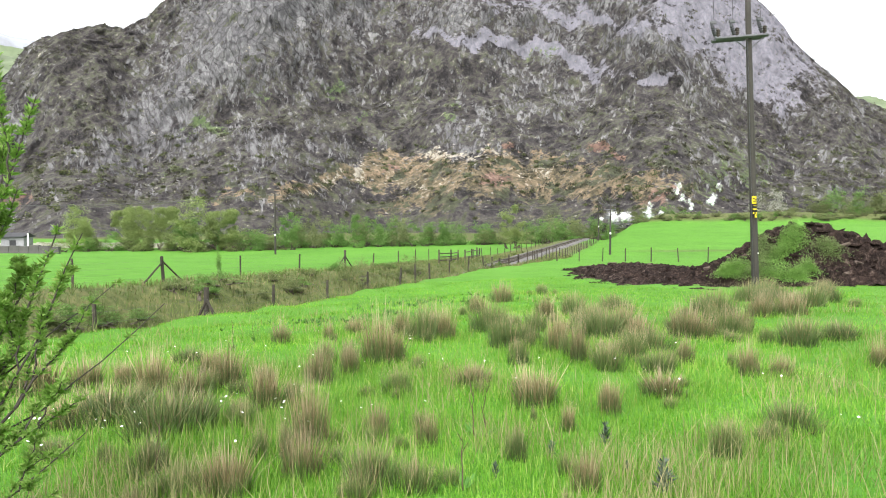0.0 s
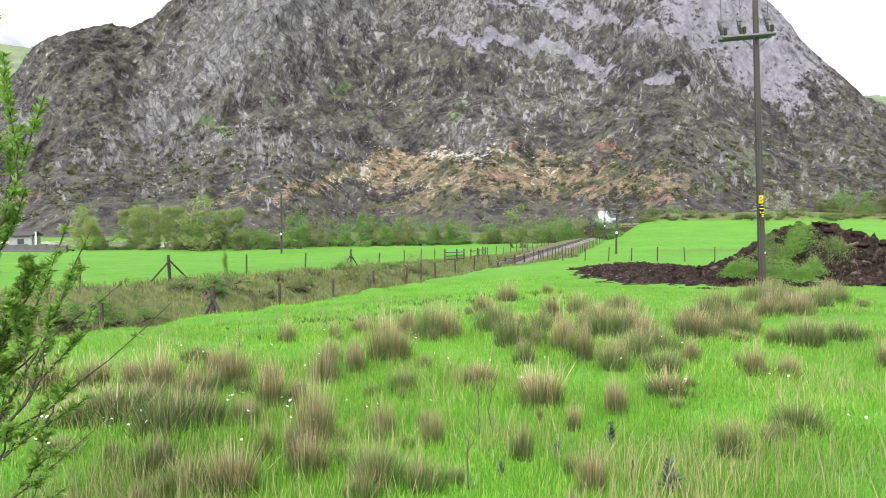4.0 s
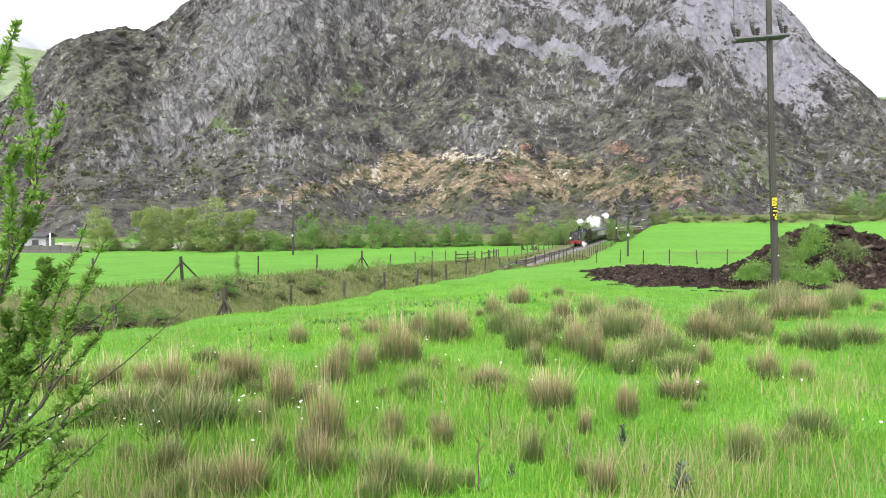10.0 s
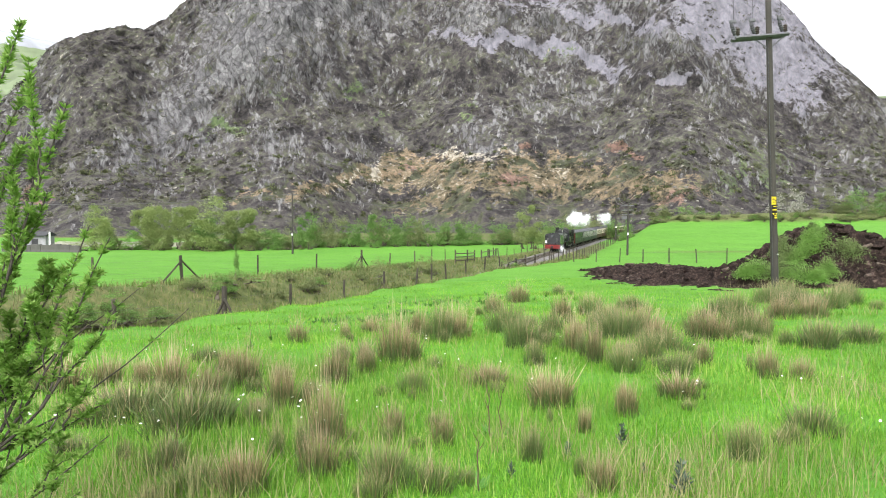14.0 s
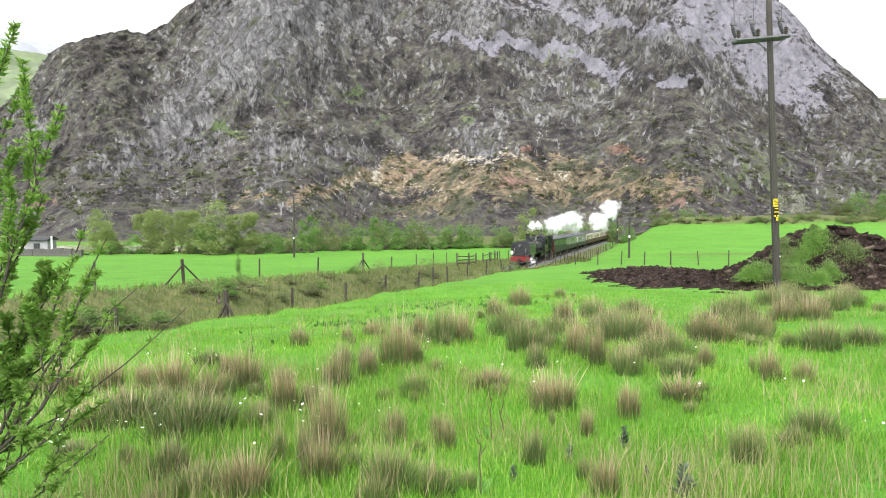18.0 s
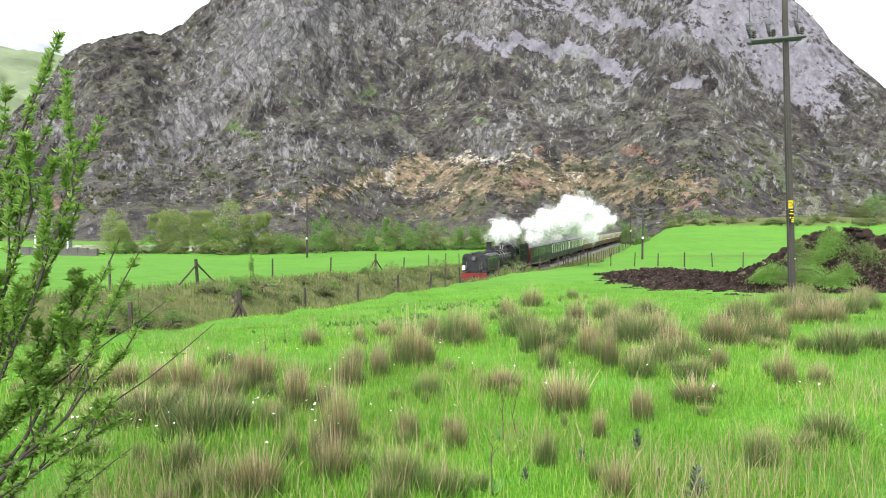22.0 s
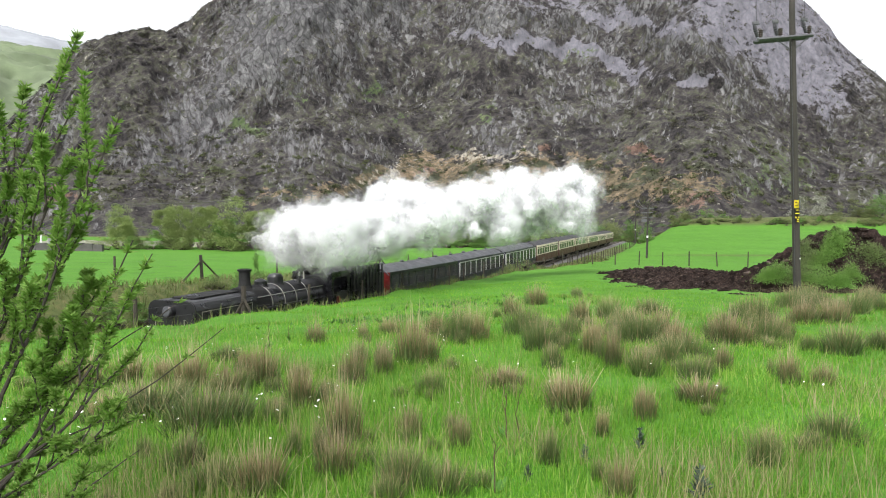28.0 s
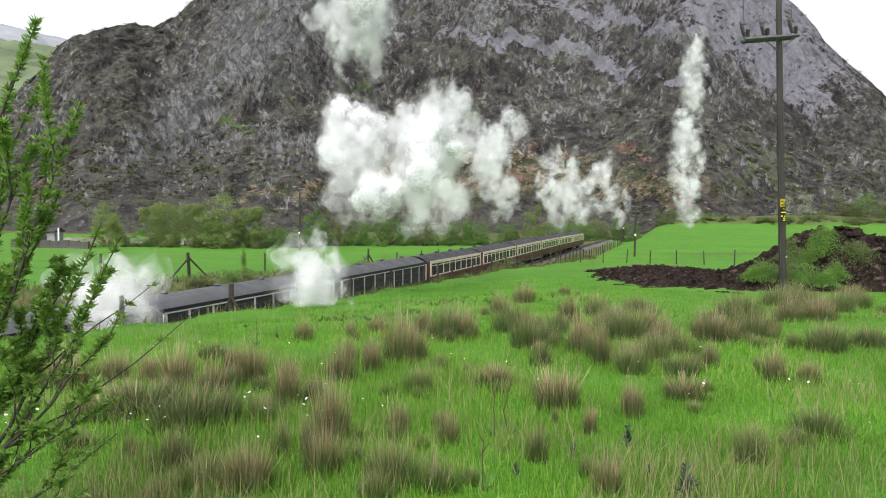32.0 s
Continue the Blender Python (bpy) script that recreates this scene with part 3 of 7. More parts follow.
def fence(label, places, wires=(0.25, 0.5, 0.75, 1.02), braced=(), tall=(), seed=0, across=False):
    """A stock fence: each post a part, strands of wire between; braced posts have two slanting struts."""
    rng = random.Random(seed)
    pts = [(x, y, float(ground_z(x, y))) for x, y in places]
    root = empty("stock_fence", Matrix.Translation(pts[0]), label, "fence", "railway fences")
    inv = Matrix.Translation(pts[0]).inverted()
    for k, p in enumerate(pts):
        o = new("post", POSTS[rng.randrange(4)])
        o.parent = root
        sc = 1.12 if k in tall or k in braced else rng.uniform(0.93, 1.05)
        wide = 1.7 if k in braced else rng.uniform(0.9, 1.15)
        o.matrix_basis = inv @ Matrix.LocRotScale(p, Euler((radians(rng.uniform(-4, 4)), radians(rng.uniform(-4, 4)), rng.uniform(0, 6))), (wide, wide, sc))
        if k in braced:
            q = Vector(pts[k - 1] if k else pts[k + 1]) - Vector(p)
            q = Vector((q.x, q.y, 0)).normalized()
            if across:
                q = Vector((-q.y, q.x, 0)) * 0.45
            for sgn in (-1, 1):
                bm = bmesh.new()
                foot = Vector(p) + q * 1.5 * sgn
                foot.z = p[2] - 0.1 if across else float(ground_z(foot.x, foot.y)) - 0.1
                rod(bm, foot, Vector(p) + Vector((0, 0, 1.0)), 0.05, 0.045, 6)
                part("strut", bm, TIMBER, root).matrix_basis = inv
    for h in wires:
        bm = bmesh.new()
        for a, b in zip(pts, pts[1:]):
            if math.dist(a, b) < 12:
                rod(bm, (a[0], a[1], a[2] + h), (b[0], b[1], b[2] + h), 0.003, 0.003, 3, False)
        part("wire", bm, WIRE, root).matrix_basis = inv
    return root


def rail_fence(label, places, rails=(0.35, 0.68, 1.0), seed=0):
    """A timber rail fence of the crossing pens: posts and rails."""
    rng = random.Random(seed)
    pts = [(x, y, float(ground_z(x, y))) for x, y in places]
    root = empty("timber_rail_fence", Matrix.Translation(pts[0]), label, "fence", "crossing pens")
    inv = Matrix.Translation(pts[0]).inverted()
    for p in pts:
        bm = bmesh.new()
        box(bm, p[0] - 0.07, p[1] - 0.07, p[2] - 0.3, p[0] + 0.07, p[1] + 0.07, p[2] + rng.uniform(1.15, 1.4), 0.012)
        part("post", bm, TIMBER, root).matrix_basis = inv
    for a, b in zip(pts, pts[1:]):
        for h in rails:
            bm = bmesh.new()
            rod(bm, (a[0], a[1], a[2] + h + rng.uniform(-0.03, 0.03)), (b[0], b[1], b[2] + h), 0.05, 0.05, 4)
            part("rail", bm, TIMBER, root).matrix_basis = inv
    return root


def build_fences():
    far = [side_of(s, -7.5) for s in (-7.0, -0.5, 6.2, 11.6, 18.0, 24.7, 31.6, 37.0, 42.8, 47.4, 51.5)]
    fence("weathered timber posts and wire beside the far meadow", far, braced=(3, 6), seed=1)
    near = [side_of(s, 3.4) for s in (-12, -7.6, -3.5, 0.5, 3.9, 7.6, 11.2, 14.8, 17.0, 19.2, 22.7, 26.5, 30.5)]
    fence("old lineside fence posts with sagging wire on the bank", near, braced=(3,), seed=2, across=True)
    low = [side_of(s, 3.7) for s in np.arange(45, 128, 2.6)]
    fence("close-set lineside posts along the ballast bank", low, wires=(0.45, 0.85), seed=3)
    beyond = [side_of(s, -4.6) for s in np.arange(58, 125, 4.2)]
    fence("thin posts on the far side of the line", beyond, wires=(0.45, 0.85), seed=5)
    right = [(10.6, 69.5), (12.4, 67.6), (14.1, 65.8), (15.8, 63.9), (17.4, 62.2), (19.1, 60.4), (20.8, 58.6), (22.5, 56.7), (24.4, 54.8), (26.4, 53.0), (28.5, 51.0), (30.5, 49.0)]
    fence("short dark posts across the paddock", right, wires=(0.4, 0.85), seed=4)
    rail_fence("dark timber pen fence at the farm crossing", [side_of(s, -5.0) for s in (46.9, 50.9, 53.5)], seed=6)
    rail_fence("dark timber pen fence beside the crossing gate", [side_of(s, -5.0) for s in (56.2, 59.0, 61.4, 62.6)], (0.4, 0.95), seed=7)
    rail_fence("dark low timber pen fence near the rails", [side_of(s, 2.9) for s in (33.0, 35.0, 37.5, 41.0, 45.0)], seed=8)


build_fences()


# ---- poles and overhead wires ----
POLE_WOOD = plain("pole_wood", (0.034, 0.030, 0.025), 0.85, 0, 5, 0.3, 0.5)
GREY_IRON = plain("galvanised_iron", (0.085, 0.085, 0.092), 0.6, 0.1, 12, 0.3, 0.2)
PORCELAIN = plain("insulator_glaze", (0.075, 0.06, 0.055), 0.25, 0, 20, 0.3, 0)
DARK_IRON = plain("dark_iron", (0.039, 0.039, 0.0429), 0.5, 0.4, 15, 0.3, 0.2)
YELLOW = plain("yellow_sign", (0.80, 0.66, 0.02), 0.5, 0, 10, 0.1, 0)
BLACK = plain("black_print", (0.00936, 0.00936, 0.00936), 0.6, 0, 10, 0.1, 0)
WHITE = plain("white_paint", (0.78, 0.78, 0.76), 0.6, 0, 10, 0.08, 0)


def build_main_pole():
    px, py = 11.3, 24.3
    z0 = float(ground_z(px, py))
    root = empty("utility_pole", Matrix.Translation((px, py, z0)), "tall weathered wooden power pole with steel crossarm and yellow plate", "utility pole")
    lean = -0.042
    h = 10.6

    def at(z, r=0.0, a=0.0):
        return Vector((lean * z + r * math.cos(a), r * math.sin(a), z))
    bm = bmesh.new()
    rings = []
    for k in range(9):
        z = -0.5 + k * (h + 0.5) / 8
        rings.append([bm.verts.new(at(z, (0.128 - 0.0048 * k) * (1 + 0.03 * math.sin(5 * q + k)), q * math.pi / 8)) for q in range(16)])
    for lo, hi in zip(rings, rings[1:]):
        for q in range(16):
            f = bm.faces.new((lo[q], lo[(q + 1) % 16], hi[(q + 1) % 16], hi[q]))
            f.smooth = True
    bm.faces.new(rings[-1])
    part("pole", bm, POLE_WOOD, root)
    za = 8.55
    c = at(za)
    # the arm slopes a little and points a little towards the viewer at its far end
    d = Vector((0.97, 0.20, 0.12)).normalized()
    up = Vector((0, 0, 1))
    f = Vector((0, -1, 0))
    for off in (-0.17, 0.17):
        bm = bmesh.new()
        a0, b0 = c - d * 1.34 - f * off, c + d * 0.66 - f * off
        rod(bm, a0, b0, 0.062, 0.062, 4)
        part("crossarm", bm, GREY_IRON, root)
    for t in (-1.22, -0.50, 0.56):
        base = c + d * t + f * 0.1 + up * 0.05
        bm = bmesh.new()
        m = Matrix.Translation(base)
        lathe(bm, [(0.035, 0), (0.035, 0.05), (0.085, 0.07), (0.04, 0.10), (0.085, 0.13), (0.04, 0.16), (0.085, 0.19), (0.04, 0.22), (0.08, 0.25), (0.03, 0.29)], m, 12)
        part("insulator", bm, PORCELAIN, root, "ribbed grey insulator")
        bm = bmesh.new()
        back = base - d * 0.12 + up * 0.05
        lathe(bm, [(0.03, 0), (0.05, 0.03), (0.05, 0.12), (0.075, 0.14), (0.045, 0.18), (0.075, 0.21), (0.045, 0.25), (0.07, 0.28), (0.03, 0.46)], Matrix.Translation(back) @ pose(0, 0, 0, 0, -16, 0), 10)
        part("fuse_holder", bm, DARK_IRON, root)
        bm = bmesh.new()
        box(bm, back.x - 0.17, back.y - 0.05, back.z + 0.40, back.x + 0.03, back.y + 0.05, back.z + 0.50, 0.02)
        part("fuse_cap", bm, GREY_IRON, root)
        bm = bmesh.new()
        tip = back + Vector((-0.04, 0, 0.46))
        rod(bm, tip, tip + Vector((0.10, 0.4, 1.9)), 0.009, 0.009, 4)
        part("jumper_wire", bm, DARK_IRON, root)
    bm = bmesh.new()
    for sgn in (-1, 1):
        rod(bm, c + d * 0.55 * sgn - up * 0.04, at(za - 0.42), 0.02, 0.02, 5)
    part("arm_brace", bm, GREY_IRON, root)
    bm = bmesh.new()
    rod(bm, at(0.2, 0.145, -2.4), at(8.4, 0.105, -2.4), 0.012, 0.012, 5)
    part("earth_cable", bm, DARK_IRON, root)
    for zz, ww, hh, m, nm in ((3.06, 0.20, 0.27, YELLOW, "warning_plate"), (2.80, 0.20, 0.20, BLACK, "number_plate"), (2.56, 0.20, 0.24, BLACK, "number_plate")):
        bm = bmesh.new()
        p = at(zz)
        n = 6
        rows = []
        for k in range(n + 1):
            a = -math.pi / 2 - 0.12 + (k / n - 0.5) * 1.25
            rows.append([Vector((p.x + 0.130 * math.cos(a), p.y + 0.130 * math.sin(a), zz + e * hh / 2)) for e in (-1, 1)])
        vs = [[bm.verts.new(v) for v in r] for r in rows]
        for r, q in zip(vs, vs[1:]):
            bm.faces.new((r[0], q[0], q[1], r[1]))
        bmesh.ops.solidify(bm, geom=bm.faces[:], thickness=-0.006)
        plate = part(nm, bm, m, root, "yellow danger plate" if m is YELLOW else "small black plate with yellow marks")
        marks = [(-0.03, 0.05, 0.07, 0.03), (0.03, 0.0, 0.05, 0.03), (-0.01, -0.05, 0.09, 0.02)] if m is YELLOW else ([(0, 0.06, 0.10, 0.02), (0, -0.05, 0.14, 0.03)] if zz > 2.7 else [(-0.045, 0.06, 0.045, 0.045), (0.04, 0.06, 0.04, 0.04), (0.02, -0.01, 0.07, 0.03), (0.02, -0.075, 0.07, 0.035)])
        for mx, mz, mw, mh in marks:
            bm = bmesh.new()
            a = -math.pi / 2 - 0.12 + mx / 0.163
            box(bm, -mw / 2, -0.003, -mh / 2, mw / 2, 0.003, mh / 2)
            o = part("mark", bm, BLACK if m is YELLOW else YELLOW, plate)
            o.matrix_basis = Matrix.Translation((p.x + 0.172 * math.cos(a), p.y + 0.172 * math.sin(a), zz + mz)) @ pose(0, 0, 0, 0, 0, math.degrees(a) + 90)
    bm = bmesh.new()
    p = at(1.25, 0.165, -1.3)
    rod(bm, p, p + Vector((0.01, -0.02, 0)), 0.022, 0.022, 10)
    part("marker_disc", bm, WHITE, root, "small round white marker")


def far_pole(x, y, h, arms, label):
    z = float(ground_z(x, y))
    root = empty("utility_pole", Matrix.Translation((x, y, z)), label, "utility pole", "far power poles")
    bm = bmesh.new()
    rod(bm, (0, 0, -0.4), (0.05, 0, h), 0.15, 0.10, 9)
    part("pole", bm, POLE_WOOD, root)
    for ha, wide, kit in arms:
        bm = bmesh.new()
        box(bm, -wide / 2, -0.06, ha - 0.06, wide / 2, 0.06, ha + 0.06, 0.01)
        part("crossarm", bm, GREY_IRON, root)
        for t in (-0.46, 0, 0.46):
            bm = bmesh.new()
            lathe(bm, [(0.03, 0), (0.09, 0.05), (0.04, 0.12), (0.09, 0.18), (0.03, 0.26)], Matrix.Translation((t * wide, 0, ha + 0.06)), 8)
            part("insulator", bm, PORCELAIN, root)
        if kit:
            bm = bmesh.new()
            box(bm, -wide * 0.55, -0.25, ha - 0.62, -wide * 0.1, 0.2, ha - 0.2, 0.04)
            part("switch_box", bm, GREY_IRON, root, "pale grey box on the pole")
    bm = bmesh.new()
    rod(bm, (0, -0.17, 2.7), (0, -0.15, 3.0), 0.12, 0.12, 6)
    part("warning_plate", bm, WHITE, root)
    return Vector((x, y, z + h))


def overhead(a, b, sag, label, spread=(-0.7, 0.7)):
    root = empty("overhead_line", Matrix.Translation(a), label, "power line")
    d = (b - a)
    n = Vector((d.y, -d.x, 0)).normalized()
    for t in spread:
        bm = bmesh.new()
        pts = [d * (k / 16) + n * t + Vector((0, 0, -sag * 4 * (k / 16) * (1 - k / 16))) for k in range(17)]
        for p, q in zip(pts, pts[1:]):
            rod(bm, p, q, 0.032, 0.032, 4, False)
        part("cable", bm, WIRE, root)


def build_poles():
    build_main_pole()
    a = far_pole(-22.2, 106.0, 8.9, [(8.7, 1.5, False)], "slim wooden power pole standing in the far meadow")
    b = far_pole(24.5, 95.0, 7.0, [(6.6, 1.7, False), (6.0, 1.5, False), (5.4, 1.4, True)], "wooden power pole carrying switch gear beside the paddock")
    c = far_pole(35.5, 147.0, 9.0, [(8.7, 1.8, False)], "wooden power pole behind the bushes at the line")
    overhead(a, c, 2.6, "grey power cables crossing the valley floor", (-0.5,))
    overhead(a + Vector((-78, 26, 0.5)), a, 1.6, "grey power cables running up the valley", (-0.5,))
    overhead(b, c, 0.8, "short span of power cable to the switch pole", (-0.4, 0.4))


build_poles()


# ---- grass, rushes and weeds ----
def blades(rng, roots, heights, widths, lean, droop=0.35, joints=2):
    """Tapered blades: arrays of verts and triangles. Each blade is an island of its own."""
    n = len(roots)
    az, li = rng.uniform(0, 2 * np.pi, n), np.abs(rng.normal(0, lean, n))
    out = np.stack([np.cos(az), np.sin(az), np.zeros(n)], 1)
    side = np.stack([-np.sin(az), np.cos(az), np.zeros(n)], 1)
    turn = rng.uniform(-1.2, 1.2, n)[:, None]
    side = side * np.cos(turn) + out * np.sin(turn)
    verts, rows = [], joints + 1
    for k in range(rows):
        t = k / joints
        c = roots + out * (heights * (li * t + droop * li * t * t))[:, None]
        c[:, 2] += heights * t * np.sqrt(np.clip(1 - (li * t) ** 2 * 0.6, 0.2, 1))
        if k < joints:
            w = (widths * (1 - 0.55 * t) / 2)[:, None]
            verts += [c - side * w, c + side * w]
        else:
            verts.append(c)
    per = 2 * joints + 1
    v = np.stack(verts, 1).reshape(-1, 3)
    b = np.arange(n)[:, None] * per
    tri = []
    for k in range(joints - 1):
        tri += [(2 * k, 2 * k + 1, 2 * k + 3), (2 * k, 2 * k + 3, 2 * k + 2)]
    tri.append((2 * joints - 2, 2 * joints - 1, 2 * joints))
    f = np.concatenate([b + np.array(t)[None] for t in tri])
    return v, f


GRASS = leafy("grass_blades", [(0.0, (0.066, 0.212, 0.012)), (0.45, (0.115, 0.305, 0.019)), (0.8, (0.175, 0.36, 0.033)), (1.0, (0.27, 0.37, 0.07))], 0.5, 0.3, 0.3)
LONG = leafy("long_grass", [(0.0, (0.075, 0.190, 0.018)), (0.5, (0.140, 0.300, 0.032)), (0.85, (0.225, 0.365, 0.058)), (1.0, (0.37, 0.38, 0.14))], 0.5, 0.3, 0.3)
DRY = leafy("dry_grass", [(0.0, (0.15, 0.19, 0.055)), (0.5, (0.25, 0.245, 0.105)), (1.0, (0.36, 0.30, 0.18))], 0.7, 0.15, 0.2)


def rush_material(name, stops):
    m, n, l, b = mat(name)
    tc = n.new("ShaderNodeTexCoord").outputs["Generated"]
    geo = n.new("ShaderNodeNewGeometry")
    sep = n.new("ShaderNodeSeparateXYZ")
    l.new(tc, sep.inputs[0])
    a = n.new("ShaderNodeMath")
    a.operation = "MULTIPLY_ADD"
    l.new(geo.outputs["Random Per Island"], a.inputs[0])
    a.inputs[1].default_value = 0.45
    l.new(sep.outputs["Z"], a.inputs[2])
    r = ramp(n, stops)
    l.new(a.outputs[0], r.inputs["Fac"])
    oi = n.new("ShaderNodeObjectInfo")
    hs = n.new("ShaderNodeHueSaturation")
    mr = n.new("ShaderNodeMapRange")
    mr.inputs["To Min"].default_value, mr.inputs["To Max"].default_value = 0.8, 1.2
    l.new(oi.outputs["Random"], mr.inputs["Value"])
    l.new(mr.outputs["Result"], hs.inputs["Value"])
    l.new(r.outputs["Color"], hs.inputs["Color"])
    l.new(hs.outputs["Color"], b.inputs["Base Color"])
    b.inputs["Roughness"].default_value = 0.6
    return m


# green stems drying to straw tips; lowest stops darkened to paint shade at the foot
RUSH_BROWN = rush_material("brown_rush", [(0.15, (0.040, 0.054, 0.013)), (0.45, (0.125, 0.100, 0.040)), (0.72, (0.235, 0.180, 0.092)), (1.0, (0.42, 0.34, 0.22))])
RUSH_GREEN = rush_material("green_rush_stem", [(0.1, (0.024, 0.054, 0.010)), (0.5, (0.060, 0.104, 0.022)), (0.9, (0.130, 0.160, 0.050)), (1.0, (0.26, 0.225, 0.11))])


def rush_mesh(name, material, seed, count, spread, height, lean, flat):
    """One tussock's stems: upright, close-set, of nearly even height, leaning outwards at the rim."""
    rng = np.random.default_rng(seed)
    r = spread * rng.uniform(0, 1, count) ** 0.6
    a = rng.uniform(0, 2 * np.pi, count)
    lobes = 1 + 0.22 * np.sin(2 * a + seed) + 0.16 * np.sin(3 * a + 2 * seed)
    roots = np.stack([r * lobes * np.cos(a), r * lobes * np.sin(a), np.full(count, -0.05)], 1)
    h = height * (flat + (1.08 - flat) * rng.uniform(0, 1, count) ** 1.1) * (1 - 0.30 * (r / spread) ** 2)
    v, f = blades(rng, roots, h, rng.uniform(0.006, 0.012, count), lean, 0.5, 2)
    out = np.repeat(roots[:, :2] / spread, 5, 0)
    v[:, :2] += out * (0.34 * np.clip(v[:, 2], 0, None) ** 1.3)[:, None]
    return mesh_from(name, v, f, material)


def build_rushes():
    kinds = []
    for k in range(10):
        if k < 5:
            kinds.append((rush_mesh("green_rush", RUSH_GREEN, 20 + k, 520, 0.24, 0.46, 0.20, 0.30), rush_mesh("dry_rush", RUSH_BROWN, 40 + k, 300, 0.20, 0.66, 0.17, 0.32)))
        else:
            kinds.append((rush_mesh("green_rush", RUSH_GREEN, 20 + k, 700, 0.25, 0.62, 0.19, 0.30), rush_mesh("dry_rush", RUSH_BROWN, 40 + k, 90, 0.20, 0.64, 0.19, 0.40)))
    # places, heights and widths of the tussocks: brown ones, then green ones
    brown_a = [(-4.12, 7.65, 0.41, 0.53), (-3.75, 7.92, 0.34, 0.5), (-3.35, 7.92, 0.29, 0.25), (-2.9, 7.6, 0.44, 0.44), (-2.19, 7.8, 0.46, 0.42), (-2.39, 7.27, 0.35, 0.35), (-1.53, 6.76, 0.42, 0.4), (-2.33, 11.49, 0.34, 0.31), (-1.62, 11.87, 0.28, 0.22), (-1.21, 8.03, 0.47, 0.36), (-0.94, 8.75, 0.37, 0.23), (-1.29, 12.94, 0.31, 0.38), (-0.63, 9.62, 0.67, 0.51), (-0.45, 12.63, 0.47, 0.4), (0.15, 12.41, 0.53, 0.4), (-3.09, 6.07, 0.23, 0.35), (-0.88, 5.33, 0.54, 0.31), (-0.82, 4.62, 0.3, 0.3), (-0.39, 5.63, 0.27, 0.24), (-1.23, 4.35, 0.28, 0.42), (0, 5.39, 0.26, 0.23), (-3.08, 6.68, 0.21, 0.32), (-2.63, 8.7, 0.28, 0.32), (-0.45, 9.77, 0.42, 0.37)]
    brown_b = [(0.31, 12.12, 0.52, 0.39), (2.16, 20.43, 0.55, 0.71), (1.19, 16.85, 0.49, 0.45), (2.68, 16.03, 0.51, 0.6), (1.9, 10.38, 0.56, 0.33), (2.04, 9.59, 0.57, 0.31), (3.58, 13.02, 0.49, 0.77), (3.45, 11.53, 0.43, 0.5), (4.45, 12.13, 0.55, 0.65), (3.41, 9.34, 0.35, 0.3), (5.47, 12.28, 0.46, 0.53), (7.23, 15.3, 0.54, 0.66), (8.04, 15.59, 0.5, 0.76), (0.49, 7.89, 0.25, 0.42), (1.07, 6.97, 0.38, 0.45), (1.72, 6.64, 0.32, 0.25), (2.44, 7.34, 0.24, 0.44), (1.21, 6.05, 0.23, 0.16), (3.91, 8.56, 0.39, 0.32), (4.2, 8.34, 0.29, 0.25), (5.71, 8.85, 0.34, 0.29), (0.98, 4.36, 0.26, 0.21), (4.71, 12.04, 0.39, 0.45)]
    green_a = [(-3.19, 9.6, 0.2, 0.41), (-0.04, 11.87, 0.57, 0.51), (-0.31, 7.52, 0.24, 0.32), (-0.11, 9.25, 0.17, 0.2), (-2.75, 6.24, 0.3, 0.6), (-2.07, 5.73, 0.34, 0.55), (-1.9, 5.97, 0.25, 0.32), (-0.36, 4.44, 0.26, 0.36), (-1.52, 4.39, 0.19, 0.38), (-0.07, 4.39, 0.19, 0.24), (-1.84, 4.73, 0.23, 0.25), (-2.73, 6.86, 0.22, 0.33), (-1.61, 6.19, 0.2, 0.26), (3.71, 22.94, 0.31, 0.37), (1.17, 13.13, 0.53, 0.63), (3.39, 16.35, 0.48, 0.61), (4.62, 17.5, 0.38, 0.66), (1.21, 10.95, 0.47, 0.53), (1.58, 11.24, 0.33, 0.36), (1.21, 9.32, 0.3, 0.25), (2.97, 11.99, 0.51, 0.71), (2.32, 9.05, 0.34, 0.49), (3.33, 10.56, 0.34, 0.57), (2.87, 8.72, 0.28, 0.38)]
    green_b = [(6.06, 14.69, 0.63, 0.71), (5.11, 12.14, 0.46, 0.52), (9.62, 17.62, 0.48, 0.76), (9.69, 19.41, 0.42, 0.63), (5.77, 10.88, 0.41, 0.65), (6.59, 11.22, 0.3, 0.49), (2.18, 5.12, 0.25, 0.25), (3.03, 5.81, 0.25, 0.35), (0.64, 5.02, 0.24, 0.16), (2.83, 9.8, 0.37, 0.42), (3.22, 14.05, 0.38, 0.53), (2.01, 13.06, 0.35, 0.42), (6.18, 15.82, 0.43, 0.51)]
    rng = random.Random(7)
    tufts = []
    for x, y, h, w in brown_a + brown_b + green_a + green_b:
        for k in range(2):
            if rng.random() < 0.7:
                tufts.append((x + rng.uniform(-1, 1) * (0.2 + w), y + rng.uniform(-0.8, 0.8) * (0.3 + w), h * rng.uniform(0.35, 0.6), w * rng.uniform(0.3, 0.55)))
    tufts += [(9.6, 20.3, 0.5, 0.6), (10.4, 21.5, 0.5, 0.6), (10.6, 18.6, 0.45, 0.6), (8.6, 18.9, 0.5, 0.6), (11.6, 20.6, 0.5, 0.6), (12.4, 22.0, 0.45, 0.6), (8.3, 17.4, 0.5, 0.6)]
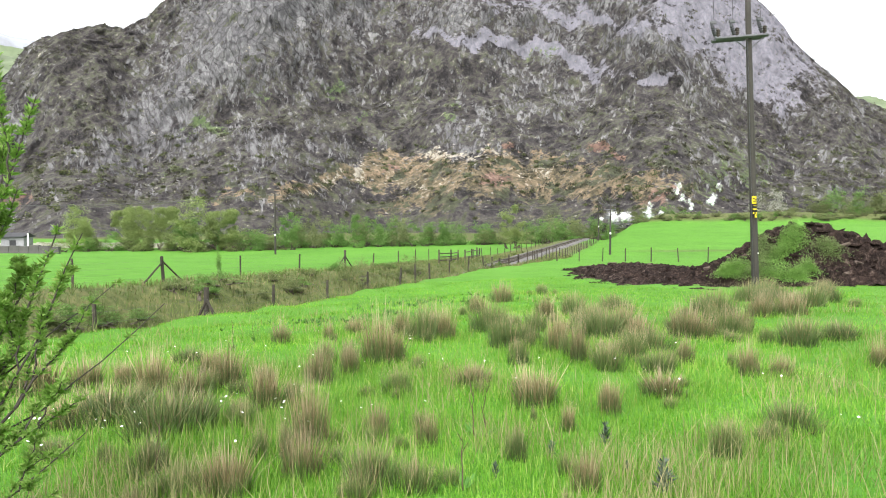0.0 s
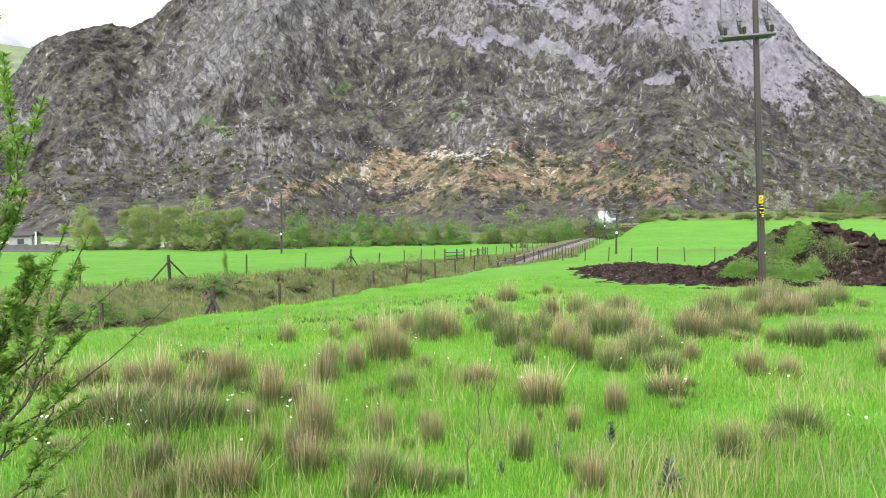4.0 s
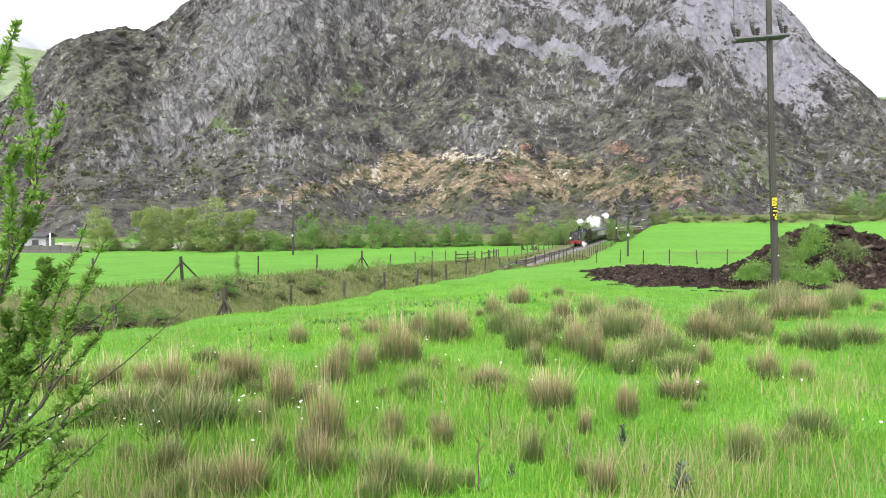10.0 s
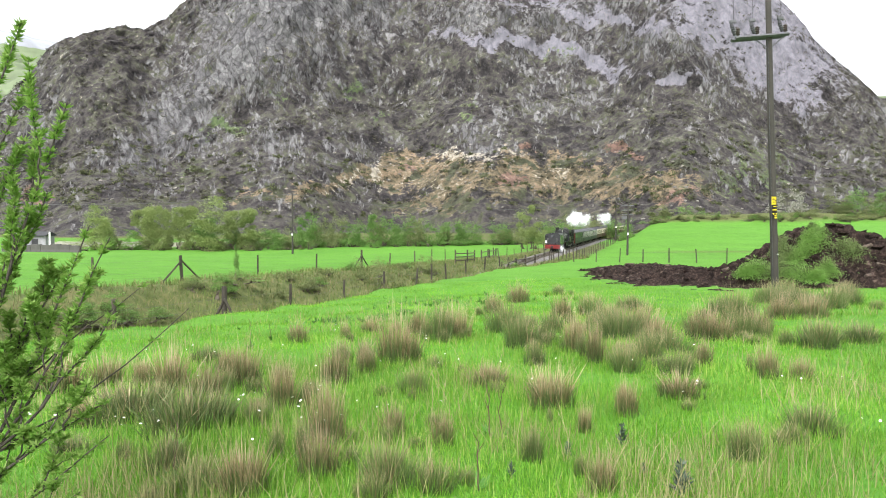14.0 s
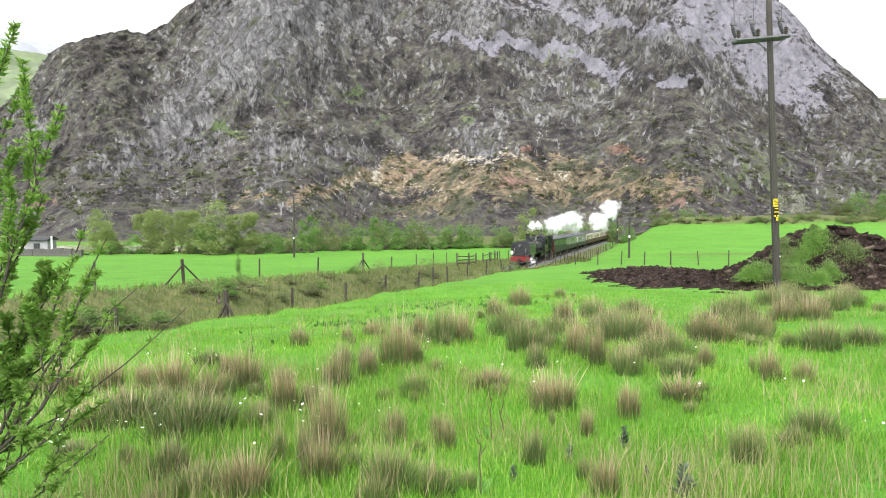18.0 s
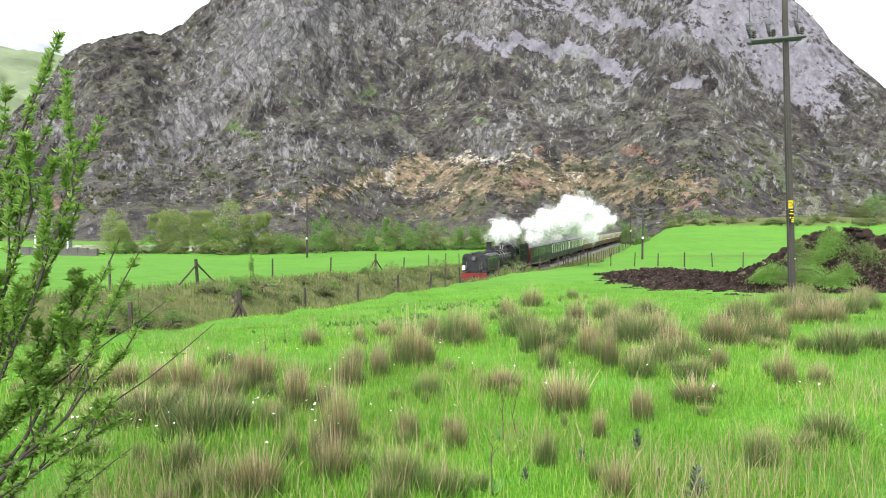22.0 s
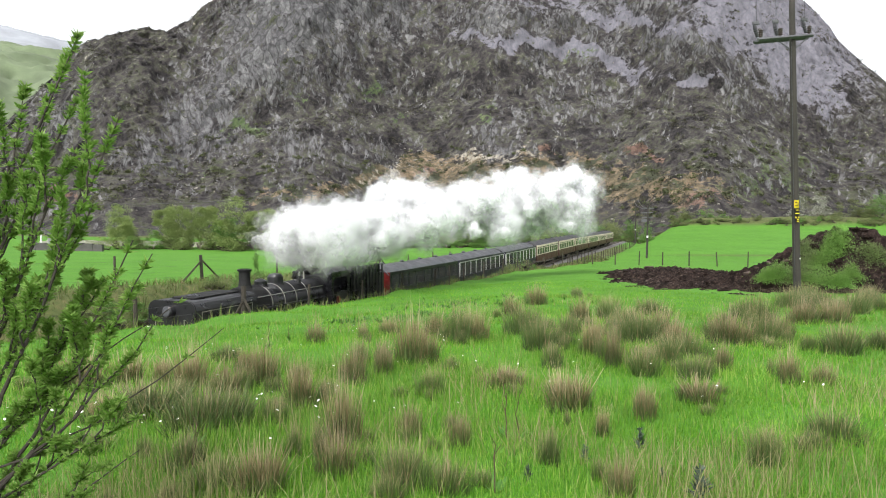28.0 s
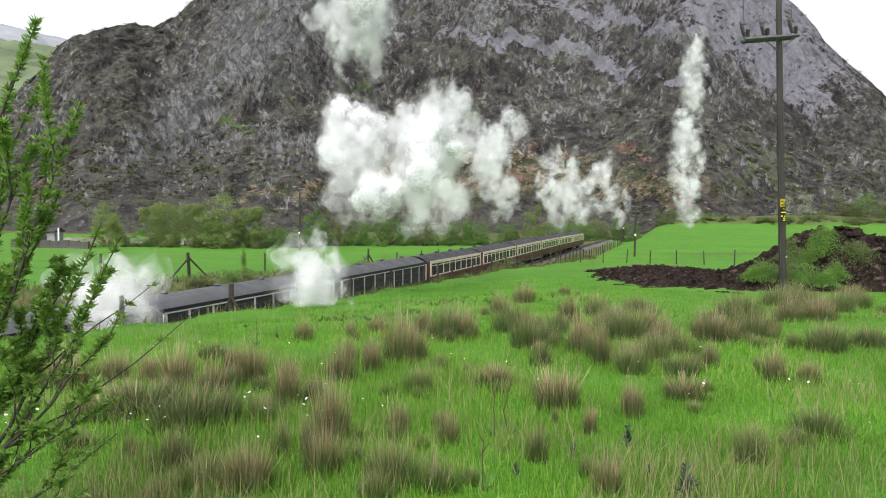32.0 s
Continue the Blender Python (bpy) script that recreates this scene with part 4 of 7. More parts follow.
    for places, first, label in ((brown_a + brown_b, 0, "tussock of rushes with dry straw-brown tips"), (green_a + green_b, 5, "tussock of dull green rushes in the wet meadow"), (tufts, 5, "small tuft of green rushes beside a larger tussock")):
        for x, y, h, w in places:
            wide = w / 0.56 * rng.uniform(0.9, 1.15)
            root = empty("rush_tussock", Matrix.LocRotScale((x, y, float(ground_z(x, y))), Euler((0, 0, rng.uniform(0, 6.28))), (wide, wide * rng.uniform(0.85, 1.1), 1.18 * h / 0.50)), label, "rush tussock", "rush tussocks in the meadow")
            TUSSOCKS.append((x, y, h))
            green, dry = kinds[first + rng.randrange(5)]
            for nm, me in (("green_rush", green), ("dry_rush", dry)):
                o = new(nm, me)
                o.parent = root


TUSSOCKS = []
build_rushes()


def build_grass():
    """The meadow's own grass round the standpoint, thinning out with distance."""
    rng = np.random.default_rng(11)
    n = 560000
    d = 3.2 * (34 / 3.2) ** rng.power(1.25, n)
    ta = rng.uniform(-0.72, 0.74, n)
    x, y = d * np.sin(ta), d * np.cos(ta)
    keep = rng.uniform(0, 1, n) < 0.55 + 0.45 * wave(x, y, 2.2, 1.0)
    w, s = off_track(x, y)
    mud = ((x - 10.8) / 4.6) ** 2 + ((y - 34) / 9.5) ** 2
    keep &= (w > 3.6) & (mud > 1)
    x, y, d = x[keep], y[keep], d[keep]
    tall = 0.5 + 0.5 * wave(x, y, 1.1, 4.0)
    roots = np.stack([x, y, ground_z(x, y) - 0.01], 1)
    h = rng.uniform(0.035, 0.085, len(x)) * (0.6 + 1.0 * tall) * np.where(d > 14, 0.8, 1.0)
    v, f = blades(rng, roots, h, 0.0024 + 0.0005 * d, 0.40, 0.5, 2)
    tagged(new("meadow_grass", mesh_from("meadow_grass", v, f, GRASS)), "short lush bright green meadow grass", "grass", kind="stuff")
    # longer, darker grass round the tussocks and in wet hollows
    n = 42000
    at = np.array(TUSSOCKS)[rng.integers(0, len(TUSSOCKS), n)]
    x, y = at[:, 0] + rng.normal(0, 0.34, n), at[:, 1] + rng.normal(0, 0.30, n)
    n = 50000
    d = 3.4 * (24 / 3.4) ** rng.power(1.2, n)
    ta = rng.uniform(-0.70, 0.72, n)
    x2, y2 = d * np.sin(ta), d * np.cos(ta)
    keep = wave(x2, y2, 1.25, 6.0) + 0.35 * wave(x2, y2, 4.5, 2.0) > 0.28
    x, y = np.concatenate([x, x2[keep]]), np.concatenate([y, y2[keep]])
    ok = off_track(x, y)[0] > 4.0
    x, y = x[ok], y[ok]
    d = np.hypot(x, y)
    roots = np.stack([x, y, ground_z(x, y) - 0.01], 1)
    v, f = blades(rng, roots, rng.uniform(0.07, 0.19, len(x)), 0.0028 + 0.00045 * d, 0.35, 0.5, 2)
    tagged(new("long_grass", mesh_from("long_grass", v, f, LONG)), "longer darker green grass round the rushes", "grass", kind="stuff")
    # pale seeding stems among it
    n = 30000
    d = 3.2 * (22 / 3.2) ** rng.power(0.8, n)
    ta = rng.uniform(-0.70, 0.72, n)
    x, y = d * np.sin(ta), d * np.cos(ta)
    keep = (wave(x, y, 1.6, 9.0) + 0.3 * wave(x, y, 4.1, 3.0) + 0.25 * rng.normal(0, 1, n) > 0.30 - 0.5 * np.clip((6.0 - d) / 3, 0, 1) * (x < 1.5)) & (off_track(x, y)[0] > 4.5)
    x, y, d = x[keep], y[keep], d[keep]
    roots = np.stack([x, y, ground_z(x, y) - 0.01], 1)
    v, f = blades(rng, roots, rng.uniform(0.14, 0.36, len(x)), 0.003 + 0.0004 * d, 0.35, 0.4, 2)
    tagged(new("dry_grass_stems", mesh_from("dry_grass_stems", v, f, DRY)), "pale dry grass stems standing in the meadow", "dry grass", kind="stuff")
    # rough growth on the banks of the line
    n = 60000
    s = rng.uniform(-14, 75, n)
    wv = np.where(rng.uniform(0, 1, n) < 0.62, rng.uniform(-7.6, -2.0, n), rng.uniform(2.0, 4.1, n))
    x = np.interp(s, _g, _tx) + wv * np.cos(np.interp(s, _g, _th))
    y = np.interp(s, _g, _ty) - wv * np.sin(np.interp(s, _g, _th))
    keep = rng.uniform(0, 1, n) < 0.6 + 0.5 * wave(x, y, 1.5, 3.0)
    x, y = x[keep], y[keep]
    roots = np.stack([x, y, ground_z(x, y) - 0.02], 1)
    d = np.hypot(x, y)
    v, f = blades(rng, roots, rng.uniform(0.12, 0.42, len(x)), 0.010 + 0.0006 * d, 0.5, 0.6, 2)
    m = leafy("bank_grass", [(0.0, (0.0546, 0.0936, 0.0195)), (0.4, (0.101, 0.148, 0.0351)), (0.75, (0.156, 0.164, 0.0624)), (1.0, (0.242, 0.203, 0.117))], 0.7, 0.3, 0.2)
    tagged(new("bank_grass", mesh_from("bank_grass", v, f, m)), "rough dull grass and dead stems on the cutting banks", "rough grass", kind="stuff")


build_grass()


def build_flowers():
    rng = np.random.default_rng(3)
    m, _, _, b = mat("petal_white")
    b.inputs["Base Color"].default_value = (0.82, 0.82, 0.80, 1)
    verts, faces = [], []
    spots = [(-3.3, 5.6, 0.5, 12), (-2.5, 5.5, 0.35, 8), (-1.6, 6.2, 0.7, 12), (-2.6, 9.5, 1.2, 12), (-0.4, 8.2, 1.0, 6), (-0.9, 6.2, 0.8, 8), (1.6, 9.0, 3.0, 12), (-1.2, 12.5, 2.0, 10), (2.6, 7.0, 1.5, 8)]
    for cx, cy, sd, k in spots:
        for _ in range(k):
            x, y = cx + rng.normal(0, sd * 0.6), cy + rng.normal(0, sd * 0.6)
            z = float(ground_z(x, y)) + rng.uniform(0.10, 0.26)
            r = rng.uniform(0.008, 0.014)
            i = len(verts)
            tip = rng.uniform(-0.6, 0.6, 2)
            verts.append((x, y, z + 0.4 * r))
            for q in range(6):
                a = q * math.pi / 3
                verts.append((x + r * math.cos(a), y + r * math.sin(a), z + r * (tip[0] * math.cos(a) + tip[1] * math.sin(a))))
            faces += [(i, i + 1 + q, i + 1 + (q + 1) % 6) for q in range(6)]
    tagged(new("meadow_flowers", mesh_from("meadow_flowers", verts, faces, m)), "tiny white spring flowers among the grass", "flowers", kind="stuff")


build_flowers()


def leaf_card(bm, base, way, side, length, width):
    """One pointed leaf, folded along its midrib."""
    n = way.cross(side).normalized()
    a, b, c, d = base, base + way * length * 0.45 + side * width / 2 + n * width * 0.15, base + way * length, base + way * length * 0.45 - side * width / 2 + n * width * 0.15
    v = [bm.verts.new(p) for p in (a, b, c, d)]
    bm.faces.new((v[0], v[1], v[2]))
    bm.faces.new((v[0], v[2], v[3]))


THISTLE = leafy("thistle_leaf", [(0.0, (0.039, 0.0663, 0.0429)), (1.0, (0.101, 0.133, 0.0936))], 0.7, 0.2, 0.1)
DOCK = leafy("dock_leaf", [(0.0, (0.039, 0.117, 0.0156)), (1.0, (0.078, 0.203, 0.0312))], 0.45, 0.2, 0.2)
STALK = plain("dead_stalk", (0.078, 0.0507, 0.0312), 0.8, 0, 30, 0.3, 0.3)


def build_weeds():
    rng = random.Random(5)
    for x, y, h in ((1.42, 5.64, 0.19), (0.91, 5.14, 0.13), (1.42, 4.22, 0.26), (0.45, 4.63, 0.12), (1.34, 4.72, 0.10)):
        root = empty("thistle", Matrix.Translation((x, y, float(ground_z(x, y)))), "spiny grey-green young thistle in the grass", "thistle", "thistles")
        bm = bmesh.new()
        for k in range(46):
            t = rng.uniform(0.05, 1)
            a = rng.uniform(0, 6.28)
            way = Vector((math.cos(a), math.sin(a), rng.uniform(0.2, 1.2))).normalized()
            side = way.cross(Vector((0, 0, 1))).normalized()
            leaf_card(bm, Vector((0, 0, h * t * 0.85)), way, side, h * rng.uniform(0.3, 0.5) * (1.1 - 0.5 * t), h * 0.10)
        part("leaves", bm, THISTLE, root)
        bm = bmesh.new()
        rod(bm, (0, 0, -0.03), (0, 0, h * 0.95), 0.008, 0.004, 6)
        part("stem", bm, THISTLE, root)
    for x, y, h in ((0.38, 5.74, 0.42), (0.48, 5.77, 0.40), (-3.03, 11.19, 0.45), (-1.97, 5.16, 0.26), (0.22, 4.41, 0.33), (-2.9, 12.05, 0.30), (-1.75, 4.62, 0.22)):
        root = empty("dock_plant", Matrix.Translation((x, y, float(ground_z(x, y)))), "dead brown dock stalk with green leaves at its foot", "weed", "dock plants")
        bm = bmesh.new()
        p = Vector((0, 0, -0.03))
        for k in range(5):
            q = p + Vector((rng.uniform(-0.02, 0.02), rng.uniform(-0.02, 0.02), h / 5))
            rod(bm, p, q, 0.006 - 0.0007 * k, 0.0053 - 0.0007 * k, 5)
            if k > 1:
                rod(bm, q, q + Vector((rng.uniform(-0.05, 0.05), rng.uniform(-0.03, 0.03), 0.07)), 0.003, 0.002, 4)
            p = q
        part("stalk", bm, STALK, root)
        for k in range(8):
            bm = bmesh.new()
            a = rng.uniform(0, 6.28)
            way = Vector((math.cos(a), math.sin(a), rng.uniform(0.5, 1.3))).normalized()
            leaf_card(bm, Vector((0, 0, 0)), way, way.cross(Vector((0, 0, 1))).normalized(), rng.uniform(0.09, 0.17), rng.uniform(0.025, 0.045))
            part("leaf", bm, DOCK, root)
    # broad-leaved patches on the brow of the meadow
    for x, y, n, sd in ((-1.2, 17.0, 80, 0.8), (0.9, 22.0, 110, 1.3), (-2.8, 15.5, 50, 0.6), (-0.4, 20.5, 60, 0.8)):
        root = empty("weed_patch", Matrix.Translation((x, y, float(ground_z(x, y)))), "low patch of darker broad-leaved weeds", "weed", "weed patches")
        bm = bmesh.new()
        for _ in range(n // 2):
            dx, dy = rng.gauss(0, sd), rng.gauss(0, sd)
            base = Vector((dx, dy, float(ground_z(x + dx, y + dy) - ground_z(x, y))))
            for _ in range(4):
                a = rng.uniform(0, 6.28)
                way = Vector((math.cos(a), math.sin(a), rng.uniform(0.4, 1.5))).normalized()
                leaf_card(bm, base, way, way.cross(Vector((0, 0, 1))).normalized(), rng.uniform(0.10, 0.2), rng.uniform(0.03, 0.06))
        part("leaves", bm, DOCK, root)


build_weeds()


# ---- heaps of soil ----
def soil_material():
    m, n, l, b = mat("dark_soil")
    tc = n.new("ShaderNodeTexCoord").outputs["Object"]
    fine, mid = noise_tex(n, l, 4.5, 9, 0.8, tc, 0.5), noise_tex(n, l, 1.1, 6, 0.65, tc)
    r = ramp(n, [(0.42, (0.006, 0.0045, 0.004)), (0.5, (0.030, 0.020, 0.016)), (0.57, (0.075, 0.052, 0.042)), (0.66, (0.24, 0.185, 0.15))])
    l.new(fine.outputs["Fac"], r.inputs["Fac"])
    q = ramp(n, [(0.4, (0.010, 0.0075, 0.0065)), (0.65, (0.046, 0.032, 0.028))])
    l.new(mid.outputs["Fac"], q.inputs["Fac"])
    l.new(mixed(n, l, 0.4, r.outputs["Color"], q.outputs["Color"]), b.inputs["Base Color"])
    b.inputs["Roughness"].default_value = 0.95
    b.inputs["Specular IOR Level"].default_value = 0.08
    bumped(n, l, b, fine.outputs["Fac"], 1.0, 0.15)
    return m


SOIL = soil_material()


def heap(name, label, xs, ys, height, rough):
    x, y = np.meshgrid(xs, ys)
    h = height(x, y)
    z = ground_z(x, y) - 0.12 + h
    lump = np.array([noise.ridged_multi_fractal(Vector((a, b, c)) * 1.5, 0.7, 2.2, 5, 1.0, 2.0) - 1.0 for a, b, c in zip(x.ravel(), y.ravel(), z.ravel())]).reshape(x.shape)
    z = z + lump * rough * np.clip(h * 3, 0, 1)
    return z, tagged(new(name, mesh_from(name, np.stack([x, y, z], -1).reshape(-1, 3), grid_faces(*x.shape), SOIL, True)), label, "soil heap")


def mound_height(x, y):
    top = 2.15 * np.exp(-(np.abs((x - 16.4) / np.where(x < 16.4, 2.5, 3.9)) ** 2.2 + np.abs((y - 31.0) / 3.6) ** 2.4))
    skirt = 0.75 * np.exp(-(((x - 12.6) / 1.9) ** 2 + ((y - 28.5) / 2.2) ** 2)) + 1.15 * np.exp(-(((x - 20.5) / 3.0) ** 2 + ((y - 29.5) / 2.8) ** 2))
    return np.maximum(top, skirt) + 0.12 * wave(x, y, 1.9, 2.0) * np.clip(top + skirt, 0, 1)


def clod_mesh(seed, flat):
    rng = random.Random(seed)
    bm = bmesh.new()
    bmesh.ops.create_icosphere(bm, subdivisions=1, radius=1)
    for v in bm.verts:
        v.co *= rng.uniform(0.65, 1.3)
        v.co.z *= flat
    me = bpy.data.meshes.new("clod")
    bm.to_mesh(me)
    bm.free()
    me.materials.append(SOIL if seed % 5 else PALE_SOIL)
    return me


PALE_SOIL = plain("dried_soil", (0.085, 0.063, 0.048), 0.9, 0, 9, 0.4, 0.6)


def strew(root, clods, n, seed, xs, ys, z, inside, size=1.0):
    """Clods lying on a heap, most of them near its front."""
    rng = random.Random(seed)
    made = 0
    while made < n:
        i, j = rng.randrange(len(ys)), rng.randrange(len(xs))
        if not inside(xs[j], ys[i]):
            continue
        made += 1
        o = new("clod", clods[rng.randrange(len(clods))])
        o.parent = root
        r = size * rng.uniform(0.07, 0.2) * (1.5 if rng.random() < 0.15 else 1)
        o.matrix_basis = Matrix.LocRotScale((xs[j], ys[i], float(z[i, j]) + r * 0.15), Euler((rng.uniform(-0.5, 0.5), rng.uniform(-0.5, 0.5), rng.uniform(0, 6.28))), (r * rng.uniform(0.8, 2.2), r, r))


def build_heaps():
    clods = [clod_mesh(k, 0.55) for k in range(9)]
    xs, ys = np.arange(9.6, 27, 0.13), np.arange(25.2, 36.5, 0.13)
    z, ob = heap("soil_mound", "tall heap of dark brown soil overgrown with nettles", xs, ys, mound_height, 0.5)
    strew(ob, clods, 260, 1, xs, ys, z, lambda x, y: y < 31.5 and mound_height(np.array(x), np.array(y)) > 0.35)
    xs, ys = np.arange(6.0, 15.8, 0.085), np.arange(24.4, 44, 0.12)

    def low(x, y):
        return np.clip(1.25 * (1 - ((x - 10.8 - 0.06 * (y - 34)) / 4.1) ** 2 - ((y - 34) / 9.0) ** 2) + 0.5 * wave(x, y, 1.3, 5.0) + 0.3 * wave(x, y, 3.1, 1.0), 0, 1)
    z, ob = heap("soil_spread", "low spread of dark peaty soil and clods in the field", xs, ys, lambda x, y: 0.26 * low(x, y) ** 0.6, 0.26)
    strew(ob, clods, 290, 2, xs, ys, z, lambda x, y: low(np.array(x), np.array(y)) > 0.08, 0.5)
    rng = random.Random(9)
    nettle = leafy("nettle_leaf", [(0.0, (0.13, 0.27, 0.045)), (0.6, (0.21, 0.38, 0.08)), (1.0, (0.31, 0.46, 0.15))], 0.5, 0.2, 0.5)
    dull = leafy("dull_weed", [(0.0, (0.115, 0.19, 0.052)), (1.0, (0.24, 0.31, 0.115))], 0.6, 0.25, 0.35)
    for x, y, sx, sh, m in ((14.9, 28.9, 0.8, 0.55, nettle), (15.2, 29.5, 0.7, 0.6, nettle), (12.6, 25.4, 0.75, 0.7, nettle), (13.2, 25.2, 0.5, 0.5, nettle), (14.3, 26.6, 0.5, 0.6, nettle), (11.7, 26.7, 0.8, 0.55, nettle), (11.3, 26.6, 0.5, 0.4, nettle), (15.8, 27.9, 0.8, 0.45, dull), (14.3, 28.6, 0.8, 0.5, nettle), (13.9, 29, 0.7, 0.7, dull), (14.3, 30.4, 0.6, 0.6, dull), (12.3, 26, 0.7, 0.6, dull)):
        z0 = float(ground_z(x, y) + 0.15 + mound_height(np.array(x), np.array(y)))
        root = empty("nettle_clump", Matrix.Translation((x, y, z0)), "leafy green nettles growing on the soil heap" if m is nettle else "dull green weeds growing on the soil heap", "weed", "weeds on the heap")
        bm = bmesh.new()
        for _ in range(1000):
            dx, dy = rng.gauss(0, sx * 0.42), rng.gauss(0, sx * 0.42)
            zz = float(mound_height(np.array(x + dx), np.array(y + dy)) - mound_height(np.array(x), np.array(y)))
            hh = 1.25 * sh * max(0.15, 1 - (dx * dx + dy * dy) / (sx * sx)) * rng.uniform(0.5, 1.1)
            for k in range(3):
                a = rng.uniform(0, 6.28)
                way = Vector((math.cos(a), math.sin(a), rng.uniform(-0.1, 0.9))).normalized()
                leaf_card(bm, Vector((dx, dy, zz + hh * rng.uniform(0.2, 1))), way, way.cross(Vector((0, 0, 1))).normalized(), rng.uniform(0.045, 0.085), rng.uniform(0.018, 0.032))
        part("foliage", bm, m, root)


build_heaps()


# ---- trees, hedges and the near shrub ----
BARK = plain("bark", (0.0858, 0.0702, 0.0546), 0.9, 0, 8, 0.35, 0.7)
LEAVES = {
    "spring": leafy("leaf_spring_green", [(0.0, (0.155, 0.220, 0.066)), (0.5, (0.225, 0.295, 0.092)), (1.0, (0.31, 0.365, 0.145))], 0.55, 0.2, 0.45),
    "fresh": leafy("leaf_fresh_green", [(0.0, (0.0858, 0.179, 0.039)), (0.5, (0.133, 0.257, 0.0585)), (1.0, (0.211, 0.328, 0.0936))], 0.55, 0.25, 0.45),
    "olive": leafy("leaf_olive", [(0.0, (0.095, 0.130, 0.045)), (0.5, (0.165, 0.205, 0.075)), (1.0, (0.255, 0.275, 0.13))], 0.6, 0.25, 0.4),
    "blossom": leafy("leaf_blossom", [(0.0, (0.0624, 0.0858, 0.0312)), (0.35, (0.156, 0.172, 0.101)), (0.6, (0.429, 0.429, 0.374)), (1.0, (0.562, 0.562, 0.515))], 0.6, 0.15, 0.25),
}


def leaf_cloud(rng, centres, radii, count, size, flat=1.0):
    """Leaves in clumps round the given centres: small folded quads, each an island."""
    c = rng.integers(0, len(centres), count)
    d = rng.normal(0, 1, (count, 3))
    d /= np.linalg.norm(d, axis=1)[:, None]
    r = rng.power(1.6, count)[:, None]
    p = centres[c] + d * r * radii[c][:, None] * np.array([1, 1, flat])
    a = rng.normal(0, 1, (count, 3))
    a /= np.linalg.norm(a, axis=1)[:, None]
    b = np.cross(a, rng.normal(0, 1, (count, 3)))
    b /= np.linalg.norm(b, axis=1)[:, None]
    s = (size * rng.uniform(0.6, 1.3, count))[:, None]
    v = np.stack([p - a * s, p + b * s * 0.45, p + a * s, p - b * s * 0.45], 1).reshape(-1, 3)
    i = np.arange(count)[:, None] * 4
    return v, np.concatenate([i + np.array([[0, 1, 2]]), i + np.array([[0, 2, 3]])])


def grow(rng, bm, start, way, length, radius, depth, tips, spread=0.55, kids=(2, 4)):
    """A limb that bends, tapers and forks."""
    p, w = Vector(start), Vector(way).normalized()
    n = 3
    for k in range(n):
        w = (w + Vector((rng.gauss(0, 0.13), rng.gauss(0, 0.13), rng.gauss(0.04, 0.08)))).normalized()
        q = p + w * length / n
        r0, r1 = radius * (1 - 0.4 * k / n), radius * (1 - 0.4 * (k + 1) / n)
        rod(bm, p, q, r0, r1, 6 if depth > 1 else 4, False)
        p = q
    if depth == 0:
        tips.append((tuple(p), length))
        return
    for _ in range(rng.randint(*kids)):
        a = rng.uniform(0, 6.28)
        side = w.orthogonal().normalized()
        side.rotate(Matrix.Rotation(a, 3, w))
        grow(rng, bm, p, w + side * rng.uniform(0.4, 1.0) * spread * 1.5, length * rng.uniform(0.6, 0.85), radius * 0.55, depth - 1, tips, spread, kids)


def tree_meshes(seed, height, bole, spread, count, leaf, flat=0.8):
    rng, nr = random.Random(seed), np.random.default_rng(seed)
    bm, tips = bmesh.new(), []
    for _ in range(1 if bole > 0.15 else rng.randint(3, 5)):
        lean = (rng.gauss(0, 0.10), rng.gauss(0, 0.10), 1) if bole > 0.15 else (rng.gauss(0, 0.5), rng.gauss(0, 0.5), 1)
        grow(rng, bm, (rng.gauss(0, 0.15), rng.gauss(0, 0.15), -0.3), lean, height * max(bole, 0.22), height * 0.028 + 0.03, 2, tips, spread, (2, 4))
    trunk = bpy.data.meshes.new("trunk")
    bm.to_mesh(trunk)
    bm.free()
    trunk.materials.append(BARK)
    c = np.array([t[0] for t in tips])
    top = c[:, 2].max()
    c[:, 2] *= height * 0.88 / top
    extra = c[nr.integers(0, len(c), len(c))] * np.array([0.75, 0.75, 0.8]) + nr.normal(0, height * 0.05, (len(c), 3))
    c = np.concatenate([c, extra])
    c[:, 2] = np.clip(c[:, 2], height * 0.12, None)
    skirt = c[nr.integers(0, len(c), len(c) // 3)] * np.array([0.9, 0.9, 0.45])
    c = np.concatenate([c, skirt])
    rad = nr.uniform(0.06, 0.17, len(c)) * height
    v, f = leaf_cloud(nr, c, rad, count, leaf, flat)
    return trunk, v, f


def plant(name, kind, x, y, height, wide, foliage, label, category, group, seed):
    v = VARIANTS[kind][seed % len(VARIANTS[kind])]
    rng = random.Random(seed)
    root = empty(name, Matrix.LocRotScale((x, y, float(ground_z(x, y))), Euler((0, 0, rng.uniform(0, 6.28))), (wide * 1.35, wide * 1.35, height * 1.12)), label, category, group)
    for part_name, me in (("trunk", v[0]), ("crown", v[1][foliage])):
        o = new(part_name, me)
        o.parent = root


VARIANTS = {"tree": [], "bush": []}
for _kind, _n, _bole, _spread, _count, _leaf in (("tree", 5, 0.20, 0.85, 6000, 0.013), ("bush", 5, 0.05, 0.9, 5200, 0.017)):
    for _k in range(_n):
        _t, _v, _f = tree_meshes(100 + _k + (50 if _kind == "bush" else 0), 1.0, _bole, _spread, _count, _leaf)
        VARIANTS[_kind].append((_t, {q: mesh_from("crown", _v, _f, LEAVES[q]) for q in LEAVES}))


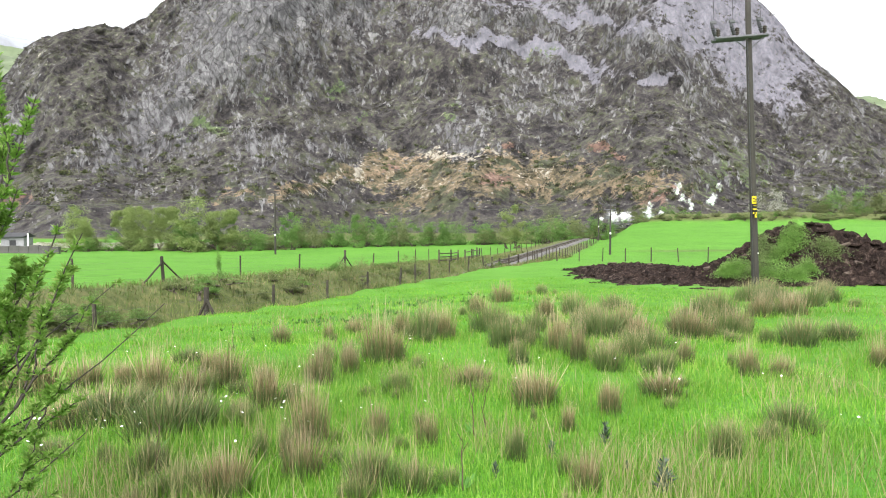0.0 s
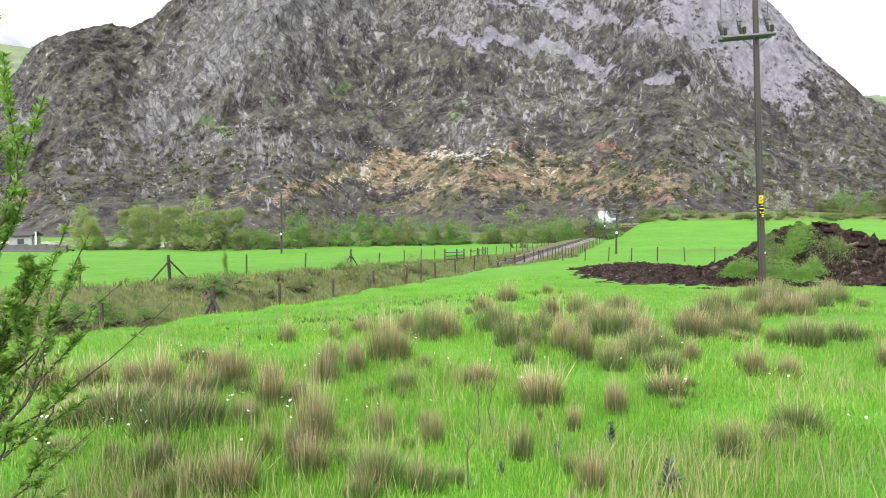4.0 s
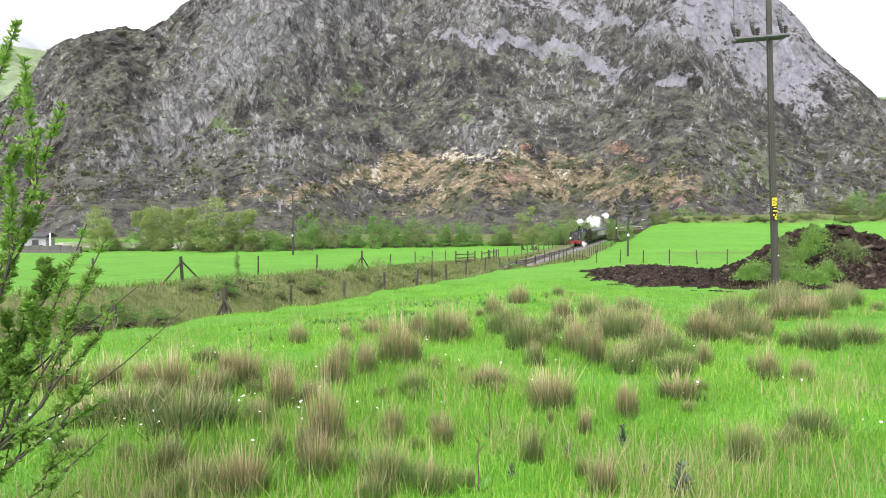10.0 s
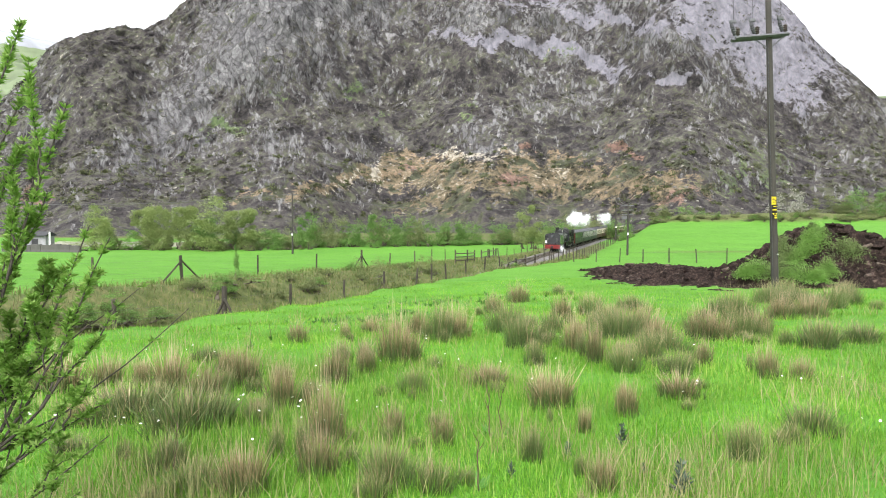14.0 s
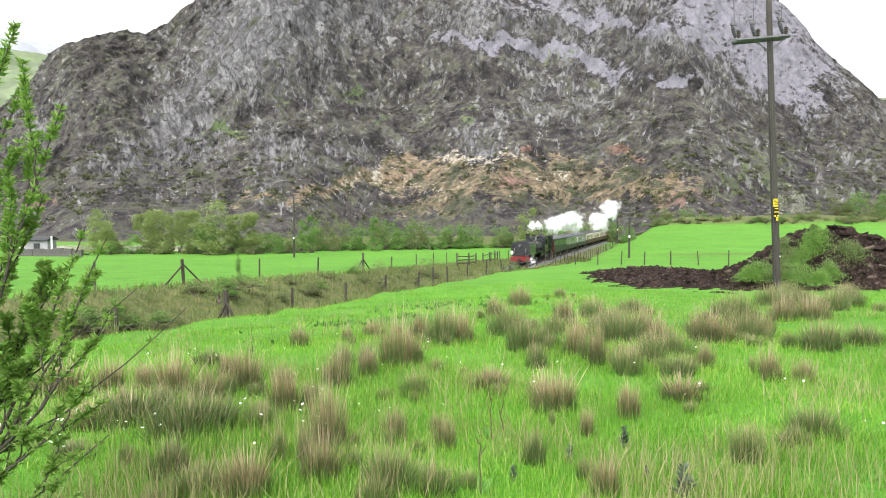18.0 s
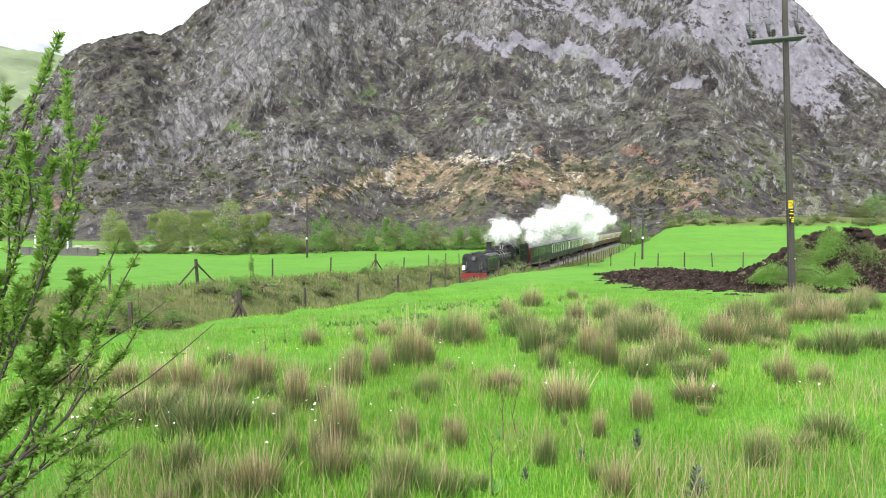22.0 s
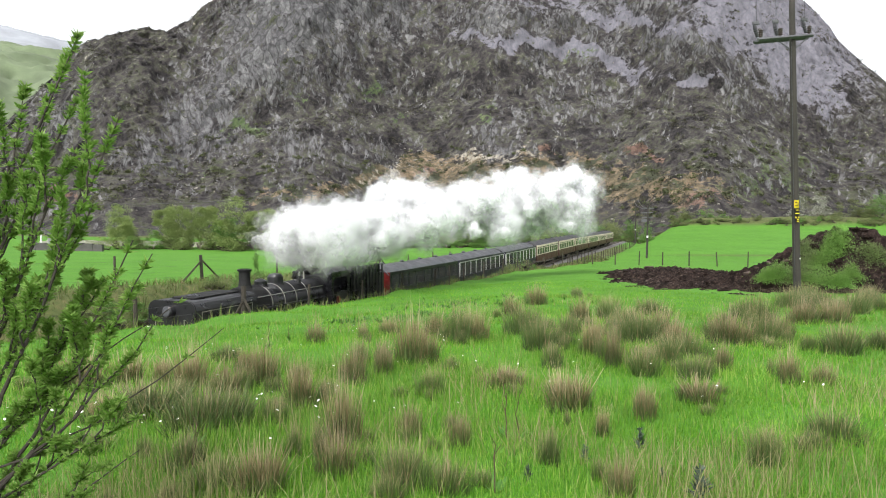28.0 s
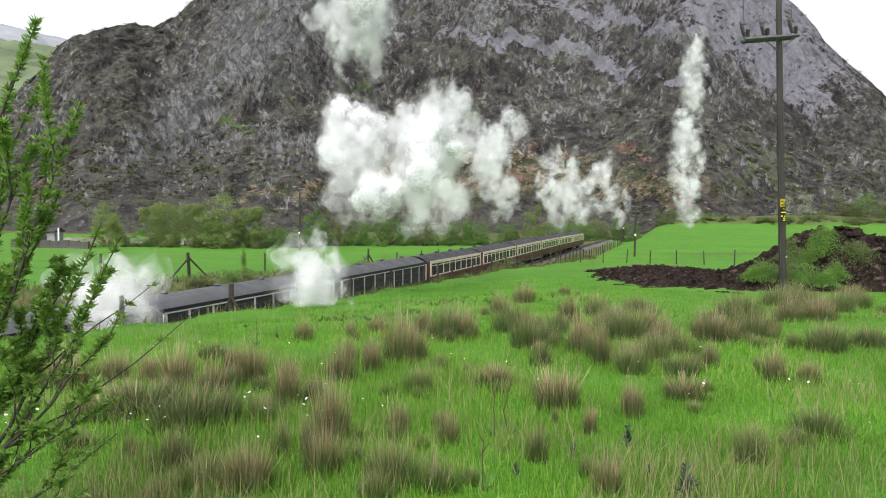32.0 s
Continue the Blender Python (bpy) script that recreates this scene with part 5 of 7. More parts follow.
def build_trees():
    row = "trees along the river"
    for k, (x, y, h, w, f) in enumerate(((-55.5, 120, 7.2, 7.0, "spring"), (-51.0, 119, 7.0, 6.2, "spring"), (-48.0, 118, 7.0, 6.0, "spring"), (-45.0, 118, 6.8, 5.6, "spring"), (-42.5, 119, 6.8, 5.6, "spring"), (-34.3, 114.5, 8.4, 10.5, "spring"), (-38.5, 117, 5.0, 6.0, "fresh"), (-30.0, 118, 5.2, 6.0, "spring"), (-53.2, 121, 6.4, 6.0, "spring"), (-49.5, 121, 6.6, 6.4, "spring"), (-46.4, 121, 6.2, 6.0, "spring"), (-43.8, 122, 6.4, 6.4, "spring"), (-40.5, 120, 5.6, 5.0, "spring"), (-36.5, 119, 6.2, 6.0, "spring"), (-32.0, 116, 6.4, 7.0, "spring"), (-57.5, 122, 5.2, 5.4, "spring"),
                                         (-59.0, 124, 6.0, 6.0, "spring"), (-22.5, 121, 6.0, 5.0, "fresh"), (-13.5, 126, 5.6, 4.4, "fresh"))):
        plant("riverside_tree", "tree", x, y, h, w, f, "young riverside tree in thin yellow-green spring leaf" if f == "spring" else "small riverside tree in fresh green leaf", "tree", row, k)
    plant("field_tree", "tree", 15.3, 122, 7.0, 6.6, "spring", "low spreading tree in thin pale leaf by the line", "tree", "", 12)
    for k in range(13):
        x = -60 + k * 2.9
        plant("riverside_bush", "bush", x, 116.5 + (k * 7 % 5) * 0.5, 1.8 + (k * 5 % 4) * 0.5, 4.2, ("olive", "spring", "olive", "fresh")[k % 4], "low willow scrub under the riverside trees", "bush", "scrub along the river", 150 + k)
    hedge = "bushes along the far meadow"
    n = 20
    rng = random.Random(31)
    for k in range(34):
        t = k / 33
        x, y = -40 + 78 * t, 121 + 30 * t + rng.uniform(-1.5, 1.5)
        if 0.57 < t < 0.62:
            x -= 2
        h = (3.6 + 1.6 * rng.random()) * (1.15 if 0.2 < t < 0.5 else 0.9)
        plant("hedge_bush", "bush", x, y, h, rng.uniform(4.6, 6.6), "fresh" if rng.random() < 0.65 else "olive", "dense green bush in the hedge below the mountain", "bush", hedge, n + k)
    for k, (x, y, h, w, f) in enumerate(((26, 152, 5.5, 6.5, "fresh"), (31, 156, 5.0, 7, "olive"), (61, 196, 4.6, 7, "olive"), (66, 194, 3.8, 6.5, "fresh"), (57, 188, 2.6, 6, "olive"), (30, 168, 4.2, 7, "olive"), (34, 178, 5.0, 7, "olive"), (22, 150, 4.5, 6, "fresh"))):
        plant("lineside_bush", "bush", x, y, h, w, f, "scrubby bush beside the far end of the line", "bush", "bushes by the line", 60 + k)
    plant("blossom_bush", "bush", 87.0, 178.5, 5.6, 6.5, "blossom", "hawthorn bush covered in white blossom on the bank", "bush", "", 71)
    plant("blossom_bush", "bush", 82.3, 179.0, 2.8, 4.0, "blossom", "small hawthorn bush in white blossom on the bank", "bush", "", 72)
    for k, (x, y, h, w) in enumerate(((97.5, 176, 5.0, 7), (103.5, 173, 6.4, 8), (110, 171, 5.6, 8), (117, 172, 6.8, 9), (94, 179, 3.6, 6), (125.6, 173, 7, 9), (107, 176, 5.4, 8), (101, 178, 4.6, 7))):
        plant("hillside_tree", "bush", x, y, h, w, "fresh" if k % 2 else "olive", "rounded green tree on the bank above the field", "tree", "trees on the bank", 80 + k)
    for k in range(46):
        x = 46 + k * 1.85 + rng.uniform(-1.5, 1.5)
        y = 198.5 - 0.3276 * x + rng.uniform(-3.5, 3)
        plant("scrub_bush", "bush", x, y, rng.uniform(0.9, 1.9), rng.uniform(2, 4.4), "olive" if k % 3 else "fresh", "low scrub on the rough bank", "bush", "scrub on the bank", 90 + k)
    # thickets in the cutting
    for k, (s, w, h, wd, f) in enumerate(((18, -4.2, 1.0, 1.6, "olive"), (26, -4.5, 1.4, 1.8, "olive"), (29, 3.0, 1.3, 1.5, "olive"), (31.5, 3.0, 1.5, 1.6, "olive"), (34, 2.9, 1.3, 1.5, "fresh"), (36, -4.0, 1.5, 2.0, "olive"),
                                          (21, 2.6, 1.2, 1.3, "olive"), (24, 2.6, 1.1, 1.2, "fresh"), (11, -5.0, 0.9, 1.6, "fresh"), (4, -4.6, 0.9, 1.8, "fresh"), (38, 2.7, 1.2, 1.4, "olive"))):
        x, y = side_of(s, w)
        plant("bramble_bush", "bush", x, y, h, wd, f, "twiggy bramble and gorse clump on the railway bank", "bush", "brambles on the bank", 120 + k)
    for k in range(16):
        x, y = side_of(-4 + k * 2.7 + rng.uniform(-1, 1), -rng.uniform(3.2, 6.4))
        plant("bramble_bush", "bush", x, y, rng.uniform(0.4, 0.8), rng.uniform(1.0, 1.9), ("olive", "fresh")[k % 3 == 0], "low dark bramble tangle on the railway bank", "bush", "brambles on the bank", 160 + k)
    x, y = side_of(15.0, -6.6)
    plant("sapling", "tree", x, y, 1.7, 0.6, "fresh", "thin leafy sapling on the far bank", "sapling", "", 140)


build_trees()


def build_shrub():
    """The willow-like shrub close beside the standpoint. Returns it, to be swayed by the wind."""
    rng = random.Random(77)
    base = Vector((-2.68, 3.0, float(ground_z(-2.68, 3.0))))
    root = empty("willow_shrub", Matrix.Translation(base), "willow shrub with dark twigs and narrow fresh green leaves", "shrub")
    twig = plain("dark_twig", (0.0351, 0.0273, 0.0218), 0.8, 0, 25, 0.3, 0.4)
    leaf = leafy("willow_leaf", [(0.0, (0.105, 0.215, 0.032)), (0.5, (0.170, 0.305, 0.055)), (1.0, (0.275, 0.39, 0.11))], 0.45, 0.2, 0.5)
    up = Vector((0, 0, 1))

    def shoot(p0, p1, bow, r, leaves, twigs=0):
        """A twig from p0 to p1 with its leaves; both relative to the foot."""
        p0, p1 = Vector(p0), Vector(p1)
        d = p1 - p0
        n = 9
        pts = [p0 + d * (k / n) + up * bow * math.sin(math.pi * k / n) + Vector((rng.gauss(0, 0.006), rng.gauss(0, 0.006), rng.gauss(0, 0.006))) for k in range(n + 1)]
        bm = bmesh.new()
        for k in range(n):
            rod(bm, pts[k], pts[k + 1], r * (1 - 0.75 * k / n), r * (1 - 0.75 * (k + 1) / n), 6, False)
        part("stem", bm, twig, root)
        bm = bmesh.new()
        for _ in range(leaves):
            t = rng.uniform(0.10, 1) ** 0.6
            k = min(int(t * n), n - 1)
            q = pts[k].lerp(pts[k + 1], t * n - k)
            for _ in range(15):
                a = rng.uniform(0, 6.28)
                way = (d.normalized() * rng.uniform(0.2, 1.1) + Vector((math.cos(a), math.sin(a), rng.uniform(-0.5, 0.7)))).normalized()
                leaf_card(bm, q, way, way.cross(Vector((rng.gauss(0, 1), rng.gauss(0, 1), rng.gauss(0, 1)))).normalized(), rng.uniform(0.022, 0.050), rng.uniform(0.007, 0.013))
        part("leaves", bm, leaf, root, "narrow fresh green leaves")
        for _ in range(twigs):
            t = rng.uniform(0.3, 0.85)
            k = min(int(t * n), n - 1)
            q = pts[k]
            w = (d.normalized() + Vector((rng.uniform(-0.55, 0.12), rng.uniform(-0.5, 0.4), rng.uniform(-0.1, 0.5)))).normalized()
            shoot(q, q + w * d.length * rng.uniform(0.16, 0.32), 0.02, r * 0.5, int(leaves * 0.5))

    # foot-relative ends of the main stems: out to the right and up
    stems = [((0.52, 0.0, 0.55), (0.95, 0.25, 2.20), 0.02, 0.011, 54, 5), ((0.62, 0.1, 0.55), (1.10, 0.15, 1.66), -0.06, 0.010, 40, 5), ((0.62, 0.0, 0.50), (1.19, 0.15, 1.60), -0.10, 0.009, 32, 3), ((0.55, 0.0, 0.45), (1.24, 0.1, 1.28), -0.03, 0.010, 24, 3),
             ((0.35, 0.0, 0.50), (1.50, 0.25, 1.27), -0.10, 0.007, 3, 0), ((0.35, 0.0, 0.50), (1.24, 0.35, 1.36), 0.03, 0.007, 6, 0), ((0.45, -0.1, 0.35), (1.25, 0.0, 0.93), 0.0, 0.009, 28, 3), ((0.45, -0.1, 0.15), (1.25, 0.0, 0.77), -0.02, 0.008, 20, 2),
             ((0.4, -0.1, 0.0), (1.12, 0.0, 0.52), -0.02, 0.007, 16, 2), ((0.36, 0.1, 0.6), (0.78, 0.2, 2.05), 0.02, 0.012, 50, 6), ((0.40, 0.0, 0.5), (0.84, 0.3, 1.80), 0.0, 0.012, 44, 6), ((0.40, 0.2, 0.45), (0.90, 0.3, 1.45), -0.02, 0.012, 44, 6),
             ((0.3, 0.1, 0.35), (0.92, 0.1, 1.1), 0.0, 0.010, 40, 5), ((0.3, 0.1, 0.1), (0.98, 0.05, 0.78), 0.0, 0.009, 36, 4), ((0.1, 0.2, 0.7), (0.62, 0.5, 2.3), 0.0, 0.013, 44, 6), ((0.1, 0.3, 0.9), (0.66, 0.4, 2.6), 0.0, 0.012, 44, 6)]
    for s in stems:
        shoot(*s)
    for a, b in (((0, 0, -0.1), (0.54, 0.0, 0.58)), ((0.02, 0.02, -0.1), (0.38, 0.08, 0.6)), ((0.03, 0, -0.1), (0.64, 0.05, 0.54)), ((0.0, -0.02, -0.1), (0.46, -0.1, 0.2)), ((-0.05, 0.05, -0.1), (0.1, 0.2, 0.72)), ((-0.05, 0.1, -0.1), (0.1, 0.3, 0.92))):
        bm = bmesh.new()
        rod(bm, a, b, 0.024, 0.014, 8)
        part("stem", bm, twig, root)
    return root, base


SHRUB, SHRUB_FOOT = build_shrub()


# ---- across the meadow ----
def build_far_things():
    stone = plain("pale_dry_stone", (0.328, 0.312, 0.265), 0.9, 0, 2.5, 0.3, 0.8)
    dark = plain("dark_dry_stone", (0.078, 0.0741, 0.0702), 0.9, 0, 2.5, 0.4, 0.8)
    rng = random.Random(14)
    for x0, x1, y0, h, m, label in ((-78, -26, 131, 1.0, stone, "long pale stone river wall behind the trees"), (-62, -51, 101, 1.1, dark, "dark dry stone wall at the meadow's edge")):
        root = empty("stone_wall", Matrix.Translation((x0, y0, float(ground_z(x0, y0)))), label, "wall")
        n = int((x1 - x0) / 1.3)
        for k in range(n):
            x = x0 + (x1 - x0) * k / n
            bm = bmesh.new()
            hh = h * rng.uniform(0.85, 1.1)
            z = float(ground_z(x, y0 + 0.12 * (x - x0) * (1 if m is stone else 0.0)))
            box(bm, 0, -0.3, -0.3, (x1 - x0) / n - 0.02, 0.3, hh, 0.05)
            o = part("coping", bm, m, root)
            o.matrix_basis = Matrix.Translation((x - x0, 0, z - float(ground_z(x0, y0))))
    # the small pump house by the river
    x, y = -58.5, 104.0
    root = empty("pump_house", Matrix.Translation((x, y, float(ground_z(x, y)))), "small grey pump house beside white posts", "shed")
    grey = plain("grey_render", (0.234, 0.234, 0.242), 0.85, 0, 3, 0.25, 0.3)
    bm = bmesh.new()
    box(bm, -1.6, -1.2, -0.2, 1.6, 1.2, 2.3, 0.03)
    part("wall", bm, grey, root)
    bm = bmesh.new()
    sweep(bm, [(-1.5, 2.3), (1.5, 2.3), (1.5, 2.4), (0, 2.95), (-1.5, 2.4)], -1.8, 1.8)
    part("roof", bm, DARK_IRON, root)
    bm = bmesh.new()
    box(bm, -0.4, -1.24, 0, 0.5, -1.2, 1.9)
    part("door", bm, DARK_IRON, root)
    for px in (-2.4, 2.3):
        bm = bmesh.new()
        rod(bm, (px, -1.4, -0.3), (px, -1.4, 2.9), 0.12, 0.12, 8)
        part("post", bm, WHITE, root, "white post")


build_far_things()


# ---- rocks and scrub on the mountain ----
def build_mountain_growth():
    rng = np.random.default_rng(88)
    co = np.empty(len(MOUNTAIN.data.vertices) * 3)
    MOUNTAIN.data.vertices.foreach_get("co", co)
    co = co.reshape(-1, 3)
    u, v = MASKS["u"], MASKS["v"]
    seen = (np.abs(u) < 0.66) & (v > -0.005)

    def pick(weight, n):
        w = np.clip(weight, 0, None) * seen
        return rng.choice(len(co), n, p=w / w.sum())

    bm = bmesh.new()
    bmesh.ops.create_icosphere(bm, subdivisions=1, radius=1)
    bm.verts.index_update()
    ball = np.array([p.co[:] for p in bm.verts])
    tri = np.array([[p.index for p in f.verts] for f in bm.faces])
    bm.free()

    def rocks(name, label, at, wide, tall, stops, spread):
        n = len(at)
        a = rng.uniform(0, 2 * np.pi, n)
        sx, sy, sz = rng.uniform(*wide, n), rng.uniform(*wide, n), rng.uniform(*tall, n)
        p = ball[None] * rng.uniform(0.72, 1.25, (n, len(ball), 1))
        x, y, z = p[..., 0] * sx[:, None], p[..., 1] * sy[:, None], p[..., 2] * sz[:, None]
        x = x + z * rng.normal(0, 0.25, n)[:, None]
        ca, sa = np.cos(a)[:, None], np.sin(a)[:, None]
        q = np.stack([x * ca - y * sa, x * sa + y * ca, z], -1) + co[at][:, None] + np.array([0, 0, -0.15]) * sz[:, None, None]
        f = (tri[None] + (np.arange(n) * len(ball))[:, None, None]).reshape(-1, 3)
        m = leafy(name, stops, 0.85, spread, 0)
        tagged(new(name, mesh_from(name, q.reshape(-1, 3), f, m)), label, "rocks", kind="stuff")

    low = 1.0 * MASKS["bracken"] + 3.0 * blob(u, v, 0.09, 0.086, 0.10, 0.005, -0.06) + 1.2 * blob(u, v, -0.05, 0.075, 0.04, 0.02) + 0.12 * (v < 0.11) + 0.6 * blob(u, v, -0.33, 0.06, 0.08, 0.02, 0.4)
    rocks("mountain_boulders", "pale boulders scattered over the lower slope", pick(low, 800), (0.3, 1.0), (0.2, 0.5), [(0.0, (0.075, 0.07, 0.066)), (0.6, (0.13, 0.122, 0.11)), (1.0, (0.24, 0.225, 0.20))], 0.2)
    for name, label, weight, n, each, size, stops in (
            ("mountain_heather", "dark heather and scrub clumps on the mountain", (0.3 + MASKS["heather"]) * (v > 0.02) * (0.15 + np.clip(np.sin(u * 83 - v * 60) * np.sin(v * 130 + u * 47) + 0.3, 0, 1)), 4200, 24, (0.9, 3.0), [(0.0, (0.028, 0.030, 0.022)), (0.5, (0.055, 0.052, 0.038)), (1.0, (0.088, 0.086, 0.052))]),
            ("mountain_gorse", "green gorse and bracken bushes on the lower slope", 1.0 * (v < 0.10) + 0.7 * MASKS["bracken"] + 0.9 * blob(u, v, -0.31, 0.11, 0.07, 0.02), 420, 70, (1.0, 3.0), [(0.0, (0.040, 0.050, 0.022)), (0.5, (0.070, 0.082, 0.034)), (1.0, (0.11, 0.118, 0.055))])):
        at = pick(weight, n)
        v1, f1 = leaf_cloud(rng, co[at] + np.array([0, 0, 0.3]), rng.uniform(*size, n), n * each, 0.42, 0.5)
        tagged(new(name, mesh_from(name, v1, f1, leafy(name, stops, 0.8, 0.3, 0.1))), label, "scrub", kind="stuff")


build_mountain_growth()


# ---- the train ----
def paint(name, colour, rough=0.35, dirt=0.35, bump=0.1, gloss=0.22):
    m, n, l, b = mat(name)
    tc = n.new("ShaderNodeTexCoord").outputs["Object"]
    grime, fine = noise_tex(n, l, 1.4, 6, 0.65, tc), noise_tex(n, l, 22, 4, 0.7, tc)
    r = ramp(n, [(0.35, colour), (0.75, tuple(c * (1 - dirt) + 0.05 * dirt for c in colour))])
    l.new(grime.outputs["Fac"], r.inputs["Fac"])
    l.new(mixed(n, l, 0.15, r.outputs["Color"], fine.outputs["Fac"], "OVERLAY"), b.inputs["Base Color"])
    q = ramp(n, [(0.3, (rough * 0.7,) * 3), (0.7, (min(1, rough * 1.5),) * 3)])
    l.new(grime.outputs["Fac"], q.inputs["Fac"])
    l.new(q.outputs["Color"], b.inputs["Roughness"])
    b.inputs["Specular IOR Level"].default_value = gloss
    bumped(n, l, b, fine.outputs["Fac"], bump, 0.01)
    return m


LOCO_BLACK = paint("loco_black", (0.0085, 0.009, 0.0115), 0.28, gloss=0.5)
SOOT = paint("smokebox_soot", (0.00936, 0.00936, 0.00936), 0.6)
RED = paint("buffer_red", (0.15, 0.012, 0.011), 0.4)
BRASS = plain("pale_bright_metal", (0.484, 0.468, 0.429), 0.3, 0.8, 20, 0.15, 0.05)
LAMP = paint("lamp_white", (0.80, 0.79, 0.74), 0.4, 0.1)
COAL = plain("coal", (0.0109, 0.0109, 0.0117), 0.45, 0, 9, 0.4, 1.0)
BOTTLE_GREEN = paint("coach_bottle_green", (0.018, 0.026, 0.021), 0.4)
CHOCOLATE = paint("coach_brown", (0.075, 0.030, 0.022), 0.45)
NIGHT_BLUE = paint("coach_night_blue", (0.016, 0.018, 0.026), 0.4)
CREAM = paint("coach_cream", (0.60, 0.53, 0.42), 0.45, 0.2)
FRAME_WHITE = paint("window_frame_white", (0.515, 0.515, 0.484), 0.5, 0.2)
ROOF_GREY = paint("coach_roof", (0.0858, 0.0897, 0.0975), 0.4, 0.4)
ROOF_DARK = paint("coach_roof_dark", (0.0429, 0.0429, 0.0468), 0.5, 0.4)
INSIDE = plain("coach_inside", (0.078, 0.0585, 0.039), 0.8, 0, 6, 0.3, 0)


def glass_material():
    m, n, l, b = mat("window_glass")
    b.inputs["Base Color"].default_value = (0.12, 0.125, 0.13, 1)
    b.inputs["Roughness"].default_value = 0.05
    b.inputs["Transmission Weight"].default_value = 0.6
    b.inputs["IOR"].default_value = 1.15
    return m


GLASS = glass_material()


def rounded_top(half, z0, z1, r, steps=4):
    """Outline of a tank: square below, rounded above."""
    pts = [(-half, z0), (half, z0)]
    for k in range(steps + 1):
        a = math.pi / 2 * k / steps
        pts.append((half - r + r * math.cos(a), z1 - r + r * math.sin(a)))
    for k in range(steps + 1):
        a = math.pi / 2 + math.pi / 2 * k / steps
        pts.append((-half + r + r * math.cos(a), z1 - r + r * math.sin(a)))
    return pts


def wheelset(x, r, parent, name="wheelset"):
    """Two wheels on an axle."""
    bm = bmesh.new()
    for y in (-0.33, 0.33):
        m = pose(0, y, 0, 90, 0, 0)
        lathe(bm, [(r * 0.9, -0.05), (r + 0.02, -0.05 if y > 0 else -0.03), (r + 0.02, -0.035), (r, -0.03), (r, 0.05), (r * 0.85, 0.05), (r * 0.8, 0.02), (0.12, 0.02), (0.12, 0.07), (0.02, 0.07)], m, 18)
    rod(bm, (0, -0.3, 0), (0, 0.3, 0), 0.05, 0.05, 8)
    for k in range(6):
        a = k * math.pi / 3
        for y in (-0.385, 0.385):
            rod(bm, (0.08 * math.cos(a), y, 0.08 * math.sin(a)), (r * 0.85 * math.cos(a), y, r * 0.85 * math.sin(a)), 0.022, 0.018, 4)
    o = part(name, bm, SOOT, parent)
    o.matrix_basis = Matrix.Translation((x, 0, r))
    return o


WHEELS = []  # (wheelset, its place along the thing, radius)


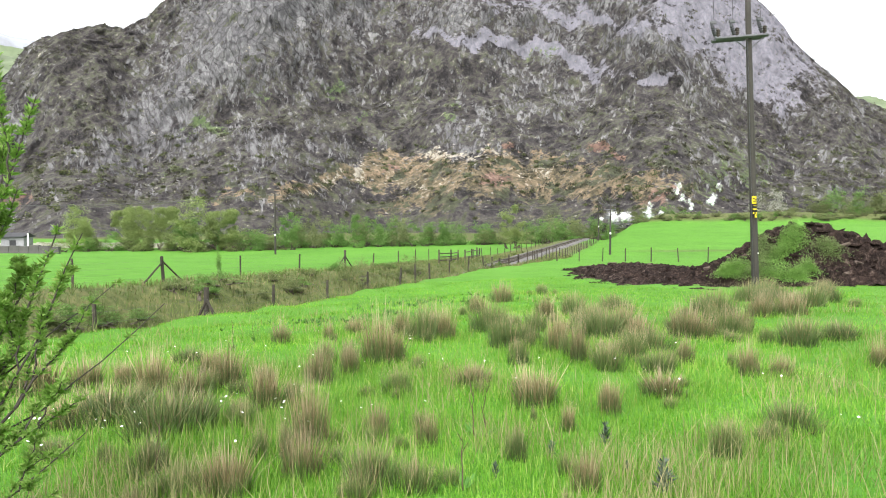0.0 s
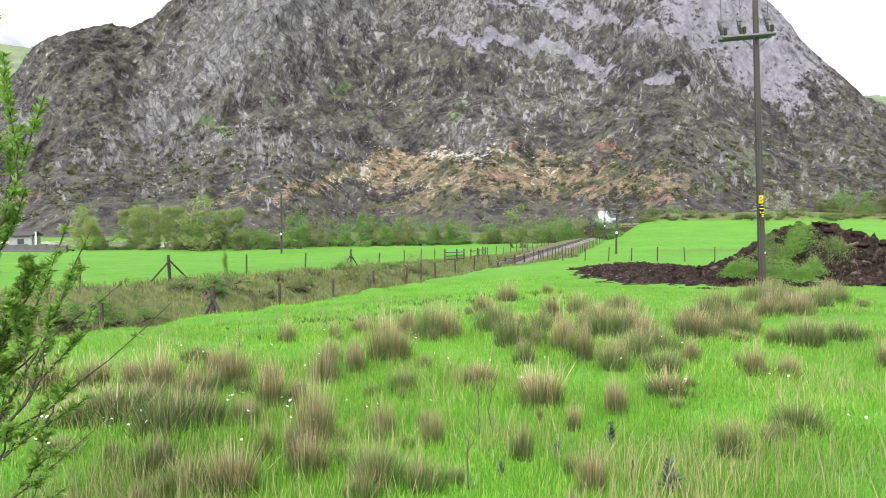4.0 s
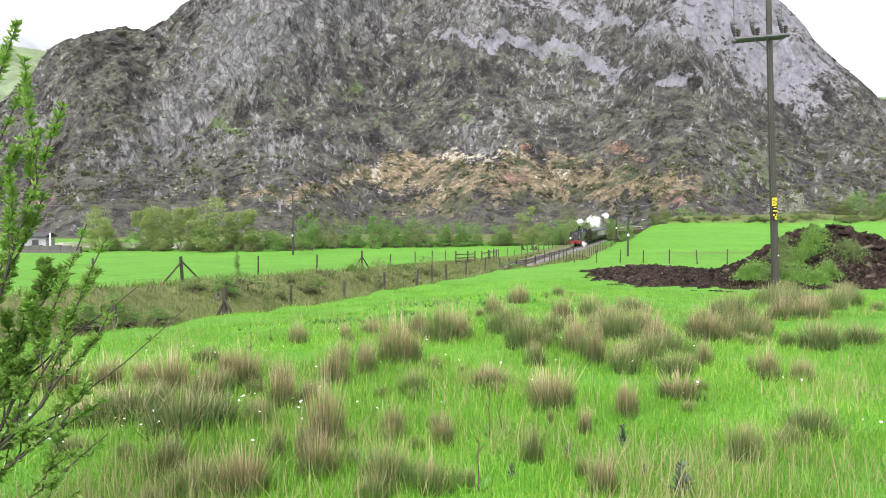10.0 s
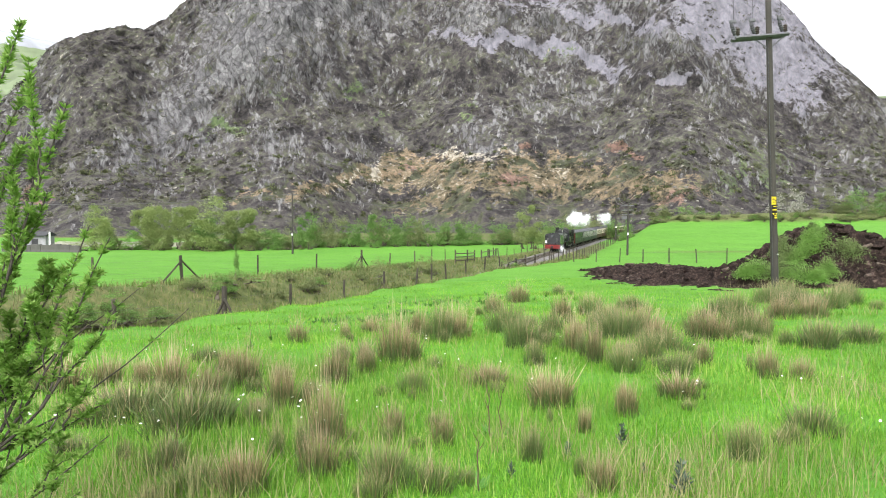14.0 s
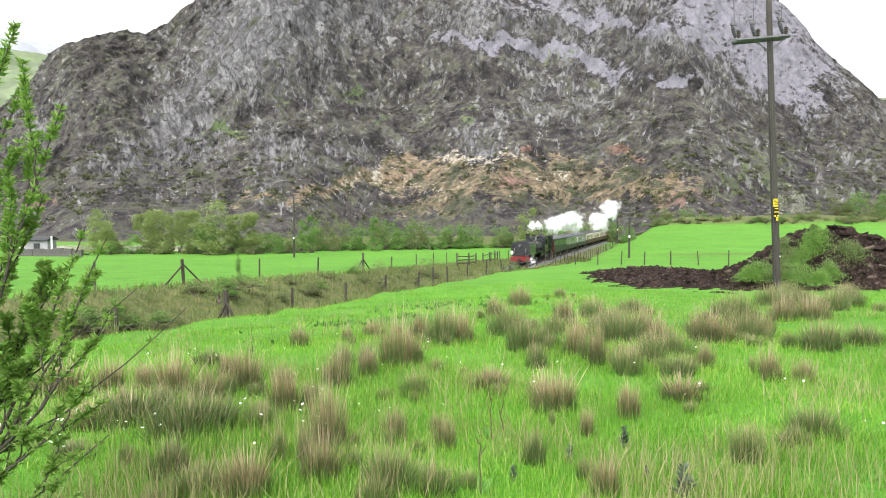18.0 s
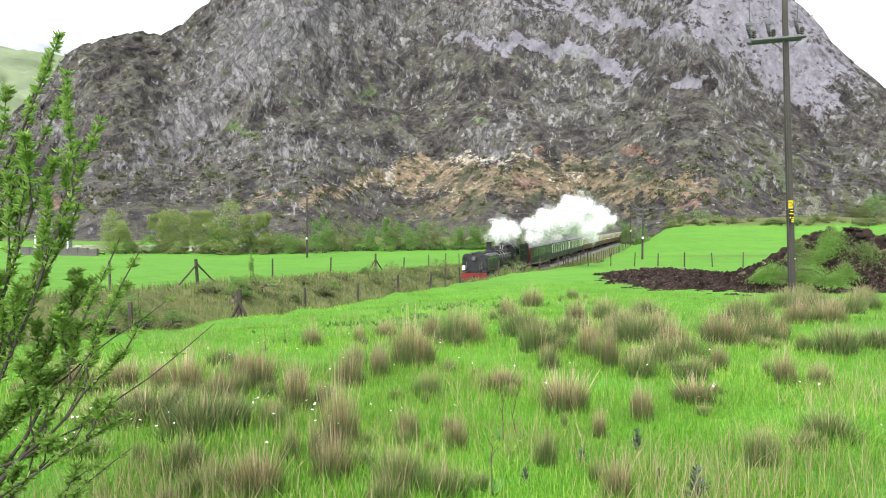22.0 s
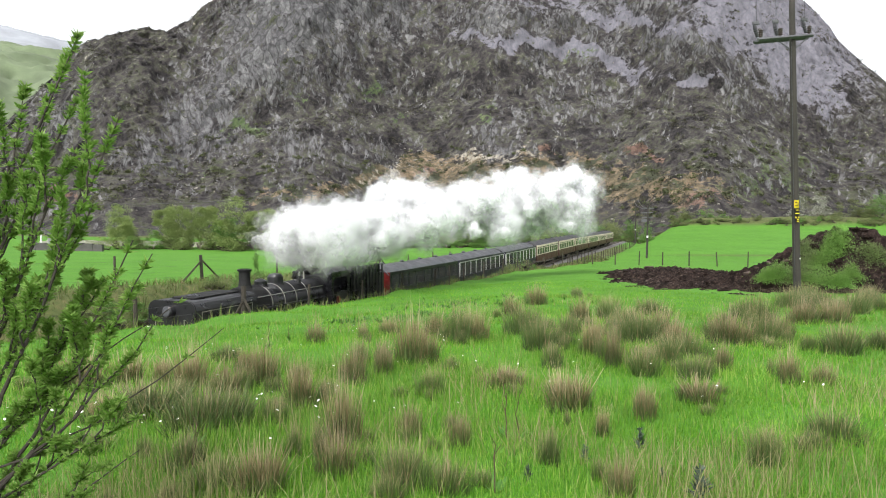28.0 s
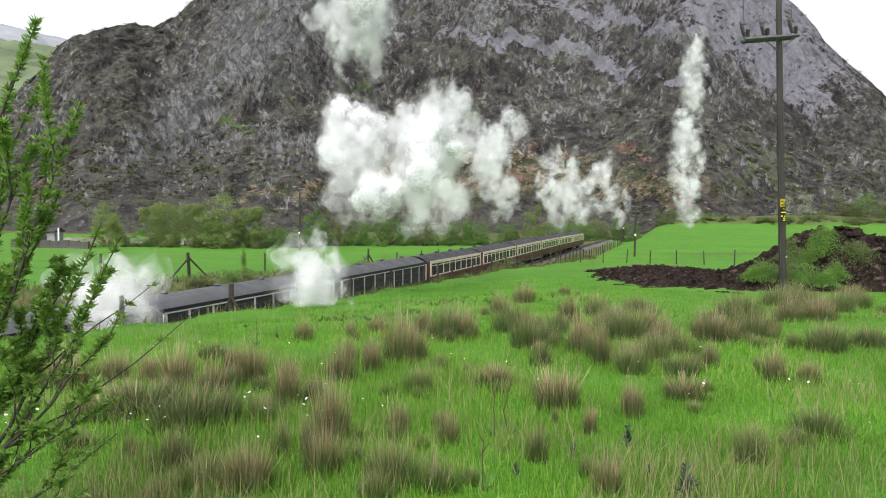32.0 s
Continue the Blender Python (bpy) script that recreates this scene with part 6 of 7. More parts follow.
def build_loco():
    root = empty("steam_locomotive", Matrix(), "long black articulated steam locomotive with red buffer beams", "locomotive")

    def engine_unit(flip, x_at):
        """One end's engine unit: frame, wheels, cylinders, rods. flip: -1 for the rear one."""
        def X(v):
            return x_at + flip * v
        bm = bmesh.new()
        for y in (-0.5, 0.5):
            box(bm, min(X(0.35), X(5.4)), y - 0.03, 0.45, max(X(0.35), X(5.4)), y + 0.03, 0.98, 0.01)
        box(bm, min(X(0.35), X(5.4)), -0.9, 0.96, max(X(0.35), X(5.4)), 0.9, 1.02, 0.01)
        part("engine_frame", bm, LOCO_BLACK, root)
        bm = bmesh.new()
        box(bm, min(X(0.22), X(0.36)), -1.0, 0.42, max(X(0.22), X(0.36)), 1.0, 0.92, 0.02)
        beam = part("buffer_beam", bm, RED, root, "bright red buffer beam")
        bm = bmesh.new()
        rod(bm, (X(0.22), 0, 0.6), (X(0.0), 0, 0.6), 0.09, 0.12, 10)
        box(bm, min(X(-0.02), X(0.04)), -0.16, 0.47, max(X(-0.02), X(0.04)), 0.16, 0.73, 0.02)
        part("coupler", bm, SOOT, beam)
        bm = bmesh.new()
        for y in (-0.9, 0.9):
            box(bm, min(X(0.3), X(0.5)), y - 0.16, 0.18, max(X(0.3), X(0.5)), y + 0.16, 0.40, 0.02)
        part("footstep", bm, LOCO_BLACK, root)
        for y in (-0.86, 0.86):
            bm = bmesh.new()
            rod(bm, (X(1.15), y, 0.62), (X(1.85), y, 0.60), 0.24, 0.24, 14)
            rod(bm, (X(1.15), y * 0.97, 0.90), (X(1.85), y * 0.97, 0.90), 0.15, 0.15, 12)
            part("cylinder", bm, LOCO_BLACK, root)
            bm = bmesh.new()
            rod(bm, (X(1.85), y, 0.58), (X(3.3), y * 0.9, 0.46), 0.03, 0.045, 6)
            part("piston_rod", bm, BRASS, root)
            bm = bmesh.new()
            box(bm, min(X(2.3), X(4.4)), y * 0.82 - 0.02, 0.36, max(X(2.3), X(4.4)), y * 0.82 + 0.02, 0.46, 0.01)
            part("coupling_rod", bm, BRASS, root)
        for v, r in ((1.0, 0.28), (2.35, 0.42), (3.35, 0.42), (4.35, 0.42), (5.3, 0.28)):
            WHEELS.append((wheelset(X(v), r, root), X(v), r))

    engine_unit(1, 0.0)
    engine_unit(-1, 14.8)
    # front tank
    bm = bmesh.new()
    sweep(bm, rounded_top(0.98, 1.03, 2.36, 0.30), 0.42, 3.80)
    tank = part("front_tank", bm, LOCO_BLACK, root, "black water tank with rounded top", True)
    tank.data.polygons.foreach_set("use_smooth", np.zeros(len(tank.data.polygons), bool))
    for x in (0.46, 3.74):
        bm = bmesh.new()
        sweep(bm, rounded_top(0.985, 1.03, 2.366, 0.305), x, x + 0.03)
        part("tank_band", bm, SOOT, tank)
    for y in (-0.99, 0.99):
        for z in (1.98, 1.16):
            bm = bmesh.new()
            box(bm, 0.75, y - 0.004, z, 3.5, y + 0.004, z + 0.022)
            part("lining", bm, BRASS, tank, "thin pale lining")
        for x in (0.75, 3.48):
            bm = bmesh.new()
            box(bm, x, y - 0.004, 1.16, x + 0.022, y + 0.004, 2.0)
            part("lining", bm, BRASS, tank)
    bm = bmesh.new()
    lathe(bm, [(0.24, 0), (0.24, 0.10), (0.10, 0.14)], Matrix.Translation((1.5, 0, 2.34)), 14)
    part("filler_cap", bm, LOCO_BLACK, tank)
    bm = bmesh.new()
    box(bm, 1.0, -0.5, 2.35, 3.4, 0.5, 2.42, 0.03)
    part("tank_top_plate", bm, SOOT, tank)
    bm = bmesh.new()
    lathe(bm, [(0.20, 0), (0.20, 0.22), (0.16, 0.26)], pose(0.44, 0, 2.02, 0, -90, 0), 16)
    lamp = part("headlamp", bm, LOCO_BLACK, root)
    bm = bmesh.new()
    lathe(bm, [(0.165, 0), (0.15, 0.03), (0.05, 0.04)], pose(0.20, 0, 2.02, 0, -90, 0), 16)
    part("lamp_glass", bm, ROOF_GREY, lamp, "dull grey lamp glass")
    bm = bmesh.new()
    box(bm, 0.20, 0.72, 1.14, 0.38, 0.94, 1.48, 0.03)
    part("marker_lamp", bm, LAMP, root, "white marker lamp")
    for y in (-0.6, 0.6):
        bm = bmesh.new()
        for z in (1.25, 1.75):
            rod(bm, (0.40, y, z), (0.34, y, z), 0.015, 0.015, 5)
        rod(bm, (0.34, y, 1.25), (0.34, y, 1.75), 0.015, 0.015, 6)
        part("handrail", bm, BRASS, root)
    # boiler
    bm = bmesh.new()
    lathe(bm, [(0.70, 0), (0.74, 0.03), (0.74, 1.1), (0.71, 1.12)], pose(3.92, 0, 1.72, 0, 90, 0), 28)
    part("smokebox", bm, SOOT, root, "", False)
    bm = bmesh.new()
    lathe(bm, [(0.69, 0), (0.69, 3.6), (0.74, 3.7), (0.74, 4.4)], pose(5.02, 0, 1.72, 0, 90, 0), 32)
    boiler = part("boiler", bm, LOCO_BLACK, root, "black boiler with pale metal bands", True)
    for x in (5.15, 6.0, 6.85, 7.7):
        bm = bmesh.new()
        lathe(bm, [(0.697, 0), (0.702, 0.0), (0.702, 0.055), (0.697, 0.055)], pose(x, 0, 1.72, 0, 90, 0), 32)
        part("boiler_band", bm, BRASS, boiler, "pale metal band")
    for y in (-1, 1):
        bm = bmesh.new()
        rod(bm, (4.2, y * 0.70, 2.08), (8.9, y * 0.70, 2.08), 0.018, 0.018, 6)
        part("handrail", bm, BRASS, boiler)
        bm = bmesh.new()
        rod(bm, (4.6, y * 0.78, 1.62), (9.0, y * 0.78, 1.62), 0.04, 0.04, 6)
        part("pipe", bm, LOCO_BLACK, boiler)
        bm = bmesh.new()
        box(bm, 4.1, y * 0.9 - 0.14, 1.12, 9.2, y * 0.9 + 0.14, 1.17, 0.01)
        part("running_board", bm, LOCO_BLACK, root)
    bm = bmesh.new()
    lathe(bm, [(0.30, 0), (0.24, 0.10), (0.215, 0.25), (0.215, 0.62), (0.27, 0.66), (0.275, 0.72), (0.20, 0.73), (0.17, 0.5)], Matrix.Translation((4.35, 0, 2.40)), 22)
    part("chimney", bm, SOOT, root, "black chimney with a rolled rim")
    bm = bmesh.new()
    lathe(bm, [(0.36, 0), (0.33, 0.12), (0.32, 0.32), (0.25, 0.43), (0.08, 0.47)], Matrix.Translation((6.35, 0, 2.34)), 20)
    part("dome", bm, LOCO_BLACK, root)
    bm = bmesh.new()
    lathe(bm, [(0.28, 0), (0.26, 0.10), (0.26, 0.22), (0.12, 0.30)], Matrix.Translation((5.35, 0, 2.36)), 16)
    part("sand_dome", bm, LOCO_BLACK, root)
    for y in (-0.12, 0.12):
        bm = bmesh.new()
        rod(bm, (8.3, y, 2.40), (8.3, y, 2.72), 0.045, 0.035, 8)
        part("safety_valve", bm, BRASS, root)
    bm = bmesh.new()
    rod(bm, (7.4, -0.45, 2.30), (7.4, -0.45, 2.62), 0.10, 0.08, 8)
    part("turret", bm, LOCO_BLACK, root)
    # cab: open sides, curved roof
    for y in (-1.0, 1.0):
        bm = bmesh.new()
        box(bm, 9.15, y - 0.02, 1.05, 10.75, y + 0.02, 1.75, 0.01)
        box(bm, 9.15, y - 0.02, 1.75, 9.35, y + 0.02, 2.62, 0.01)
        box(bm, 10.55, y - 0.02, 1.75, 10.75, y + 0.02, 2.62, 0.01)
        box(bm, 9.15, y - 0.02, 2.40, 10.75, y + 0.02, 2.64, 0.01)
        cs = part("cab_side", bm, LOCO_BLACK, root)
        bm = bmesh.new()
        s = 1 if y > 0 else -1
        lathe(bm, [(0.17, 0), (0.17, 0.03), (0.06, 0.035)], pose(9.7, y + s * 0.02, 1.38, -90 * s, 0, 0), 16)
        part("number_plate", bm, RED, cs, "round red plate")
    for x in (9.15, 10.72):
        bm = bmesh.new()
        box(bm, x, -0.98, 1.05, x + 0.03, 0.98, 2.5, 0.01)
        part("cab_end", bm, LOCO_BLACK, root)
    bm = bmesh.new()
    arc = [(math.sin(a) * 1.16, 2.98 - (1 - math.cos(a)) * 1.45) for a in np.linspace(-0.95, 0.95, 13)]
    sweep(bm, [(y, z) for y, z in arc] + [(y * 0.98, z - 0.04) for y, z in reversed(arc)], 8.95, 10.95)
    part("cab_roof", bm, LOCO_BLACK, root)
    bm = bmesh.new()
    box(bm, 9.15, -0.95, 1.0, 10.8, 0.95, 1.06)
    part("cab_floor", bm, SOOT, root)
    # bunker and rear tank
    bm = bmesh.new()
    sweep(bm, rounded_top(1.0, 1.03, 2.30, 0.12), 10.95, 14.35)
    part("rear_tank", bm, LOCO_BLACK, root, "black rear tank and coal bunker")
    for y in (-0.97, 0.97):
        bm = bmesh.new()
        box(bm, 11.0, y - 0.02, 2.28, 13.9, y + 0.02, 2.72, 0.01)
        bunker = part("bunker_side", bm, LOCO_BLACK, root)
        s = 1 if y > 0 else -1
        for k in range(10):
            bm = bmesh.new()
            x = 11.1 + 0.33 * k
            box(bm, x, y + s * 0.02, 1.08, x + 0.05, y + s * 0.075, 2.70)
            part("rib", bm, LOCO_BLACK, bunker)
    bm = bmesh.new()
    rng = random.Random(2)
    for _ in range(150):
        x, y = rng.uniform(11.1, 13.8), rng.uniform(-0.85, 0.85)
        s = rng.uniform(0.09, 0.2)
        z = 2.42 + 0.28 * math.exp(-((x - 12.3) / 0.9) ** 2 - (y / 0.6) ** 2) + rng.uniform(-0.05, 0.05)
        bmesh.ops.create_icosphere(bm, subdivisions=1, radius=s, matrix=Matrix.LocRotScale((x, y, z), Euler((rng.random() * 6, rng.random() * 6, 0)), (1, 0.8, 0.7)))
    tagged(part("coal", bm, COAL, root, "heaped black coal"), kind="stuff")
    bm = bmesh.new()
    lathe(bm, [(0.18, 0), (0.18, 0.2), (0.14, 0.24)], pose(14.36, 0, 2.0, 0, 90, 0), 16)
    part("tail_lamp", bm, LOCO_BLACK, root)
    return root


def bogie_bm():
    bm = bmesh.new()
    for y in (-0.5, 0.5):
        box(bm, -0.85, y - 0.04, 0.32, 0.85, y + 0.04, 0.52, 0.02)
        for x in (-0.6, 0.6):
            box(bm, x - 0.1, y - 0.09, 0.2, x + 0.1, y + 0.09, 0.4, 0.02)
    box(bm, -0.18, -0.7, 0.34, 0.18, 0.7, 0.54, 0.02)
    return bm


def build_coach(label, lower, upper, roof_m, bays, length=10.4, end_m=None, roof_z=2.36, waist=1.18):
    """A bogie coach: panelled sides with real window openings, curved roof, two bogies."""
    root = empty("railway_coach", Matrix(), label, "railway coach", "coaches of the train")
    L, half = length, 1.03
    cant = roof_z - 0.45
    for y in (-half, half):
        s = 1 if y > 0 else -1
        bm = bmesh.new()
        box(bm, 0.1, y - 0.025, 0.58, L - 0.1, y + 0.025, waist, 0.01)
        side = part("lower_side", bm, lower, root)
        for k in range(bays + 1):
            x = 0.1 + (L - 0.2) * k / bays
            bm = bmesh.new()
            box(bm, x - 0.008 if k else 0.1, y + s * 0.026, 0.66, x + 0.012, y + s * 0.034, waist - 0.04)
            part("panel_strip", bm, lower, side)
        slim = upper is FRAME_WHITE
        bm = bmesh.new()
        box(bm, 0.1, y - 0.03, cant, L - 0.1, y + 0.03, cant + 0.17, 0.01)
        rail = part("cantrail", bm, lower if slim else upper, root)
        if slim:
            bm = bmesh.new()
            box(bm, 0.1, y + s * 0.031, cant + 0.01, L - 0.1, y + s * 0.04, cant + 0.05)
            part("white_line", bm, upper, rail, "thin white line")
        bm = bmesh.new()
        box(bm, 0.1, y - 0.035, waist, L - 0.1, y + 0.035, waist + 0.07, 0.01)
        part("waist_rail", bm, lower if slim else upper, root)
        for k in range(bays + 1):
            x = 0.1 + (L - 0.2) * k / bays
            w = (0.07 if slim else 0.11) if 0 < k < bays else (0.15 if slim else 0.2)
            x = min(max(x, 0.1 + w / 2), L - 0.1 - w / 2)
            bm = bmesh.new()
            box(bm, x - w / 2, y - 0.028, waist + 0.06, x + w / 2, y + 0.028, cant + 0.02, 0.008)
            part("window_pillar", bm, upper, root)
        for k in range(bays):
            x0, x1 = 0.1 + (L - 0.2) * k / bays, 0.1 + (L - 0.2) * (k + 1) / bays
            bm = bmesh.new()
            box(bm, x0 + 0.05, y - 0.006, waist + 0.05, x1 - 0.05, y + 0.006, cant + 0.02)
            pane = part("window_pane", bm, GLASS, root)
            if upper is CREAM:
                bm = bmesh.new()
                box(bm, x0 + 0.05, y - 0.018, waist + 0.60, x1 - 0.05, y + 0.018, waist + 0.65)
                part("ventilator_bar", bm, upper, pane)
    for x in (0.1, L - 0.14):
        bm = bmesh.new()
        box(bm, x, -half + 0.03, 0.58, x + 0.04, half - 0.03, cant + 0.15, 0.01)
        end = part("end_wall", bm, end_m or lower, root)
        bm = bmesh.new()
        xx = x - 0.012 if x < 1 else x + 0.04
        box(bm, xx, -0.32, 0.62, xx + 0.012, 0.32, cant - 0.05)
        part("end_door", bm, ROOF_DARK, end)
        bm = bmesh.new()
        rod(bm, (x + 0.02, 0, 0.5), (x - 0.42 if x < 1 else x + 0.46, 0, 0.5), 0.06, 0.09, 8)
        part("coupler", bm, SOOT, root)
    bm = bmesh.new()
    arc = [(math.sin(a) * 1.25 * 0.92, roof_z - (1 - math.cos(a)) * 1.22) for a in np.linspace(-0.86, 0.86, 15)]
    sweep(bm, [(y * 1.12, z) for y, z in arc] + [(y * 1.1, z - 0.035) for y, z in reversed(arc)], 0.02, L - 0.02)
    roof = part("roof", bm, roof_m, root)
    for k in range(4):
        bm = bmesh.new()
        x = L * (k + 0.5) / 4
        lathe(bm, [(0.10, 0), (0.13, 0.05), (0.10, 0.10), (0.03, 0.12)], Matrix.Translation((x, 0, roof_z - 0.01)), 10)
        part("roof_vent", bm, roof_m, roof)
    bm = bmesh.new()
    box(bm, 0.1, -0.98, 0.50, L - 0.1, 0.98, 0.60, 0.01)
    part("floor", bm, INSIDE, root)
    for k in range(bays):
        x = 0.1 + (L - 0.2) * (k + 0.5) / bays
        for y in (-0.55, 0.55):
            bm = bmesh.new()
            box(bm, x - 0.06, y - 0.38, 0.6, x + 0.06, y + 0.38, 1.55, 0.02)
            part("seat_back", bm, INSIDE, root)
    bm = bmesh.new()
    for y in (-0.6, 0.6):
        rod(bm, (2.8, y, 0.34), (L - 2.8, y, 0.34), 0.03, 0.03, 5)
        rod(bm, (2.0, y, 0.5), (2.8, y, 0.34), 0.03, 0.03, 5)
        rod(bm, (L - 2.0, y, 0.5), (L - 2.8, y, 0.34), 0.03, 0.03, 5)
    part("truss_rod", bm, SOOT, root)
    for x in (1.7, L - 1.7):
        b = part("bogie", bogie_bm(), SOOT, root)
        b.matrix_basis = Matrix.Translation((x, 0, 0))
        for dx in (-0.6, 0.6):
            w = wheelset(dx, 0.30, b)
    return root


TRAIN = []  # (vehicle, its place behind the front, wheelbase used to lay it on the line)
COUPLED = 10.85
LOCO_BACK = 0.9


def shrink(ob, k):
    """The same thing built to k times its size."""
    for o in ob.children_recursive:
        o.data.transform(Matrix.Scale(k, 4))
        o.matrix_basis.translation = o.matrix_basis.translation * k


LOCO_SIZE = 0.95


def build_train():
    loco = build_loco()
    shrink(loco, LOCO_SIZE)
    TRAIN.append((loco, LOCO_BACK, 14.8 * LOCO_SIZE))
    first = build_coach("dark green closed coach with red ends and grey roof", BOTTLE_GREEN, BOTTLE_GREEN, ROOF_GREY, 9, 10.0, end_m=RED)
    white = build_coach("dark blue open-sided coach with white posts and grey roof", NIGHT_BLUE, FRAME_WHITE, ROOF_GREY, 9, waist=1.0)
    cream = build_coach("chocolate and cream coach with many windows", CHOCOLATE, CREAM, ROOF_DARK, 9)
    order = [first, white, copy_thing(white, Matrix()), cream] + [copy_thing(cream, Matrix()) for _ in range(5)]
    for k, c in enumerate(order):
        TRAIN.append((c, 14.2 + k * COUPLED + (0.0 if k else 0.75), 10.4 if k else 10.0))


build_train()


def front_at(t):
    """Where the train's front stands along the line."""
    d = 28 - t
    return 5.703 * d - 0.1082 * d * d + 0.003525 * d ** 3 + 0.025 * max(0.0, d - 5) ** 2


def vehicle_pose(t, back, length):
    s = front_at(t) + back
    a, b = Vector(track(s)[:2]), Vector(track(s + length)[:2])
    za, zb = float(rail_z(s)), float(rail_z(s + length))
    return pose(a.x, a.y, za, 0, -math.degrees(math.atan2(zb - za, length)), math.degrees(math.atan2(b.y - a.y, b.x - a.x)))


# ---- steam ----
def steam_material(name, alpha, torn):
    """One layer of white vapour: scatters light to both sides; alpha is its density, torn how far a noise breaks it up."""
    m, n, l, b = mat(name)
    b.inputs["Base Color"].default_value = (0.985, 0.99, 1.0, 1)
    b.inputs["Roughness"].default_value = 1.0
    b.inputs["Specular IOR Level"].default_value = 0.0
    tr = n.new("ShaderNodeBsdfTranslucent")
    tr.inputs["Color"].default_value = (0.985, 0.99, 1.0, 1)
    mx = n.new("ShaderNodeMixShader")
    mx.inputs["Fac"].default_value = 0.38
    l.new(b.outputs["BSDF"], mx.inputs[1])
    l.new(tr.outputs["BSDF"], mx.inputs[2])
    clear = n.new("ShaderNodeBsdfTransparent")
    last = n.new("ShaderNodeMixShader")
    tc = n.new("ShaderNodeTexCoord")
    nz = noise_tex(n, l, 1.5, 5, 0.6, tc.outputs["Object"], 0.5)
    mr = n.new("ShaderNodeMapRange")
    mr.inputs["From Min"].default_value, mr.inputs["From Max"].default_value = 0.36 + 0.10 * torn, 0.64 + 0.06 * torn
    mr.inputs["To Min"].default_value, mr.inputs["To Max"].default_value = alpha * (1 - torn), alpha
    l.new(nz.outputs["Fac"], mr.inputs["Value"])
    l.new(mr.outputs["Result"], last.inputs["Fac"])
    l.new(clear.outputs["BSDF"], last.inputs[1])
    l.new(mx.outputs["Shader"], last.inputs[2])
    l.new(last.outputs["Shader"], n["Material Output"].inputs["Surface"])
    return m


# vapour lies in many thin layers, denser towards the heart of a puff
scene.cycles.transparent_max_bounces, scene.cycles.diffuse_bounces, scene.cycles.max_bounces = 64, 8, 16
LAYERS = [steam_material("steam_veil", 0.11, 0.95), steam_material("steam_haze", 0.24, 0.8), steam_material("milky_steam", 0.42, 0.6), steam_material("dense_steam", 0.68, 0.4)]


def puff_mesh(name, seed, radius, core, fringe, tall=1.0):
    """A billow: soft lumps that run into one another, each of nested layers that thin out towards its edge, with shreds of thin vapour round them."""
    rng = random.Random(seed)
    bm = bmesh.new()
    off = Vector((seed * 3.1, 0, 0))

    def layer(c, r, sub, index, rough, stretch):
        made = bmesh.ops.create_icosphere(bm, subdivisions=sub, radius=1)["verts"]
        for v in made:
            d = v.co.normalized()
            e = Vector((d.x * stretch[0], d.y * stretch[1], d.z * stretch[2]))
            q = (c + e * r) / radius + off
            k = 0.75 * noise.noise(q * 1.5) + 0.50 * noise.noise(q * 3.1) + 0.30 * abs(noise.noise(q * 6.9)) + 0.12 * noise.noise(q * 13.0)
            v.co = c + e * r * (0.92 + rough * k)
        for f in {f for v in made for f in v.link_faces}:
            f.material_index, f.smooth = index, True

    def spot(reach):
        d = Vector((rng.gauss(0, 1), rng.gauss(0, 1), rng.gauss(0, 1))).normalized() * reach * radius
        return Vector((d.x * 1.15, d.y * 1.15, d.z * tall))

    for k in range(core):
        c, r = spot(rng.uniform(0.1, 0.55)), radius * rng.uniform(0.50, 0.78)
        for index, share in ((3, 0.50), (2, 0.72), (1, 0.94), (0, 1.18)):
            layer(c, r * share, 3, index, 0.75 + 0.15 * (3 - index), (1, 1, 1))
    for k in range(fringe):
        long = (rng.uniform(0.6, 1.4), rng.uniform(0.6, 1.4), rng.uniform(0.6, 1.3) * (1.4 if core == 0 else 1))
        c, r = spot(rng.uniform(0.6, 1.0) if core else rng.random() ** 0.6), radius * (rng.uniform(0.26, 0.46) if core else rng.uniform(0.28, 0.60))
        for index, share in ((1, 0.7), (0, 1.0)):
            layer(c, r * share, 2, index, 1.0, long)
    me = bpy.data.meshes.new(name)
    bm.to_mesh(me)
    bm.free()
    for m in LAYERS:
        me.materials.append(m)
    return me


PUFFS = []  # (object, rows of seconds and place, first turn, turn a second)
WIND = Vector((3.9, 1.5, 0))


def chimney_at(t):
    x, y, th = track(front_at(t) + LOCO_BACK + 4.35 * LOCO_SIZE)
    return Vector((x, y, float(rail_z(front_at(t) + LOCO_BACK + 4.35 * LOCO_SIZE)) + 3.15 * LOCO_SIZE))


def drift(te, age, side, lift, gust):
    """Where vapour thrown out at te has gone after age seconds: blown off by the wind, rising."""
    up = 0.35 + 0.45 * (1 - math.exp(-age * 5)) + lift * age
    spread = (1 - math.exp(-age * 0.6)) * 1.6
    return chimney_at(te) + WIND * gust * (age - 0.06 * (1 - math.exp(-age * 4))) + side * spread + Vector((0, 0, up))


def off_the_second(t):
    """A puff forms or dissolves between full seconds."""
    n = round(t)
    if abs(t - n) < 0.15:
        return n + 0.16 if t >= n else n - 0.16
    return t


kinds = {}
labels = {"small": "small puff of white steam from the chimney", "middle": "billowing puff of dense white steam", "large": "large billowing cloud of dense white steam", "wisp": "thin drifting wisp of white steam", "shred": "small torn shred of thin white steam"}


